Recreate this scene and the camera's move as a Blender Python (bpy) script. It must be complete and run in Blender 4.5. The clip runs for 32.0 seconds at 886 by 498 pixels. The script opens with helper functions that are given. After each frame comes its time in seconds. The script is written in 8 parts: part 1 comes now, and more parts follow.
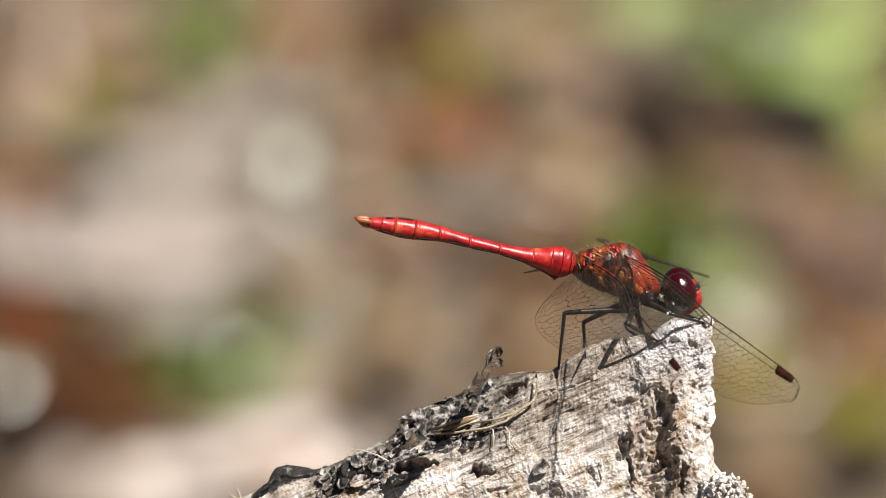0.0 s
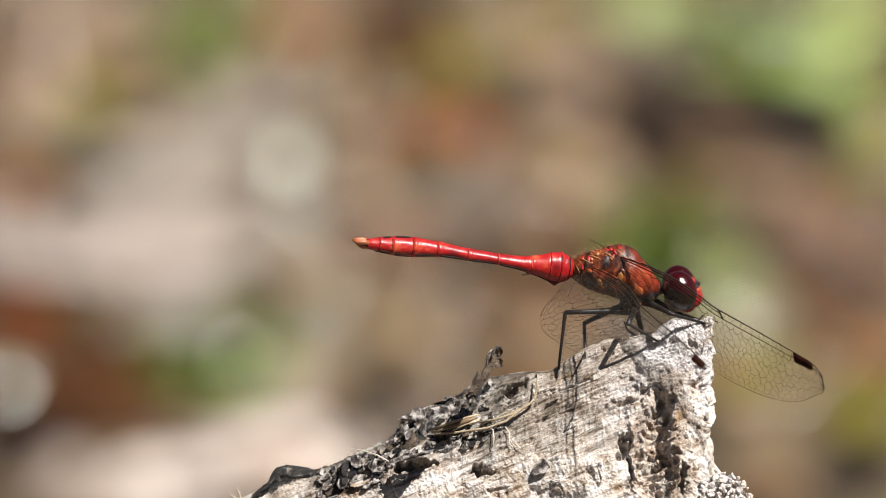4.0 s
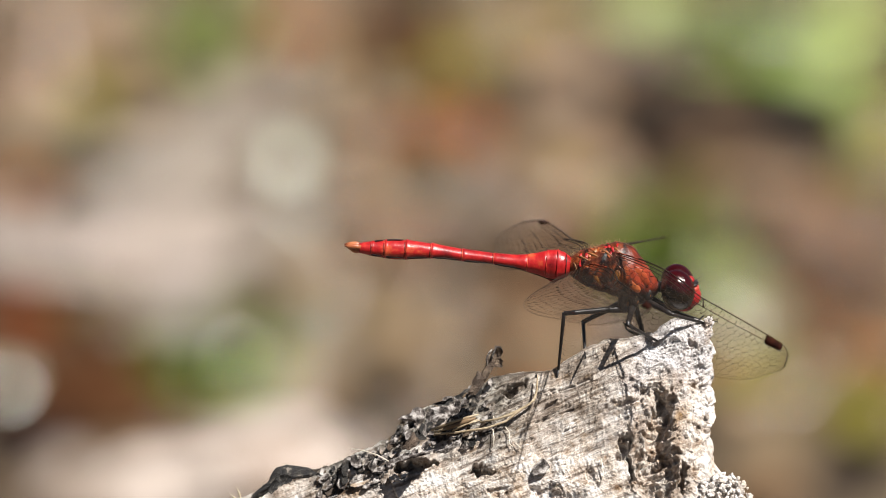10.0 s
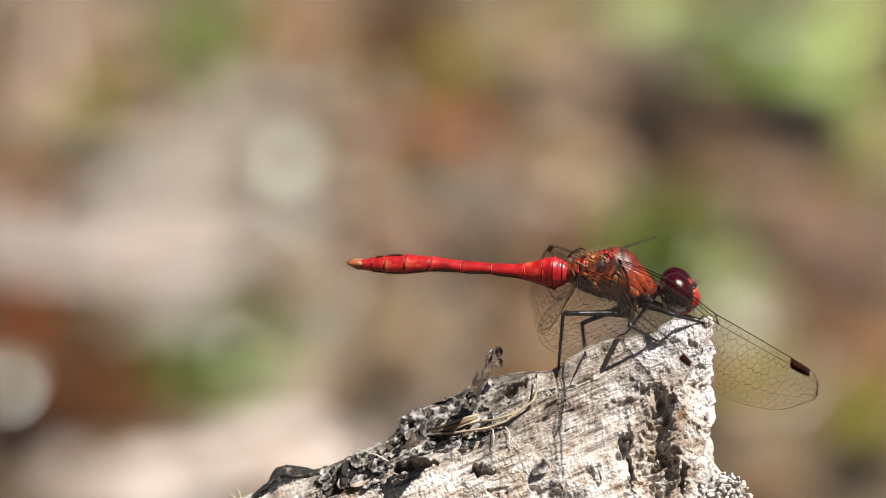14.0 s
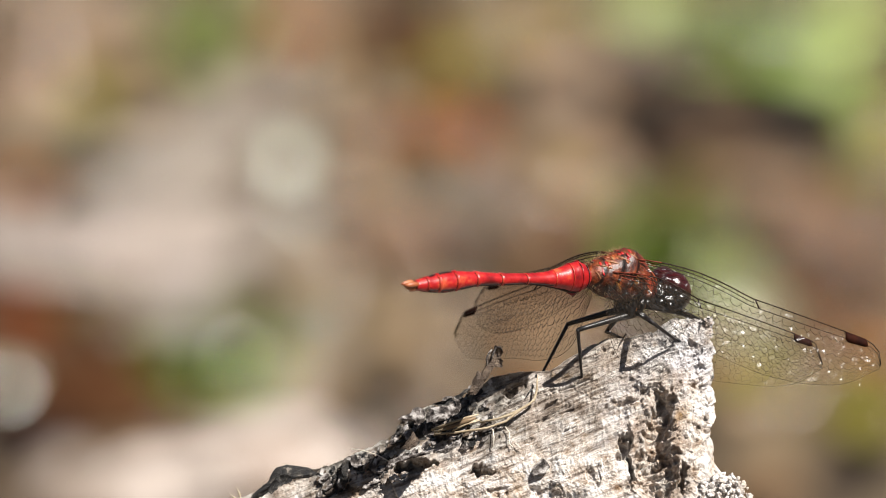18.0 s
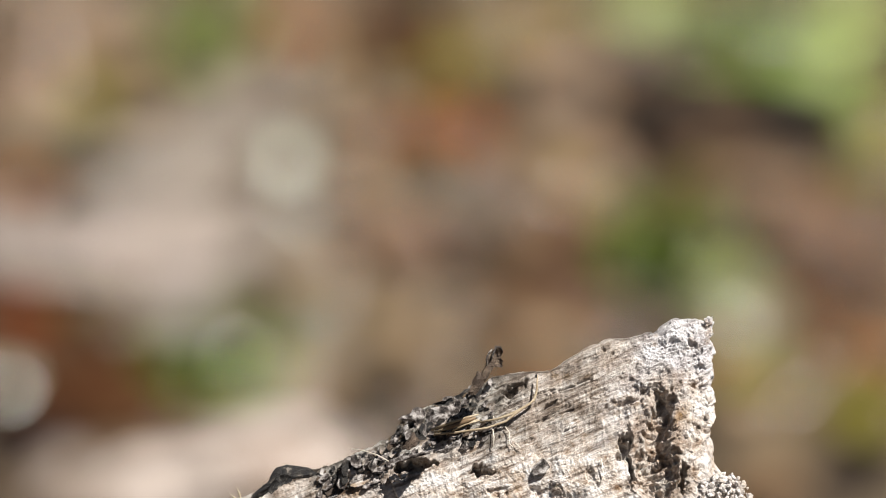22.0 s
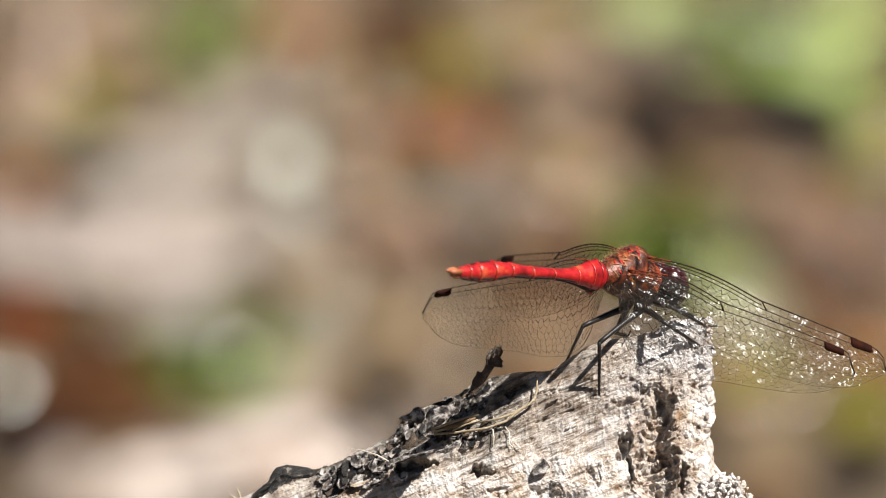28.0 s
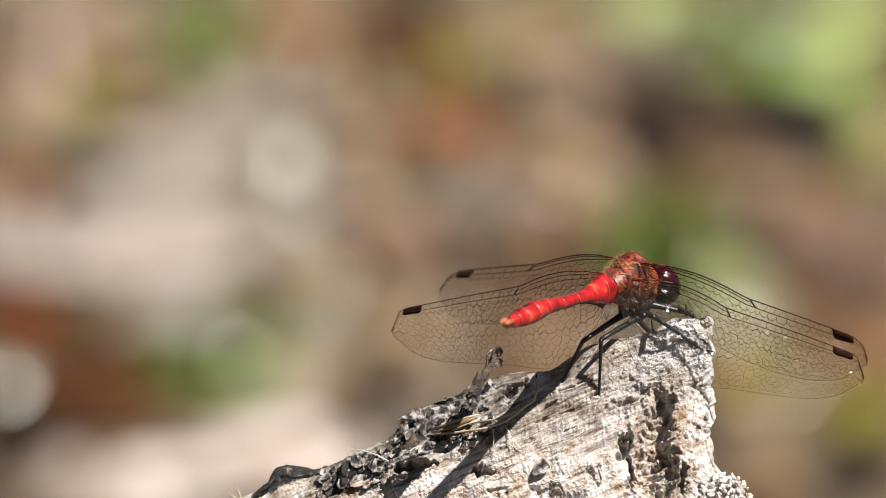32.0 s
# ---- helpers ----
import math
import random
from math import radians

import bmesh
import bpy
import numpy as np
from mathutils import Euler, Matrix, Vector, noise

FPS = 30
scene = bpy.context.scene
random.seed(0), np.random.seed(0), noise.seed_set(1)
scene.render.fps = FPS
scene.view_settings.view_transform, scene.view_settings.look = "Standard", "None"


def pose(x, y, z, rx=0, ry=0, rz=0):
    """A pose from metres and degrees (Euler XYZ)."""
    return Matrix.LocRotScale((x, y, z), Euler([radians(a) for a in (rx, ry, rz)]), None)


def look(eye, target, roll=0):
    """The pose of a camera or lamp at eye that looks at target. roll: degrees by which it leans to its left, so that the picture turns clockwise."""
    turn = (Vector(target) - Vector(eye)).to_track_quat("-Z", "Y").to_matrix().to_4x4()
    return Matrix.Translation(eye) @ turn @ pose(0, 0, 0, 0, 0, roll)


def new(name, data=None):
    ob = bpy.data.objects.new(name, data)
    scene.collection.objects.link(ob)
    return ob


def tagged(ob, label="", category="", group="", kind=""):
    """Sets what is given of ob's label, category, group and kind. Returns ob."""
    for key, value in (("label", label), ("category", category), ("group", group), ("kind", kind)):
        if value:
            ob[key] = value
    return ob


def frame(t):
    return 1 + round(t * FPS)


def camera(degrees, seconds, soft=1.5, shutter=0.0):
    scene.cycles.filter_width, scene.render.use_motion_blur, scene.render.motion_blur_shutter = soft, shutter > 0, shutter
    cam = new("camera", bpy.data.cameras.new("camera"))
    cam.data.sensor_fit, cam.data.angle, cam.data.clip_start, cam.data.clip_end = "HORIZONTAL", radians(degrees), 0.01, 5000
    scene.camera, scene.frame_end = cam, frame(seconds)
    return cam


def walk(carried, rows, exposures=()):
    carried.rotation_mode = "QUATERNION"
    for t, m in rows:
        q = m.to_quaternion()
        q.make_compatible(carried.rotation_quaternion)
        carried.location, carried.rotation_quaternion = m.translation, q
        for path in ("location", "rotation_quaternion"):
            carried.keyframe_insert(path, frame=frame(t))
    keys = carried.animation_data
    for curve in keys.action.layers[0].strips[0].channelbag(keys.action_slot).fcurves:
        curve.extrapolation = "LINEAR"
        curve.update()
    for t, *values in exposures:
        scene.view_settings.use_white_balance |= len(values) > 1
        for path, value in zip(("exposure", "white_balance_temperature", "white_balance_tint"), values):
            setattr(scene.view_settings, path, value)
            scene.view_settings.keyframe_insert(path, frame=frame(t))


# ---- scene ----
cam = camera(5.162, 32.0, soft=0.8)
cam.data.dof.use_dof = True
cam.data.dof.focus_distance = 1.0
cam.data.dof.aperture_fstop = 30.0
EYE = (0.0, -0.93969, 0.34202)
walk(cam, [(0.0, look(EYE, (0, 0, 0))), (32.0, look(EYE, (0, 0, 0)))],
     [(0.0, 0.70), (8.3, 0.72), (9.0, 0.76), (19.4, 0.74), (20.0, 0.65), (21.0, 0.52), (23.2, 0.57), (23.4, 0.78), (32.0, 0.77)])

# ---- light ----
SUN = Vector((0.50, -0.31, 1.0)).normalized()
world = bpy.data.worlds.new("sky")
scene.world = world
world.use_nodes = True
wn = world.node_tree
sky = wn.nodes.new("ShaderNodeTexSky")
sky.sky_type = "NISHITA"
sky.sun_disc = False
sky.sun_elevation = math.asin(SUN.z)
sky.sun_rotation = math.atan2(SUN.x, SUN.y)
back = wn.nodes["Background"]
back.inputs["Strength"].default_value = 0.024
wn.links.new(sky.outputs[0], back.inputs["Color"])
sun_data = bpy.data.lights.new("sun", "SUN")
sun_data.energy = 6.0
sun_data.angle = radians(0.53)
sun_data.color = (1.0, 0.965, 0.91)
sun = new("sun", sun_data)
sun.matrix_world = look(SUN * 3.0, (0, 0, 0))


# ---- materials ----
def material(name):
    m = bpy.data.materials.new(name)
    m.use_nodes = True
    nt = m.node_tree
    return m, nt, nt.nodes["Principled BSDF"]


def coords(nt, scale=(1, 1, 1), kind="Object"):
    tc = nt.nodes.new("ShaderNodeTexCoord")
    mp = nt.nodes.new("ShaderNodeMapping")
    mp.inputs["Scale"].default_value = scale
    nt.links.new(tc.outputs[kind], mp.inputs["Vector"])
    return mp.outputs[0]


def noise_tex(nt, vec, scale, detail=4.0, rough=0.55):
    n = nt.nodes.new("ShaderNodeTexNoise")
    n.inputs["Scale"].default_value = scale
    n.inputs["Detail"].default_value = detail
    n.inputs["Roughness"].default_value = rough
    nt.links.new(vec, n.inputs["Vector"])
    return n.outputs["Fac"]


def ramp(nt, fac, stops):
    r = nt.nodes.new("ShaderNodeValToRGB")
    e = r.color_ramp.elements
    while len(e) < len(stops):
        e.new(0.5)
    for el, (p, c) in zip(e, stops):
        el.position = p
        el.color = (*c, 1)
    nt.links.new(fac, r.inputs["Fac"])
    return r.outputs["Color"]


def mix(nt, fac, a, b, mode="MIX"):
    n = nt.nodes.new("ShaderNodeMix")
    n.data_type = "RGBA"
    n.blend_type = mode
    for sock, v in ((n.inputs[0], fac), (n.inputs[6], a), (n.inputs[7], b)):
        if isinstance(v, (int, float)):
            sock.default_value = v
        elif isinstance(v, tuple):
            sock.default_value = (*v, 1)
        else:
            nt.links.new(v, sock)
    return n.outputs[2]


def bump(nt, bsdf, height, strength, distance):
    b = nt.nodes.new("ShaderNodeBump")
    b.inputs["Strength"].default_value = strength
    b.inputs["Distance"].default_value = distance
    nt.links.new(height, b.inputs["Height"])
    nt.links.new(b.outputs[0], bsdf.inputs["Normal"])


def math_node(nt, op, a, b=0.0):
    n = nt.nodes.new("ShaderNodeMath")
    n.operation = op
    for sock, v in ((n.inputs[0], a), (n.inputs[1], b)):
        if isinstance(v, (int, float)):
            sock.default_value = v
        else:
            nt.links.new(v, sock)
    return n.outputs[0]


def plain(name, stops, scale, rough=0.6, rel=0.3, dist=0.0001, stretch=(1, 1, 1), coat=0.0, spec=0.5):
    """A surface with mottling at two scales and fine relief."""
    m, nt, b = material(name)
    v = coords(nt, stretch)
    big = noise_tex(nt, v, scale, 5.0)
    fine = noise_tex(nt, v, scale * 7.0, 3.0)
    col = ramp(nt, big, stops)
    col = mix(nt, 0.35, col, ramp(nt, fine, [(0.3, (0.35, 0.35, 0.35)), (0.7, (1.0, 1.0, 1.0))]), "MULTIPLY")
    nt.links.new(col, b.inputs["Base Color"])
    b.inputs["Roughness"].default_value = rough
    b.inputs["Coat Weight"].default_value = coat
    b.inputs["Coat Roughness"].default_value = 0.15
    b.inputs["Specular IOR Level"].default_value = spec
    bump(nt, b, fine, rel, dist)
    return m


MM = 0.001
M_RED = plain("red cuticle", [(0.30, (0.11, 0.003, 0.004)), (0.46, (0.28, 0.006, 0.008)), (0.58, (0.38, 0.012, 0.012)), (0.70, (0.50, 0.08, 0.03))], 620, 0.36, 0.25, 0.0001, spec=0.42)
M_APPEND = plain("orange cuticle", [(0.3, (0.22, 0.045, 0.015)), (0.7, (0.46, 0.16, 0.06))], 900, 0.4, 0.2, 0.00005)
M_DARK = plain("black cuticle", [(0.3, (0.006, 0.006, 0.008)), (0.7, (0.02, 0.016, 0.014))], 900, 0.38, 0.4, 0.00005, spec=0.42)
M_MARK = plain("black flank mark", [(0.3, (0.010, 0.006, 0.006)), (0.7, (0.03, 0.014, 0.012))], 900, 0.75, 0.3, 0.00005, spec=0.2)
M_RIM = plain("joint rim", [(0.3, (0.42, 0.03, 0.015)), (0.7, (0.62, 0.10, 0.04))], 900, 0.4, 0.2, 0.00005)
M_FACE = plain("red face", [(0.3, (0.10, 0.004, 0.005)), (0.5, (0.26, 0.008, 0.010)), (0.7, (0.40, 0.05, 0.03))], 700, 0.32, 0.5, 0.00012)
M_STRAP = plain("tan strap", [(0.3, (0.14, 0.045, 0.012)), (0.7, (0.28, 0.12, 0.04))], 900, 0.5)
M_SIDE = plain("red brown plate", [(0.3, (0.035, 0.008, 0.003)), (0.5, (0.12, 0.022, 0.007)), (0.7, (0.24, 0.05, 0.014))], 900, 0.42, 0.5, 0.0001)
M_FRONT = plain("orange red plate", [(0.3, (0.10, 0.012, 0.004)), (0.5, (0.26, 0.035, 0.010)), (0.7, (0.38, 0.08, 0.022))], 600, 0.36, 0.3, 0.0001)
M_AMBER = plain("amber plate", [(0.3, (0.09, 0.028, 0.006)), (0.5, (0.20, 0.07, 0.013)), (0.7, (0.34, 0.14, 0.03))], 900, 0.36, 0.5, 0.0001)
M_HAIR = plain("tan hair", [(0.3, (0.28, 0.15, 0.06)), (0.7, (0.46, 0.30, 0.15))], 900, 0.5)
M_VEIN = plain("dark vein", [(0.3, (0.010, 0.006, 0.004)), (0.7, (0.035, 0.018, 0.010))], 900, 0.6, spec=0.2)
M_VEIN_RED = plain("red vein", [(0.3, (0.06, 0.010, 0.005)), (0.7, (0.20, 0.03, 0.010))], 900, 0.6, spec=0.2)
M_STIGMA = plain("brown stigma", [(0.3, (0.010, 0.004, 0.003)), (0.7, (0.030, 0.008, 0.004))], 900, 0.8, spec=0.05)
M_WOOD_PATCH = plain("orange plate", [(0.3, (0.22, 0.045, 0.012)), (0.7, (0.42, 0.11, 0.034))], 700, 0.4, 0.4, 0.0001)


def eye_material():
    m, nt, b = material("dark red eye")
    v = coords(nt)
    n = noise_tex(nt, v, 900, 3.0)
    sp = nt.nodes.new("ShaderNodeSeparateXYZ")
    nt.links.new(v, sp.inputs[0])
    rise = math_node(nt, "ADD", sp.outputs[2], math_node(nt, "MULTIPLY", sp.outputs[0], 0.5))
    r = nt.nodes.new("ShaderNodeMapRange")
    r.interpolation_type = "SMOOTHSTEP"
    r.inputs["From Min"].default_value = 0.0003
    r.inputs["From Max"].default_value = 0.0009
    nt.links.new(rise, r.inputs["Value"])
    top = ramp(nt, n, [(0.3, (0.016, 0.0005, 0.0007)), (0.7, (0.030, 0.0008, 0.0010))])
    nt.links.new(mix(nt, r.outputs[0], (0.006, 0.004, 0.0026), top), b.inputs["Base Color"])
    b.inputs["Roughness"].default_value = 0.12
    b.inputs["Specular IOR Level"].default_value = 0.65
    # the fine domed facets of a compound eye
    cell = nt.nodes.new("ShaderNodeTexVoronoi")
    cell.inputs["Scale"].default_value = 20000
    nt.links.new(v, cell.inputs["Vector"])
    dome = math_node(nt, "MULTIPLY", math_node(nt, "POWER", cell.outputs["Distance"], 2.0), -1.0)
    bump(nt, b, dome, 1.0, 0.000007)
    return m


def thorax_material():
    m, nt, b = material("brown red thorax")
    v = coords(nt)
    big = noise_tex(nt, v, 480, 5.0, 0.62)
    fine = noise_tex(nt, v, 1700, 4.0, 0.65)
    vor = nt.nodes.new("ShaderNodeTexVoronoi")
    vor.feature = "DISTANCE_TO_EDGE"
    vor.inputs["Scale"].default_value = 560
    nt.links.new(mix(nt, 0.0009, v, noise_tex(nt, v, 500, 2.0), "ADD"), vor.inputs["Vector"])
    col = ramp(nt, big, [(0.34, (0.012, 0.004, 0.002)), (0.45, (0.075, 0.015, 0.005)), (0.55, (0.18, 0.036, 0.009)), (0.68, (0.32, 0.075, 0.016))])
    col = mix(nt, 0.25, col, ramp(nt, vor.outputs["Distance"], [(0.02, (0.10, 0.07, 0.06)), (0.10, (1, 1, 1))]), "MULTIPLY")
    col = mix(nt, 0.6, col, ramp(nt, fine, [(0.40, (0.18, 0.12, 0.10)), (0.58, (1, 1, 1))]), "MULTIPLY")
    sp = nt.nodes.new("ShaderNodeSeparateXYZ")
    nt.links.new(v, sp.inputs[0])
    # dark sutures run obliquely down the sides
    line = math_node(nt, "ADD", sp.outputs[0], math_node(nt, "MULTIPLY", sp.outputs[2], -0.55))
    line = math_node(nt, "ADD", line, math_node(nt, "MULTIPLY", big, 0.0008))
    w = math_node(nt, "PINGPONG", line, 0.00095)
    dark = ramp(nt, math_node(nt, "DIVIDE", w, 0.00095), [(0.10, (0.05, 0.04, 0.035)), (0.32, (1, 1, 1))])
    col = mix(nt, 0.95, col, dark, "MULTIPLY")
    # the collar in front is smooth deep red, parted by a black line
    mr = nt.nodes.new("ShaderNodeMapRange")
    mr.inputs["From Min"].default_value = 0.0012
    mr.inputs["From Max"].default_value = 0.0022
    nt.links.new(sp.outputs[0], mr.inputs["Value"])
    front = ramp(nt, big, [(0.35, (0.06, 0.007, 0.003)), (0.65, (0.24, 0.030, 0.010))])
    seam = ramp(nt, math_node(nt, "MULTIPLY", math_node(nt, "ABSOLUTE", sp.outputs[1]), 1000.0), [(0.07, (0.04, 0.03, 0.03)), (0.16, (1, 1, 1))])
    col = mix(nt, mr.outputs[0], col, mix(nt, 1.0, front, seam, "MULTIPLY"))
    # the underside is almost black
    low = math_node(nt, "MULTIPLY", math_node(nt, "ADD", sp.outputs[2], 0.0007), -1100.0)
    low.node.use_clamp = True
    col = mix(nt, low, col, (0.012, 0.008, 0.006))
    nt.links.new(col, b.inputs["Base Color"])
    b.inputs["Roughness"].default_value = 0.4
    b.inputs["Specular IOR Level"].default_value = 0.4
    bump(nt, b, math_node(nt, "ADD", fine, math_node(nt, "MULTIPLY", vor.outputs["Distance"], 0.5)), 0.5, 0.0002)
    return m


def membrane_material():
    m = bpy.data.materials.new("wing membrane")
    m.use_nodes = True
    nt = m.node_tree
    nt.nodes.remove(nt.nodes["Principled BSDF"])
    out = nt.nodes["Material Output"]
    v = coords(nt)
    ripple = noise_tex(nt, v, 1150, 0.5)
    n = noise_tex(nt, v, 450, 1.0)
    bmp = nt.nodes.new("ShaderNodeBump")
    bmp.inputs["Strength"].default_value = 1.0
    bmp.inputs["Distance"].default_value = 0.00048
    nt.links.new(math_node(nt, "ADD", ripple, n), bmp.inputs["Height"])
    clear = nt.nodes.new("ShaderNodeBsdfTransparent")
    clear.inputs[0].default_value = (0.985, 0.975, 0.955, 1)
    film = nt.nodes.new("ShaderNodeBsdfDiffuse")
    film.inputs[0].default_value = (0.30, 0.27, 0.22, 1)
    gloss = nt.nodes.new("ShaderNodeBsdfGlossy")
    gloss.inputs["Roughness"].default_value = 0.22
    nt.links.new(bmp.outputs[0], gloss.inputs["Normal"])
    a = nt.nodes.new("ShaderNodeMixShader")
    a.inputs[0].default_value = 0.012
    nt.links.new(clear.outputs[0], a.inputs[1])
    nt.links.new(film.outputs[0], a.inputs[2])
    lw = nt.nodes.new("ShaderNodeLayerWeight")
    lw.inputs[0].default_value = 0.5
    edge = math_node(nt, "MULTIPLY", math_node(nt, "POWER", lw.outputs["Facing"], 4.0), 0.08)
    c = nt.nodes.new("ShaderNodeMixShader")
    nt.links.new(math_node(nt, "ADD", edge, 0.013), c.inputs[0])
    nt.links.new(a.outputs[0], c.inputs[1])
    nt.links.new(gloss.outputs[0], c.inputs[2])
    nt.links.new(c.outputs[0], out.inputs["Surface"])
    return m


def wood_material():
    m, nt, b = material("weathered wood")
    v = coords(nt)
    sp = nt.nodes.new("ShaderNodeSeparateXYZ")
    nt.links.new(v, sp.inputs[0])
    big = noise_tex(nt, v, 130, 5.0, 0.6)
    mid = noise_tex(nt, v, 480, 5.0, 0.65)
    fine = noise_tex(nt, v, 2700, 6.0, 0.75)
    turn = nt.nodes.new("ShaderNodeMapping")
    turn.inputs["Rotation"].default_value = (0, 0.43, 0)
    nt.links.new(v, turn.inputs["Vector"])
    stretch = nt.nodes.new("ShaderNodeMapping")
    stretch.inputs["Scale"].default_value = (0.16, 1.0, 1.0)
    nt.links.new(turn.outputs[0], stretch.inputs["Vector"])
    grain = noise_tex(nt, stretch.outputs[0], 1700, 5.0, 0.65)
    # grey weathered skin
    grey = ramp(nt, mid, [(0.28, (0.17, 0.13, 0.10)), (0.44, (0.42, 0.355, 0.30)), (0.64, (0.62, 0.565, 0.515))])
    # pale crumbling end
    pale = ramp(nt, mid, [(0.28, (0.44, 0.40, 0.39)), (0.42, (0.65, 0.615, 0.615)), (0.60, (0.79, 0.765, 0.77))])
    # cream heart wood
    cream = ramp(nt, mid, [(0.30, (0.32, 0.21, 0.13)), (0.43, (0.66, 0.575, 0.50)), (0.60, (0.82, 0.78, 0.75))])
    # dark bark remains
    bark = ramp(nt, mid, [(0.30, (0.03, 0.026, 0.024)), (0.48, (0.22, 0.20, 0.175)), (0.64, (0.66, 0.63, 0.58))])

    def ramp01(value, lo, hi):
        r = nt.nodes.new("ShaderNodeMapRange")
        r.inputs["From Min"].default_value = lo
        r.inputs["From Max"].default_value = hi
        nt.links.new(value, r.inputs["Value"])
        return r.outputs[0]

    wob = math_node(nt, "MULTIPLY", math_node(nt, "SUBTRACT", big, 0.5), 0.016)
    x = math_node(nt, "ADD", sp.outputs[0], wob)
    z = math_node(nt, "ADD", sp.outputs[2], wob)
    col = mix(nt, ramp01(x, 0.016, 0.021), grey, pale)
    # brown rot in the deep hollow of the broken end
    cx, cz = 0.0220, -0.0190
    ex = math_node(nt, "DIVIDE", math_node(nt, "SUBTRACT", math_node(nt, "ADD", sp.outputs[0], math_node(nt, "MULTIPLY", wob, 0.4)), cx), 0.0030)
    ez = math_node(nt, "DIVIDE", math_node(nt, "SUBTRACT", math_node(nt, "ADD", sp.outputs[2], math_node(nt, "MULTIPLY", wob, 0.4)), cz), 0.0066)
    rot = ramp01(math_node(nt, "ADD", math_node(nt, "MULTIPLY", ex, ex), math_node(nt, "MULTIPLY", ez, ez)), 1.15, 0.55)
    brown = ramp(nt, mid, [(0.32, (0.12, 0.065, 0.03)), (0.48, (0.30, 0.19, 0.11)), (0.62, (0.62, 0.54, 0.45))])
    ochre = noise_tex(nt, v, 310, 3.0, 0.6)
    # height under the sloping ridge
    below = math_node(nt, "SUBTRACT", math_node(nt, "MULTIPLY", sp.outputs[0], 0.42), z)
    col = mix(nt, ramp01(math_node(nt, "SUBTRACT", below, math_node(nt, "MULTIPLY", sp.outputs[0], 0.12)), 0.0200, 0.0235), col, cream)
    band = math_node(nt, "SUBTRACT", math_node(nt, "SUBTRACT", below, math_node(nt, "MULTIPLY", sp.outputs[0], 0.25)), math_node(nt, "MULTIPLY", wob, 0.2))
    mask = math_node(nt, "MULTIPLY", ramp01(band, 0.0216, 0.0200), ramp01(x, 0.010, 0.004))
    col = mix(nt, mask, col, bark)
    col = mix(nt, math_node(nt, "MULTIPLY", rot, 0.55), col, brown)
    col = mix(nt, math_node(nt, "MULTIPLY", ramp01(ochre, 0.585, 0.66), 0.5), col, (0.30, 0.18, 0.07))
    col = mix(nt, 0.34, col, ramp(nt, fine, [(0.36, (0.10, 0.085, 0.08)), (0.47, (0.75, 0.73, 0.72)), (0.56, (1, 1, 1))]), "MULTIPLY")
    col = mix(nt, 0.52, col, ramp(nt, grain, [(0.36, (0.24, 0.19, 0.15)), (0.52, (1, 1, 1))]), "MULTIPLY")
    # thin dark seams along the grain of the weathered side
    seam_map = nt.nodes.new("ShaderNodeMapping")
    seam_map.inputs["Scale"].default_value = (0.05, 0.4, 1.0)
    nt.links.new(turn.outputs[0], seam_map.inputs["Vector"])
    seam = noise_tex(nt, seam_map.outputs[0], 2300, 3.0, 0.6)
    side = math_node(nt, "MULTIPLY", math_node(nt, "SUBTRACT", 1.0, ramp01(x, 0.016, 0.021)), 0.75)
    col = mix(nt, side, col, ramp(nt, seam, [(0.36, (0.16, 0.11, 0.08)), (0.44, (0.72, 0.66, 0.60)), (0.52, (1, 1, 1))]), "MULTIPLY")
    nt.links.new(col, b.inputs["Base Color"])
    b.inputs["Roughness"].default_value = 0.9
    b.inputs["Specular IOR Level"].default_value = 0.2
    bump(nt, b, math_node(nt, "ADD", math_node(nt, "ADD", fine, grain), seam), 1.0, 0.00028)
    return m


def ground_material():
    m, nt, b = material("forest soil")
    v = coords(nt)
    big = noise_tex(nt, v, 14, 4.0, 0.6)
    mid = noise_tex(nt, v, 70, 4.0, 0.6)
    col = ramp(nt, big, [(0.3, (0.036, 0.025, 0.016)), (0.48, (0.092, 0.066, 0.043)), (0.62, (0.14, 0.106, 0.073)), (0.75, (0.10, 0.08, 0.043))])
    col = mix(nt, 0.4, col, ramp(nt, mid, [(0.35, (0.4, 0.35, 0.3)), (0.65, (1, 1, 1))]), "MULTIPLY")
    nt.links.new(col, b.inputs["Base Color"])
    b.inputs["Roughness"].default_value = 0.95
    b.inputs["Specular IOR Level"].default_value = 0.08
    bump(nt, b, mid, 0.8, 0.006)
    return m


M_EYE = eye_material()
M_THORAX = thorax_material()
M_MEMBRANE = membrane_material()
M_WOOD = wood_material()
M_GROUND = ground_material()
M_BARK = plain("grey bark flake", [(0.36, (0.02, 0.017, 0.016)), (0.48, (0.13, 0.11, 0.10)), (0.64, (0.56, 0.52, 0.49))], 1400, 0.92, 0.8, 0.0003, spec=0.15)
M_BARK_BROWN = plain("brown bark flake", [(0.3, (0.030, 0.020, 0.014)), (0.55, (0.08, 0.052, 0.034)), (0.75, (0.22, 0.16, 0.11))], 900, 0.7, 0.8, 0.0003)
M_BARK_BLACK = plain("black bark", [(0.4, (0.010, 0.009, 0.009)), (0.56, (0.035, 0.030, 0.026)), (0.68, (0.24, 0.205, 0.17))], 1500, 0.7, 0.9, 0.0003)
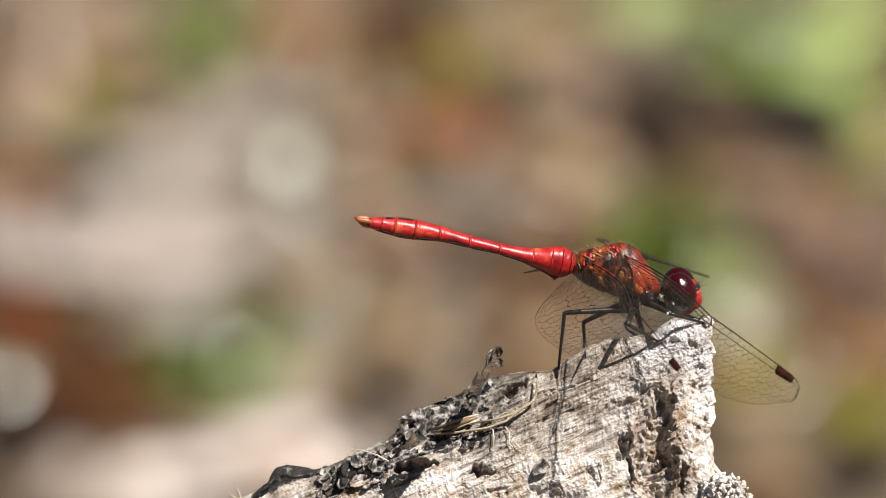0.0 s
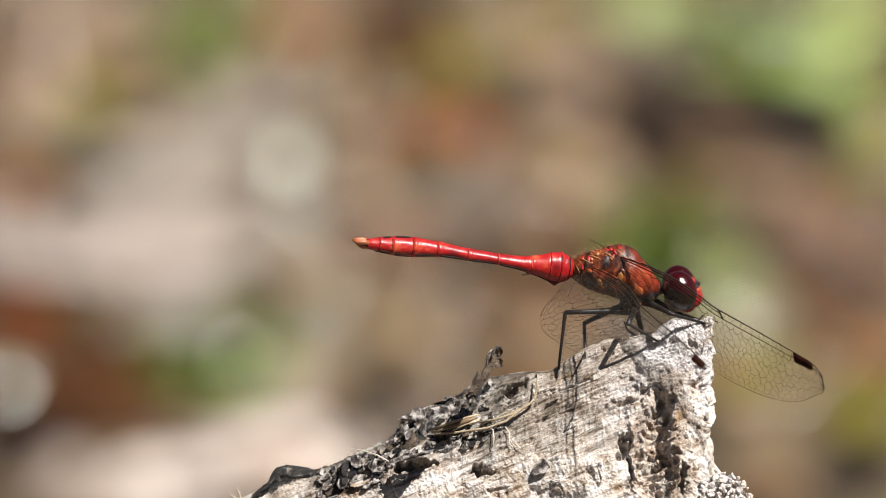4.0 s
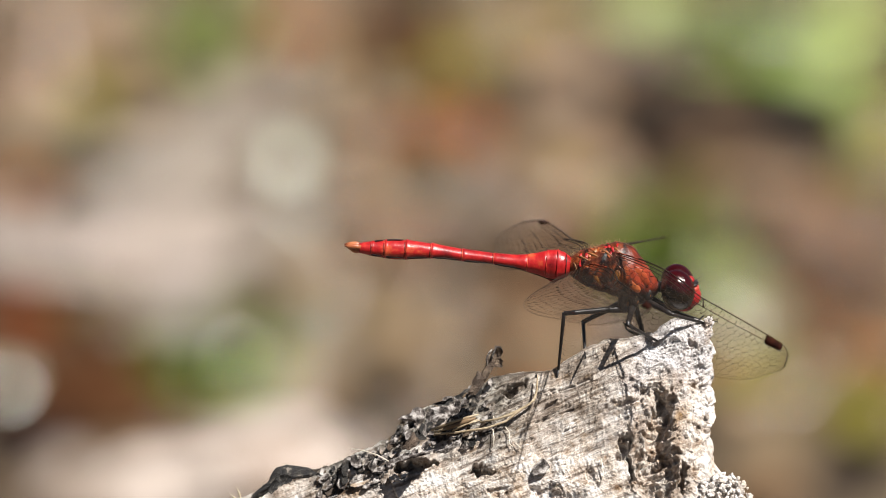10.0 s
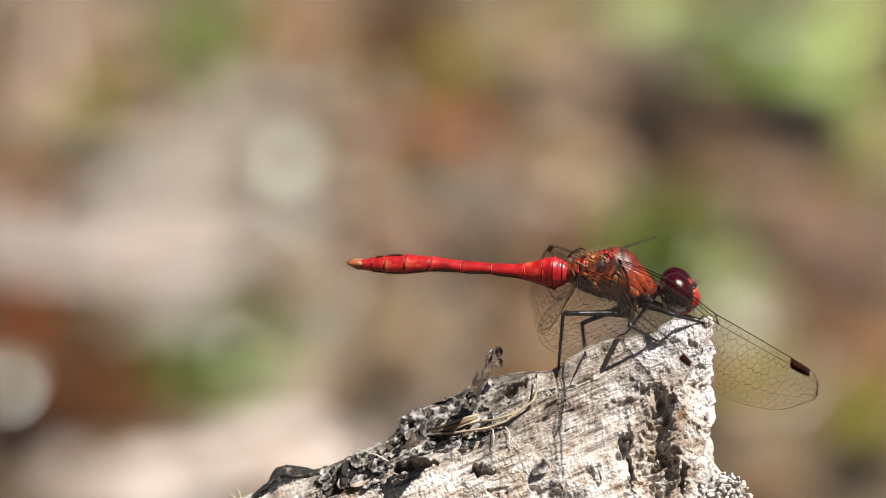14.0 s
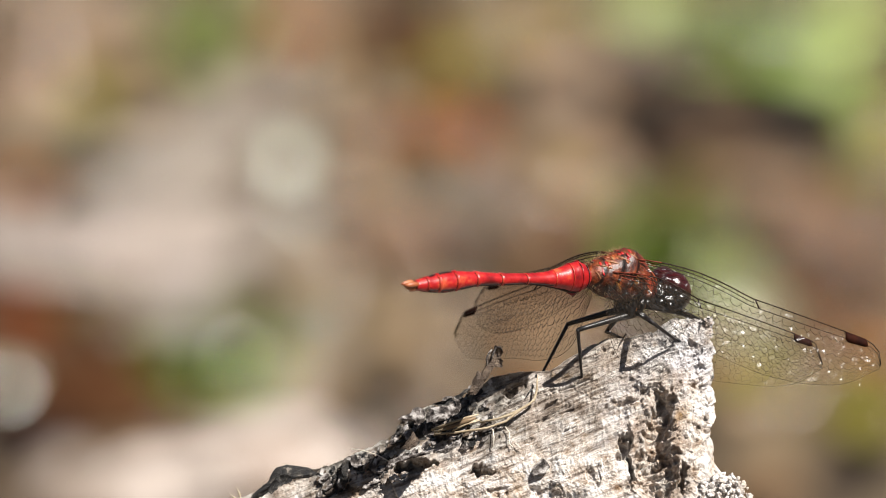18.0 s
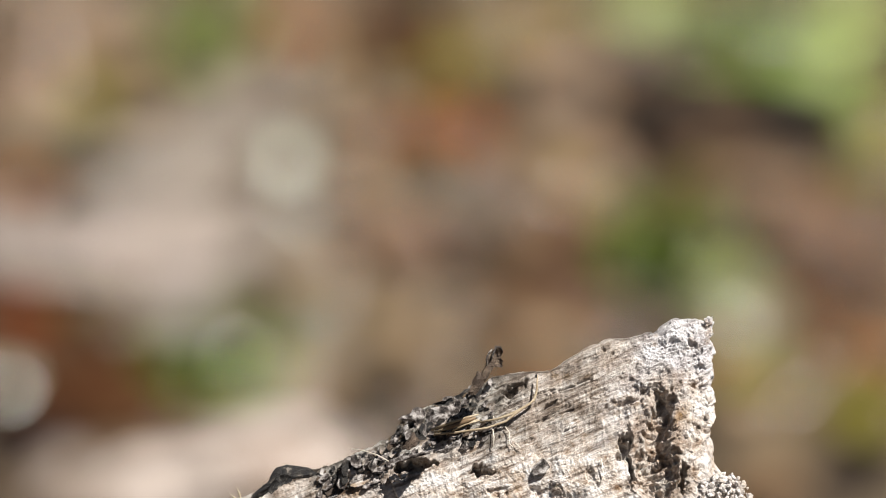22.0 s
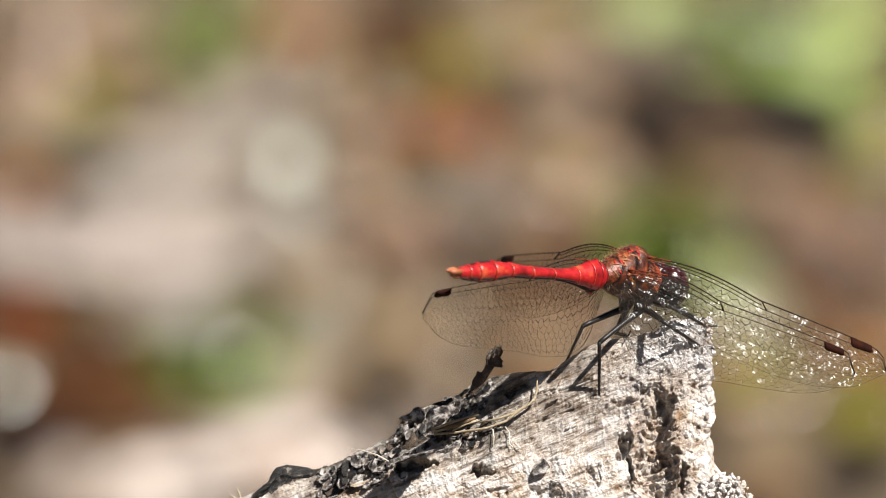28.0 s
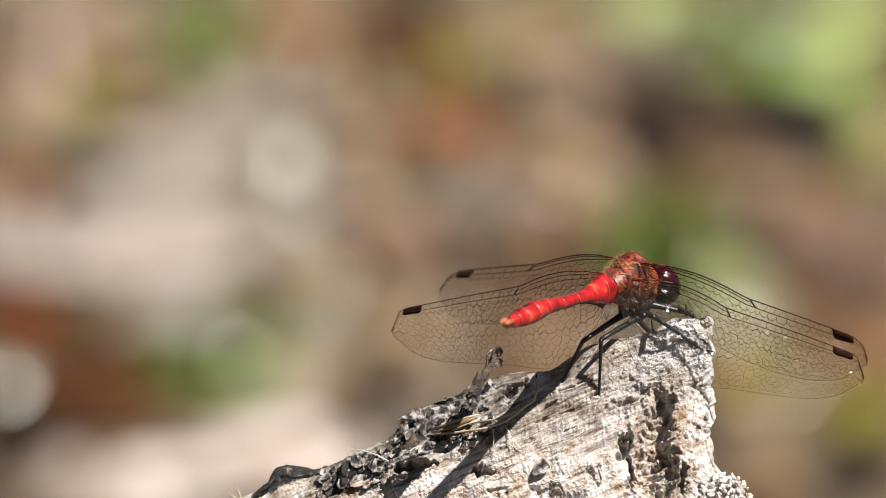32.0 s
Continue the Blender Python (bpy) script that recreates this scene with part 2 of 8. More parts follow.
M_SHEATH = plain("brown sheath", [(0.3, (0.10, 0.06, 0.03)), (0.7, (0.26, 0.17, 0.09))], 700, 0.6, 0.6, 0.0001, (0.2, 1, 1))
M_STRAW = plain("dry straw", [(0.3, (0.26, 0.19, 0.11)), (0.7, (0.52, 0.43, 0.30))], 700, 0.55, 0.5, 0.0001)
M_FIBRE = plain("pale fibre", [(0.3, (0.6, 0.52, 0.42)), (0.7, (0.8, 0.74, 0.64))], 700, 0.6, 0.4, 0.0001)


# ---- mesh helpers ----
def finish(name, bm, mat, parent=None, label="", smooth=True):
    me = bpy.data.meshes.new(name)
    bmesh.ops.recalc_face_normals(bm, faces=bm.faces)
    bm.to_mesh(me)
    bm.free()
    if smooth:
        me.polygons.foreach_set("use_smooth", [True] * len(me.polygons))
    me.materials.append(mat)
    ob = new(name, me)
    if parent is not None:
        ob.parent = parent
    if label:
        ob["label"] = label
    return ob


def part(name, bm, mat, parent, label=""):
    return finish(name, bm, mat, parent, label)


def loft(bm, rings, closed=True, caps=True):
    """Joins rings of points, each a list of the same length."""
    rows = [[bm.verts.new(p) for p in r] for r in rings]
    n = len(rows[0])
    for a, b in zip(rows, rows[1:]):
        for i in range(n if closed else n - 1):
            j = (i + 1) % n
            bm.faces.new((a[i], a[j], b[j], b[i]))
    if caps and closed:
        bm.faces.new(rows[0][::-1])
        bm.faces.new(rows[-1])
    return rows


def tube(bm, points, radii, n=6):
    """A tapered tube along the points."""
    pts = [Vector(p) for p in points]
    rings = []
    side = None
    for i, p in enumerate(pts):
        d = (pts[min(i + 1, len(pts) - 1)] - pts[max(i - 1, 0)]).normalized()
        if side is None:
            side = d.orthogonal().normalized()
        side = (side - d * side.dot(d)).normalized()
        up = d.cross(side)
        r = radii[i] if isinstance(radii, (list, tuple)) else radii
        rings.append([p + r * (math.cos(a) * side + math.sin(a) * up) for a in (k * math.tau / n for k in range(n))])
    loft(bm, rings)


def ellipsoid(bm, c, r, nu=20, nv=14, m=None):
    rings = []
    for j in range(1, nv):
        th = math.pi * j / nv
        ring = []
        for i in range(nu):
            a = math.tau * i / nu
            p = Vector((r[0] * math.cos(th), r[1] * math.sin(th) * math.cos(a), r[2] * math.sin(th) * math.sin(a)))
            if m is not None:
                p = m @ p
            ring.append(p + Vector(c))
        rings.append(ring)
    loft(bm, rings)


def lerp_table(table, x):
    xs = [r[0] for r in table]
    return [float(np.interp(x, xs, [r[k] for r in table])) for k in range(1, len(table[0]))]


# ---- the dragonfly ----
def wing_outline(hind, s):
    """Leading and trailing edge, in mm off the span's line, at the share s of the span."""
    node = 0.392 if hind else 0.476
    if s < 0.9:
        lead = 0.25 * math.sin(math.pi * min(1.0, s * 1.02)) ** 0.8
    else:
        k = (s - 0.9) / 0.1
        lead = 0.25 * math.sin(math.pi * 0.918) ** 0.8 - 2.0 * (1 - math.sqrt(max(0.0, 1 - k * k)))
    if s < node:
        lead += 0.8 * math.sin(math.pi * s / node)
    if hind:
        table = [(0.0, 2.6), (0.04, 5.6), (0.10, 8.0), (0.2, 8.9), (0.35, 8.5), (0.5, 7.4), (0.65, 6.7), (0.8, 5.9), (0.9, 4.9), (0.96, 3.7), (1.0, 2.0)]
    else:
        table = [(0.0, 0.9), (0.06, 2.5), (0.15, 4.3), (0.3, 5.7), (0.45, 6.5), (0.6, 6.8), (0.75, 6.4), (0.88, 5.3), (0.95, 3.9), (1.0, 2.0)]
    return lead, -sum(lerp_table(table, min(1.0, max(0.0, s + k * 0.018)))[0] for k in (-2, -1, 0, 1, 2)) / 5


def build_wing(hind, name, parent, label):
    rnd = random.Random(11 if hind else 7)
    L = 25.5 if hind else 28.5
    lines = [0.0, 0.05, 0.11, 0.19, 0.27, 0.36, 0.45, 0.53, 0.61, 0.69, 0.77, 0.85, 0.93, 1.0]
    if hind:
        lines = [0.0, 0.04, 0.09, 0.16, 0.23, 0.30, 0.38, 0.45, 0.52, 0.59, 0.66, 0.73, 0.80, 0.87, 0.94, 1.0]

    def at(s, c):
        a, b = wing_outline(hind, s)
        fold = 0.10 * math.cos(math.pi * 12 * min(c, 0.45) * 1.05) * (1 - 0.6 * s)
        sag = -0.5 * math.sin(math.pi * s) * c * c
        return Vector((s * L, a + (b - a) * c, fold + sag)) * MM

    # membrane
    bm = bmesh.new()
    ns, nc = 60, 26
    grid = [[bm.verts.new(at(i / ns, j / nc)) for j in range(nc + 1)] for i in range(ns + 1)]
    for i in range(ns):
        for j in range(nc):
            bm.faces.new((grid[i][j], grid[i + 1][j], grid[i + 1][j + 1], grid[i][j + 1]))
    wing = part(name, bm, M_MEMBRANE, parent, label)
    # lengthwise veins and cross veins, which meet in uneven cells
    bm = bmesh.new()
    red = bmesh.new()
    cross = []
    for r in range(len(lines) - 1):
        gap = (0.034 if r == 0 else 0.026) * (1.15 if r < 3 else 1.0)
        s, row = 0.03 + rnd.random() * 0.02, []
        while s < 0.985:
            row.append(s)
            s += gap * rnd.uniform(0.6, 1.5) * (1.0 if s > 0.3 else 1.2)
        cross.append(row)
    ends = {}
    for r, row in enumerate(cross):
        for k, s in enumerate(row):
            ends[(r, k)] = [None, None]
    for li, c in enumerate(lines):
        nodes = [(0.0, 0.0, None)]
        w = 0.32 * (lines[1] if li < 2 else (lines[min(li + 1, len(lines) - 1)] - lines[li - 1]) / 2)
        inner = 2 < li < len(lines) - 1
        if li > 0:
            nodes += [(s + rnd.uniform(-0.004, 0.004), -w if inner else 0.0, (li - 1, k, 1)) for k, s in enumerate(cross[li - 1])]
        if li < len(lines) - 1:
            nodes += [(s, w if inner else 0.0, (li, k, 0)) for k, s in enumerate(cross[li])]
        nodes.append((1.0, 0.0, None))
        nodes.sort(key=lambda q: q[0])
        pts = []
        for s, off, key in nodes:
            p = at(s, min(1.0, max(0.0, c + off * min(1.0, s * 6))))
            if key:
                ends[key[:2]][key[2]] = p
            pts.append(p)
        rad = 0.070 if li == 0 else 0.046 if li in (1, 2) else 0.026 if li in (3, 6, 9) else 0.015
        for k in range(len(pts) - 1):
            f = pts[k].x / (L * MM)
            if li == 1 and f > (0.39 if hind else 0.49):
                continue
            q = rad * (1.25 - 0.55 * f) * MM
            tube(red if (li in (0, 1, 2) and f < 0.10) else bm, [pts[k], pts[k + 1]], q, 4)
    for (r, k), (a, b) in ends.items():
        if a is not None and b is not None and (a - b).length > 0.0001:
            tube(bm, [a, b], (0.022 if r < 3 else 0.012) * MM, 3)
    tube(bm, [at(0.01 + 0.99 * k / 90, 1.0) for k in range(91)], 0.019 * MM, 4)
    # the thick brace at the node of the front edge
    node = 0.392 if hind else 0.492
    tube(bm, [at(node, 0.0), at(node + 0.025, lines[2])], 0.085 * MM, 5)
    part("vein_net", bm, M_VEIN, wing, "dark net of wing veins")
    part("vein_base", red, M_VEIN_RED, wing, "reddish vein bases")
    # the dark cell near the tip
    bm = bmesh.new()
    top = []
    for k in range(9):
        s = 0.845 + 0.085 * k / 8
        c1 = lines[2] * (1.55 if 0 < k < 8 else 1.2)
        top.append([at(s - 0.004, -0.005) + Vector((0, 0, 0.00007)), at(s + 0.006, c1) + Vector((0, 0, 0.00007)),
                    at(s + 0.006, c1) - Vector((0, 0, 0.00007)), at(s - 0.004, -0.005) - Vector((0, 0, 0.00007))])
    loft(bm, top)
    part("stigma", bm, M_STIGMA, wing, "dark brown wing spot")
    # amber tinge at the root is a small thickened hinge
    bm = bmesh.new()
    ellipsoid(bm, (0.1 * MM, -0.4 * MM, -0.1 * MM), (0.42 * MM, 0.26 * MM, 0.12 * MM), 12, 8)
    part("hinge", bm, M_THORAX, wing, "red wing hinge")
    return wing


def build_dragonfly():
    fly = new("dragonfly")
    tagged(fly, "red dragonfly with clear veined wings perched on weathered wood", "dragonfly")
    parts = {}
    # thorax
    table = [(-4.5, 1.3, 0.75, 0.75), (-3.8, 1.25, 1.35, 1.3), (-2.8, 1.1, 1.9, 1.75), (-1.5, 0.95, 2.3, 2.05), (0.0, 0.85, 2.75, 2.25), (0.8, 0.75, 2.95, 2.3),
             (1.6, 0.4, 3.05, 2.25), (2.4, -0.05, 2.85, 2.1), (3.1, -0.6, 2.4, 1.8), (3.7, -1.0, 1.8, 1.4), (4.3, -1.2, 1.0, 0.9), (4.6, -1.25, 0.6, 0.6)]
    bm = bmesh.new()
    rings = []
    for i in range(56):
        x = -4.5 + 9.1 * i / 55
        zc, h, w = lerp_table(table, x)
        ring = []
        for k in range(40):
            a = math.tau * k / 40
            cy, cz = math.cos(a), math.sin(a)
            shape = 1.0 - 0.16 * max(0.0, cz) ** 2 * abs(cy) - 0.10 * max(0.0, -cz)
            z = zc + h * cz
            line = abs(((x - 0.55 * z) / 1.9 + 0.5) % 1.0 - 0.5)
            groove = -0.16 * math.exp(-(line / 0.10) ** 2) * min(1.0, abs(cy) * 1.4)
            lump = 0.14 * noise.noise(Vector((x, cy * 2, z)) * 0.9) + 0.06 * noise.noise(Vector((x, cy * 2, z)) * 2.6)
            f = shape + (groove + lump) * 0.4
            ring.append(Vector((x, w * cy * f, zc + h * cz * (1 + (groove + lump) * 0.3))) * MM)
        rings.append(ring)
    loft(bm, rings)
    part("thorax", bm, M_THORAX, fly, "hairy brownish red thorax with dark seams")
    # smooth orange-brown side plates and the ridge between the wings
    for side in (-1, 1):
        for x, z, rx, rz, tilt, mat, label in ((2.15, -0.45, 0.5, 0.85, -38, M_WOOD_PATCH, "smooth orange side plate"), (2.85, 0.5, 0.62, 1.35, -34, M_FRONT, "smooth orange red shoulder plate"),
                                               (0.55, 0.9, 0.5, 0.75, -30, M_AMBER, "amber side plate"), (1.35, 0.75, 0.3, 1.3, -30, M_SIDE, "red brown side plate"),
                                               (-0.6, 0.35, 0.34, 1.1, -32, M_SIDE, "red brown side plate"), (-1.6, 0.6, 0.3, 0.95, -30, M_AMBER, "amber side plate")):
            zc, h, w = lerp_table(table, x)
            lift = math.sqrt(max(0.1, 1 - ((z - zc) / h) ** 2))
            bm = bmesh.new()
            ellipsoid(bm, (x * MM, side * (w * lift * 0.95 - 0.12) * MM, z * MM), (rx * MM, 0.24 * MM, rz * MM), 16, 12, Matrix.Rotation(radians(tilt), 3, "Y"))
            part("side_plate", bm, mat, fly, label)
        for x, ang, ln, wd, mat, label in ((-3.1, 68, 0.36, 0.20, M_RED, "red plate between the wings"), (-2.5, 60, 0.42, 0.26, M_RED, "red plate between the wings"), (-2.2, 80, 0.3, 0.2, M_SIDE, "red brown plate between the wings"),
                                           (-1.5, 76, 0.5, 0.24, M_STRAP, "tan plate between the wings"), (-0.7, 70, 0.36, 0.3, M_SIDE, "red brown plate between the wings"), (-0.2, 80, 0.3, 0.22, M_RED, "red plate between the wings"),
                                           (0.3, 62, 0.5, 0.3, M_RED, "red plate between the wings"), (0.7, 78, 0.4, 0.26, M_RED, "red plate between the wings"), (1.1, 66, 0.4, 0.22, M_SIDE, "red brown plate between the wings"), (1.35, 80, 0.3, 0.24, M_DARK, "black plate between the wings")):
            zc, h, w = lerp_table(table, x)
            a = radians(ang)
            nrm = Vector((0.1, side * math.cos(a) / w, math.sin(a) / h)).normalized()
            turn = nrm.to_track_quat("Z", "X").to_matrix() @ Matrix.Rotation(radians(side * 35 + 40 * math.sin(x * 5)), 3, "Z")
            bm = bmesh.new()
            ellipsoid(bm, Vector((x, side * w * math.cos(a) * 0.9, zc + h * math.sin(a) * 0.965)) * MM, Vector((ln, wd, 0.11)) * MM, 12, 8, turn)
            for v in bm.verts:
                v.co += nrm * 0.06 * MM * noise.noise(v.co * 4000)
            part("wing_plate", bm, mat, fly, label)
    rnd = random.Random(29)
    for k in range(30):
        x, a = rnd.uniform(-3.7, 1.4), radians(rnd.choice((-1, 1)) * rnd.uniform(6, 52) + 90)
        zc, h, w = lerp_table(table, x)
        nrm = Vector((0.1, math.cos(a) / w, math.sin(a) / h)).normalized()
        turn = nrm.to_track_quat("Z", "X").to_matrix() @ Matrix.Rotation(rnd.uniform(0, 3.1), 3, "Z")
        bm = bmesh.new()
        ellipsoid(bm, Vector((x, w * math.cos(a) * 0.88, zc + h * math.sin(a) * 0.94)) * MM, Vector((rnd.uniform(0.3, 0.7), rnd.uniform(0.14, 0.3), rnd.uniform(0.06, 0.12))) * MM, 10, 7, turn)
        mat, label = rnd.choice(((M_RED, "red plate between the wings"), (M_WOOD_PATCH, "orange brown plate between the wings"), (M_WOOD_PATCH, "orange brown plate between the wings"), (M_DARK, "black plate between the wings")))
        part("wing_plate", bm, mat, fly, label)
    # pale straps at the wing roots
    for side in (-1, 1):
        for x0, a0, x1, a1 in ((-3.6, 70, -2.2, 35), (-2.6, 72, -1.0, 42), (-1.2, 75, 0.3, 38), (0.2, 72, 1.3, 40), (-3.9, 40, -3.4, -8)):
            pts = []
            for q in (0, 0.33, 0.66, 1):
                x, a = x0 + (x1 - x0) * q, radians(a0 + (a1 - a0) * q)
                zc, h, w = lerp_table(table, x)
                pts.append(Vector((x, side * w * math.cos(a) * 0.93, zc + h * math.sin(a) * 1.0)) * MM)
            bm = bmesh.new()
            tube(bm, pts, [0.05 * MM, 0.12 * MM, 0.11 * MM, 0.04 * MM], 7)
            part("wing_strap", bm, M_STRAP, fly, "tan strap at the wing root")
    # body hair
    rnd = random.Random(3)
    bm = bmesh.new()
    for k in range(1000):
        x = rnd.uniform(-4.2, 2.6)
        zc, h, w = lerp_table(table, x)
        a = rnd.choice((rnd.uniform(0.2, 2.9), rnd.uniform(-0.9, 4.0), rnd.uniform(3.8, 5.6)))
        p = Vector((x, w * math.cos(a) * 0.93, zc + h * math.sin(a) * 0.97))
        d = Vector((rnd.uniform(-0.6, 0.2), math.cos(a), math.sin(a))) + Vector([rnd.uniform(-0.4, 0.4) for _ in range(3)])
        ln = rnd.uniform(0.3, 0.75)
        q = p + d.normalized() * ln
        tube(bm, [p * MM, (p * 0.4 + q * 0.6 + Vector((-0.05, 0, 0))) * MM, q * MM], [0.008 * MM, 0.006 * MM, 0.002 * MM], 3)
    part("hair", bm, M_HAIR, fly, "short tan hair")
    # neck
    bm = bmesh.new()
    tube(bm, [Vector((3.6, 0, -1.1)) * MM, Vector((5.0, 0, -1.35)) * MM, Vector((6.0, 0, -1.45)) * MM], [0.75 * MM, 0.55 * MM, 0.8 * MM], 12)
    part("neck", bm, M_DARK, fly)

    # head
    bm = bmesh.new()
    ellipsoid(bm, (-0.5 * MM, 0, -0.35 * MM), (1.2 * MM, 2.2 * MM, 2.0 * MM), 24, 14)
    head = part("head", bm, M_DARK, fly, "dark back of the head")
    head.location = Vector((6.6, 0, -1.5)) * MM
    parts["head"] = head
    for side in (-1, 1):
        turn = Matrix.Rotation(radians(side * 10), 3, "X") @ Matrix.Rotation(radians(-12), 3, "Y")
        bm = bmesh.new()
        ellipsoid(bm, (-0.02 * MM, side * 0.98 * MM, 0.14 * MM), (1.72 * MM, 1.66 * MM, 2.12 * MM), 40, 30, turn)
        part("eye", bm, M_EYE, head, "glossy dark red eye, blackish below")
        bm = bmesh.new()
        tube(bm, [Vector((1.75, side * 0.45, 0.5)) * MM, Vector((2.15, side * 0.62, 0.75)) * MM, Vector((2.8, side * 0.9, 1.05)) * MM],
             [0.05 * MM, 0.022 * MM, 0.007 * MM], 6)
        part("antenna", bm, M_DARK, head)
    for name, c, r, mat in (("brow", (1.5, 0, -0.08), (0.68, 0.98, 0.5), M_FACE), ("crown", (1.22, 0, 0.80), (0.5, 0.62, 0.42), M_FACE),
                            ("face", (1.12, 0, -0.92), (1.22, 1.5, 1.15), M_FACE),
                            ("jaw", (0.5, 0, -1.95), (1.0, 1.2, 0.5), M_FACE), ("brow_seam", (1.62, 0, 0.46), (0.5, 0.92, 0.2), M_DARK)):
        bm = bmesh.new()
        ellipsoid(bm, Vector(c) * MM, Vector(r) * MM, 20, 12)
        part(name, bm, mat, head, "shiny red face plate" if mat is M_FACE else "")

    # abdomen, which runs back from its joint along -x
    px = 0.0575
    prof = [(0, 12, 12, 0), (7, 19, 17, 0), (15, 24, 20, 0), (30, 28, 23, 0), (45, 25.5, 22, 0), (64, 19.5, 19, 0), (81, 15.5, 16.5, 0), (100, 12, 14.5, 1), (137, 9.6, 12.5, 3.5), (165, 10.2, 12.5, 5),
            (193, 10.8, 12.5, 6), (225, 11.5, 13.2, 8.5), (245, 12.5, 14, 10), (275, 15.5, 16, 9.5), (296, 17, 17, 8.5), (320, 17.5, 17.5, 7.5), (335, 15.5, 16, 7), (358, 13, 13, 6.5), (374, 10, 11, 6), (380, 8, 9, 6)]
    bm = bmesh.new()
    rings = []
    for d in range(4, 372, 8):
        h, w, z0 = lerp_table(prof, d)
        rings.append([Vector((-d, 0.70 * w * math.cos(a), z0 - 0.30 * h + 0.74 * h * math.sin(a))) * px * MM for a in (math.tau * k / 14 for k in range(14))])
    loft(bm, rings)
    abd = part("abdomen", bm, M_MARK, fly, "slender red abdomen with black seams")
    abd.location = Vector((-4.1, 0, 1.35)) * MM
    parts["abdomen"] = abd
    cuts = [0, 12, 28, 47, 81, 141, 197, 253, 298, 335, 358, 380]
    for k, (a0, a1) in enumerate(zip(cuts, cuts[1:])):
        bm = bmesh.new()
        rings = []
        for q in (0.0, 0.02, 0.08, 0.18, 0.3, 0.4, 0.5, 0.6, 0.7, 0.8, 0.88, 0.95, 1.0):
            d = a0 + (a1 - a0) * q
            h, w, z0 = lerp_table(prof, d)
            flare = (0.02, 0.09, 0.05, 0.03, 0.10, 0.12, 0.14, 0.15, 0.13, 0.09, 0.03)[k]
            f = 0.95 if q == 0 else 0.98 if q == 0.02 else 1.0 + flare if q == 0.95 else 0.97 if q == 1.0 else 0.99 + flare * 0.7 * q ** 3
            ring = []
            for i in range(29):
                a = -0.95 + (math.pi + 1.9) * i / 28
                keel = 0.05 * math.exp(-((a - math.pi / 2) / 0.16) ** 2)
                dent = 1 - 0.05 * max(0.0, noise.noise(Vector((d * 0.06, a * 2.0, k)))) - 0.03 * noise.noise(Vector((d * 0.2, a * 4.0, k)))
                ring.append(Vector((-d, w * f * dent * math.cos(a), z0 + h * f * dent * (math.sin(a) + keel))) * px * MM)
            rings.append(ring)
        loft(bm, rings, closed=False)
        seg = part("segment", bm, M_RED, abd)
        # pale rim where the next plate begins
        bm = bmesh.new()
        h, w, z0 = lerp_table(prof, a1)
        pts = [Vector((-a1 + 1, w * 1.0 * math.cos(a), z0 + h * 1.0 * math.sin(a))) * px * MM for a in (-0.85 + (math.pi + 1.7) * i / 20 for i in range(21))]
        tube(bm, pts, 0.045 * MM, 5)
        part("segment_rim", bm, M_RIM if 1 < k < 10 else M_DARK, abd)
        if 3 < k < 10:
            bm = bmesh.new()
            tube(bm, [p + Vector((-2.2 * px * MM, 0, 0)) for p in pts], 0.022 * MM, 5)
            part("segment_seam", bm, M_MARK, abd, "thin black seam")
        # black dashes on the lower flanks
        if 3 < k < 10:
            for side in (-1, 1):
                bm = bmesh.new()
                pts = []
                for q in (0.06, 0.25, 0.5, 0.78, 0.96):
                    d = a0 + (a1 - a0) * q
                    h, w, z0 = lerp_table(prof, d)
                    ang = -0.62
                    pts.append(Vector((-d, side * w * 0.97 * math.cos(ang), z0 + h * 0.97 * math.sin(ang))) * px * MM)
                tube(bm, pts, [0.05 * MM, 0.11 * MM, 0.14 * MM, 0.17 * MM, 0.10 * MM], 6)
                part("flank_mark", bm, M_MARK, abd)
    # dark saddle marks on the top of the club
    for d0, d1 in ((303, 331), (338, 352)):
        bm = bmesh.new()
        rings = []
        for q in (0.0, 0.3, 0.7, 1.0):
            d = d0 + (d1 - d0) * q
            h, w, z0 = lerp_table(prof, d)
            rings.append([Vector((-d, w * 1.06 * math.cos(a), z0 + h * 1.06 * (math.sin(a) + 0.04))) * px * MM for a in (math.pi / 2 + u * (0.12 + 0.16 * q) for u in (-1, -0.4, 0, 0.4, 1))])
        loft(bm, rings, closed=False)
        part("dorsal_mark", bm, M_MARK, abd, "black saddle mark")
    for side in (-1, 1):
        bm = bmesh.new()
        tube(bm, [Vector((-374, side * 5, 9)) * px * MM, Vector((-386, side * 6, 10)) * px * MM, Vector((-398, side * 6, 9)) * px * MM, Vector((-406, side * 4, 9)) * px * MM],
             [0.22 * MM, 0.30 * MM, 0.24 * MM, 0.05 * MM], 10)
        part("tail_clasper", bm, M_APPEND, abd, "orange tail clasper")
    bm = bmesh.new()
    tube(bm, [Vector((-374, 0, 2)) * px * MM, Vector((-388, 0, 1)) * px * MM, Vector((-398, 0, 4)) * px * MM], [0.35 * MM, 0.30 * MM, 0.1 * MM], 10)
    part("tail_plate", bm, M_APPEND, abd, "orange tail plate")
    bm = bmesh.new()
    tube(bm, [Vector((-24, 0, -24)) * px * MM, Vector((-31, 0, -30)) * px * MM, Vector((-42, 0, -27)) * px * MM], [0.25 * MM, 0.28 * MM, 0.1 * MM], 8)
    part("belly_lobe", bm, M_FACE, abd, "dark red lobe under the abdomen")

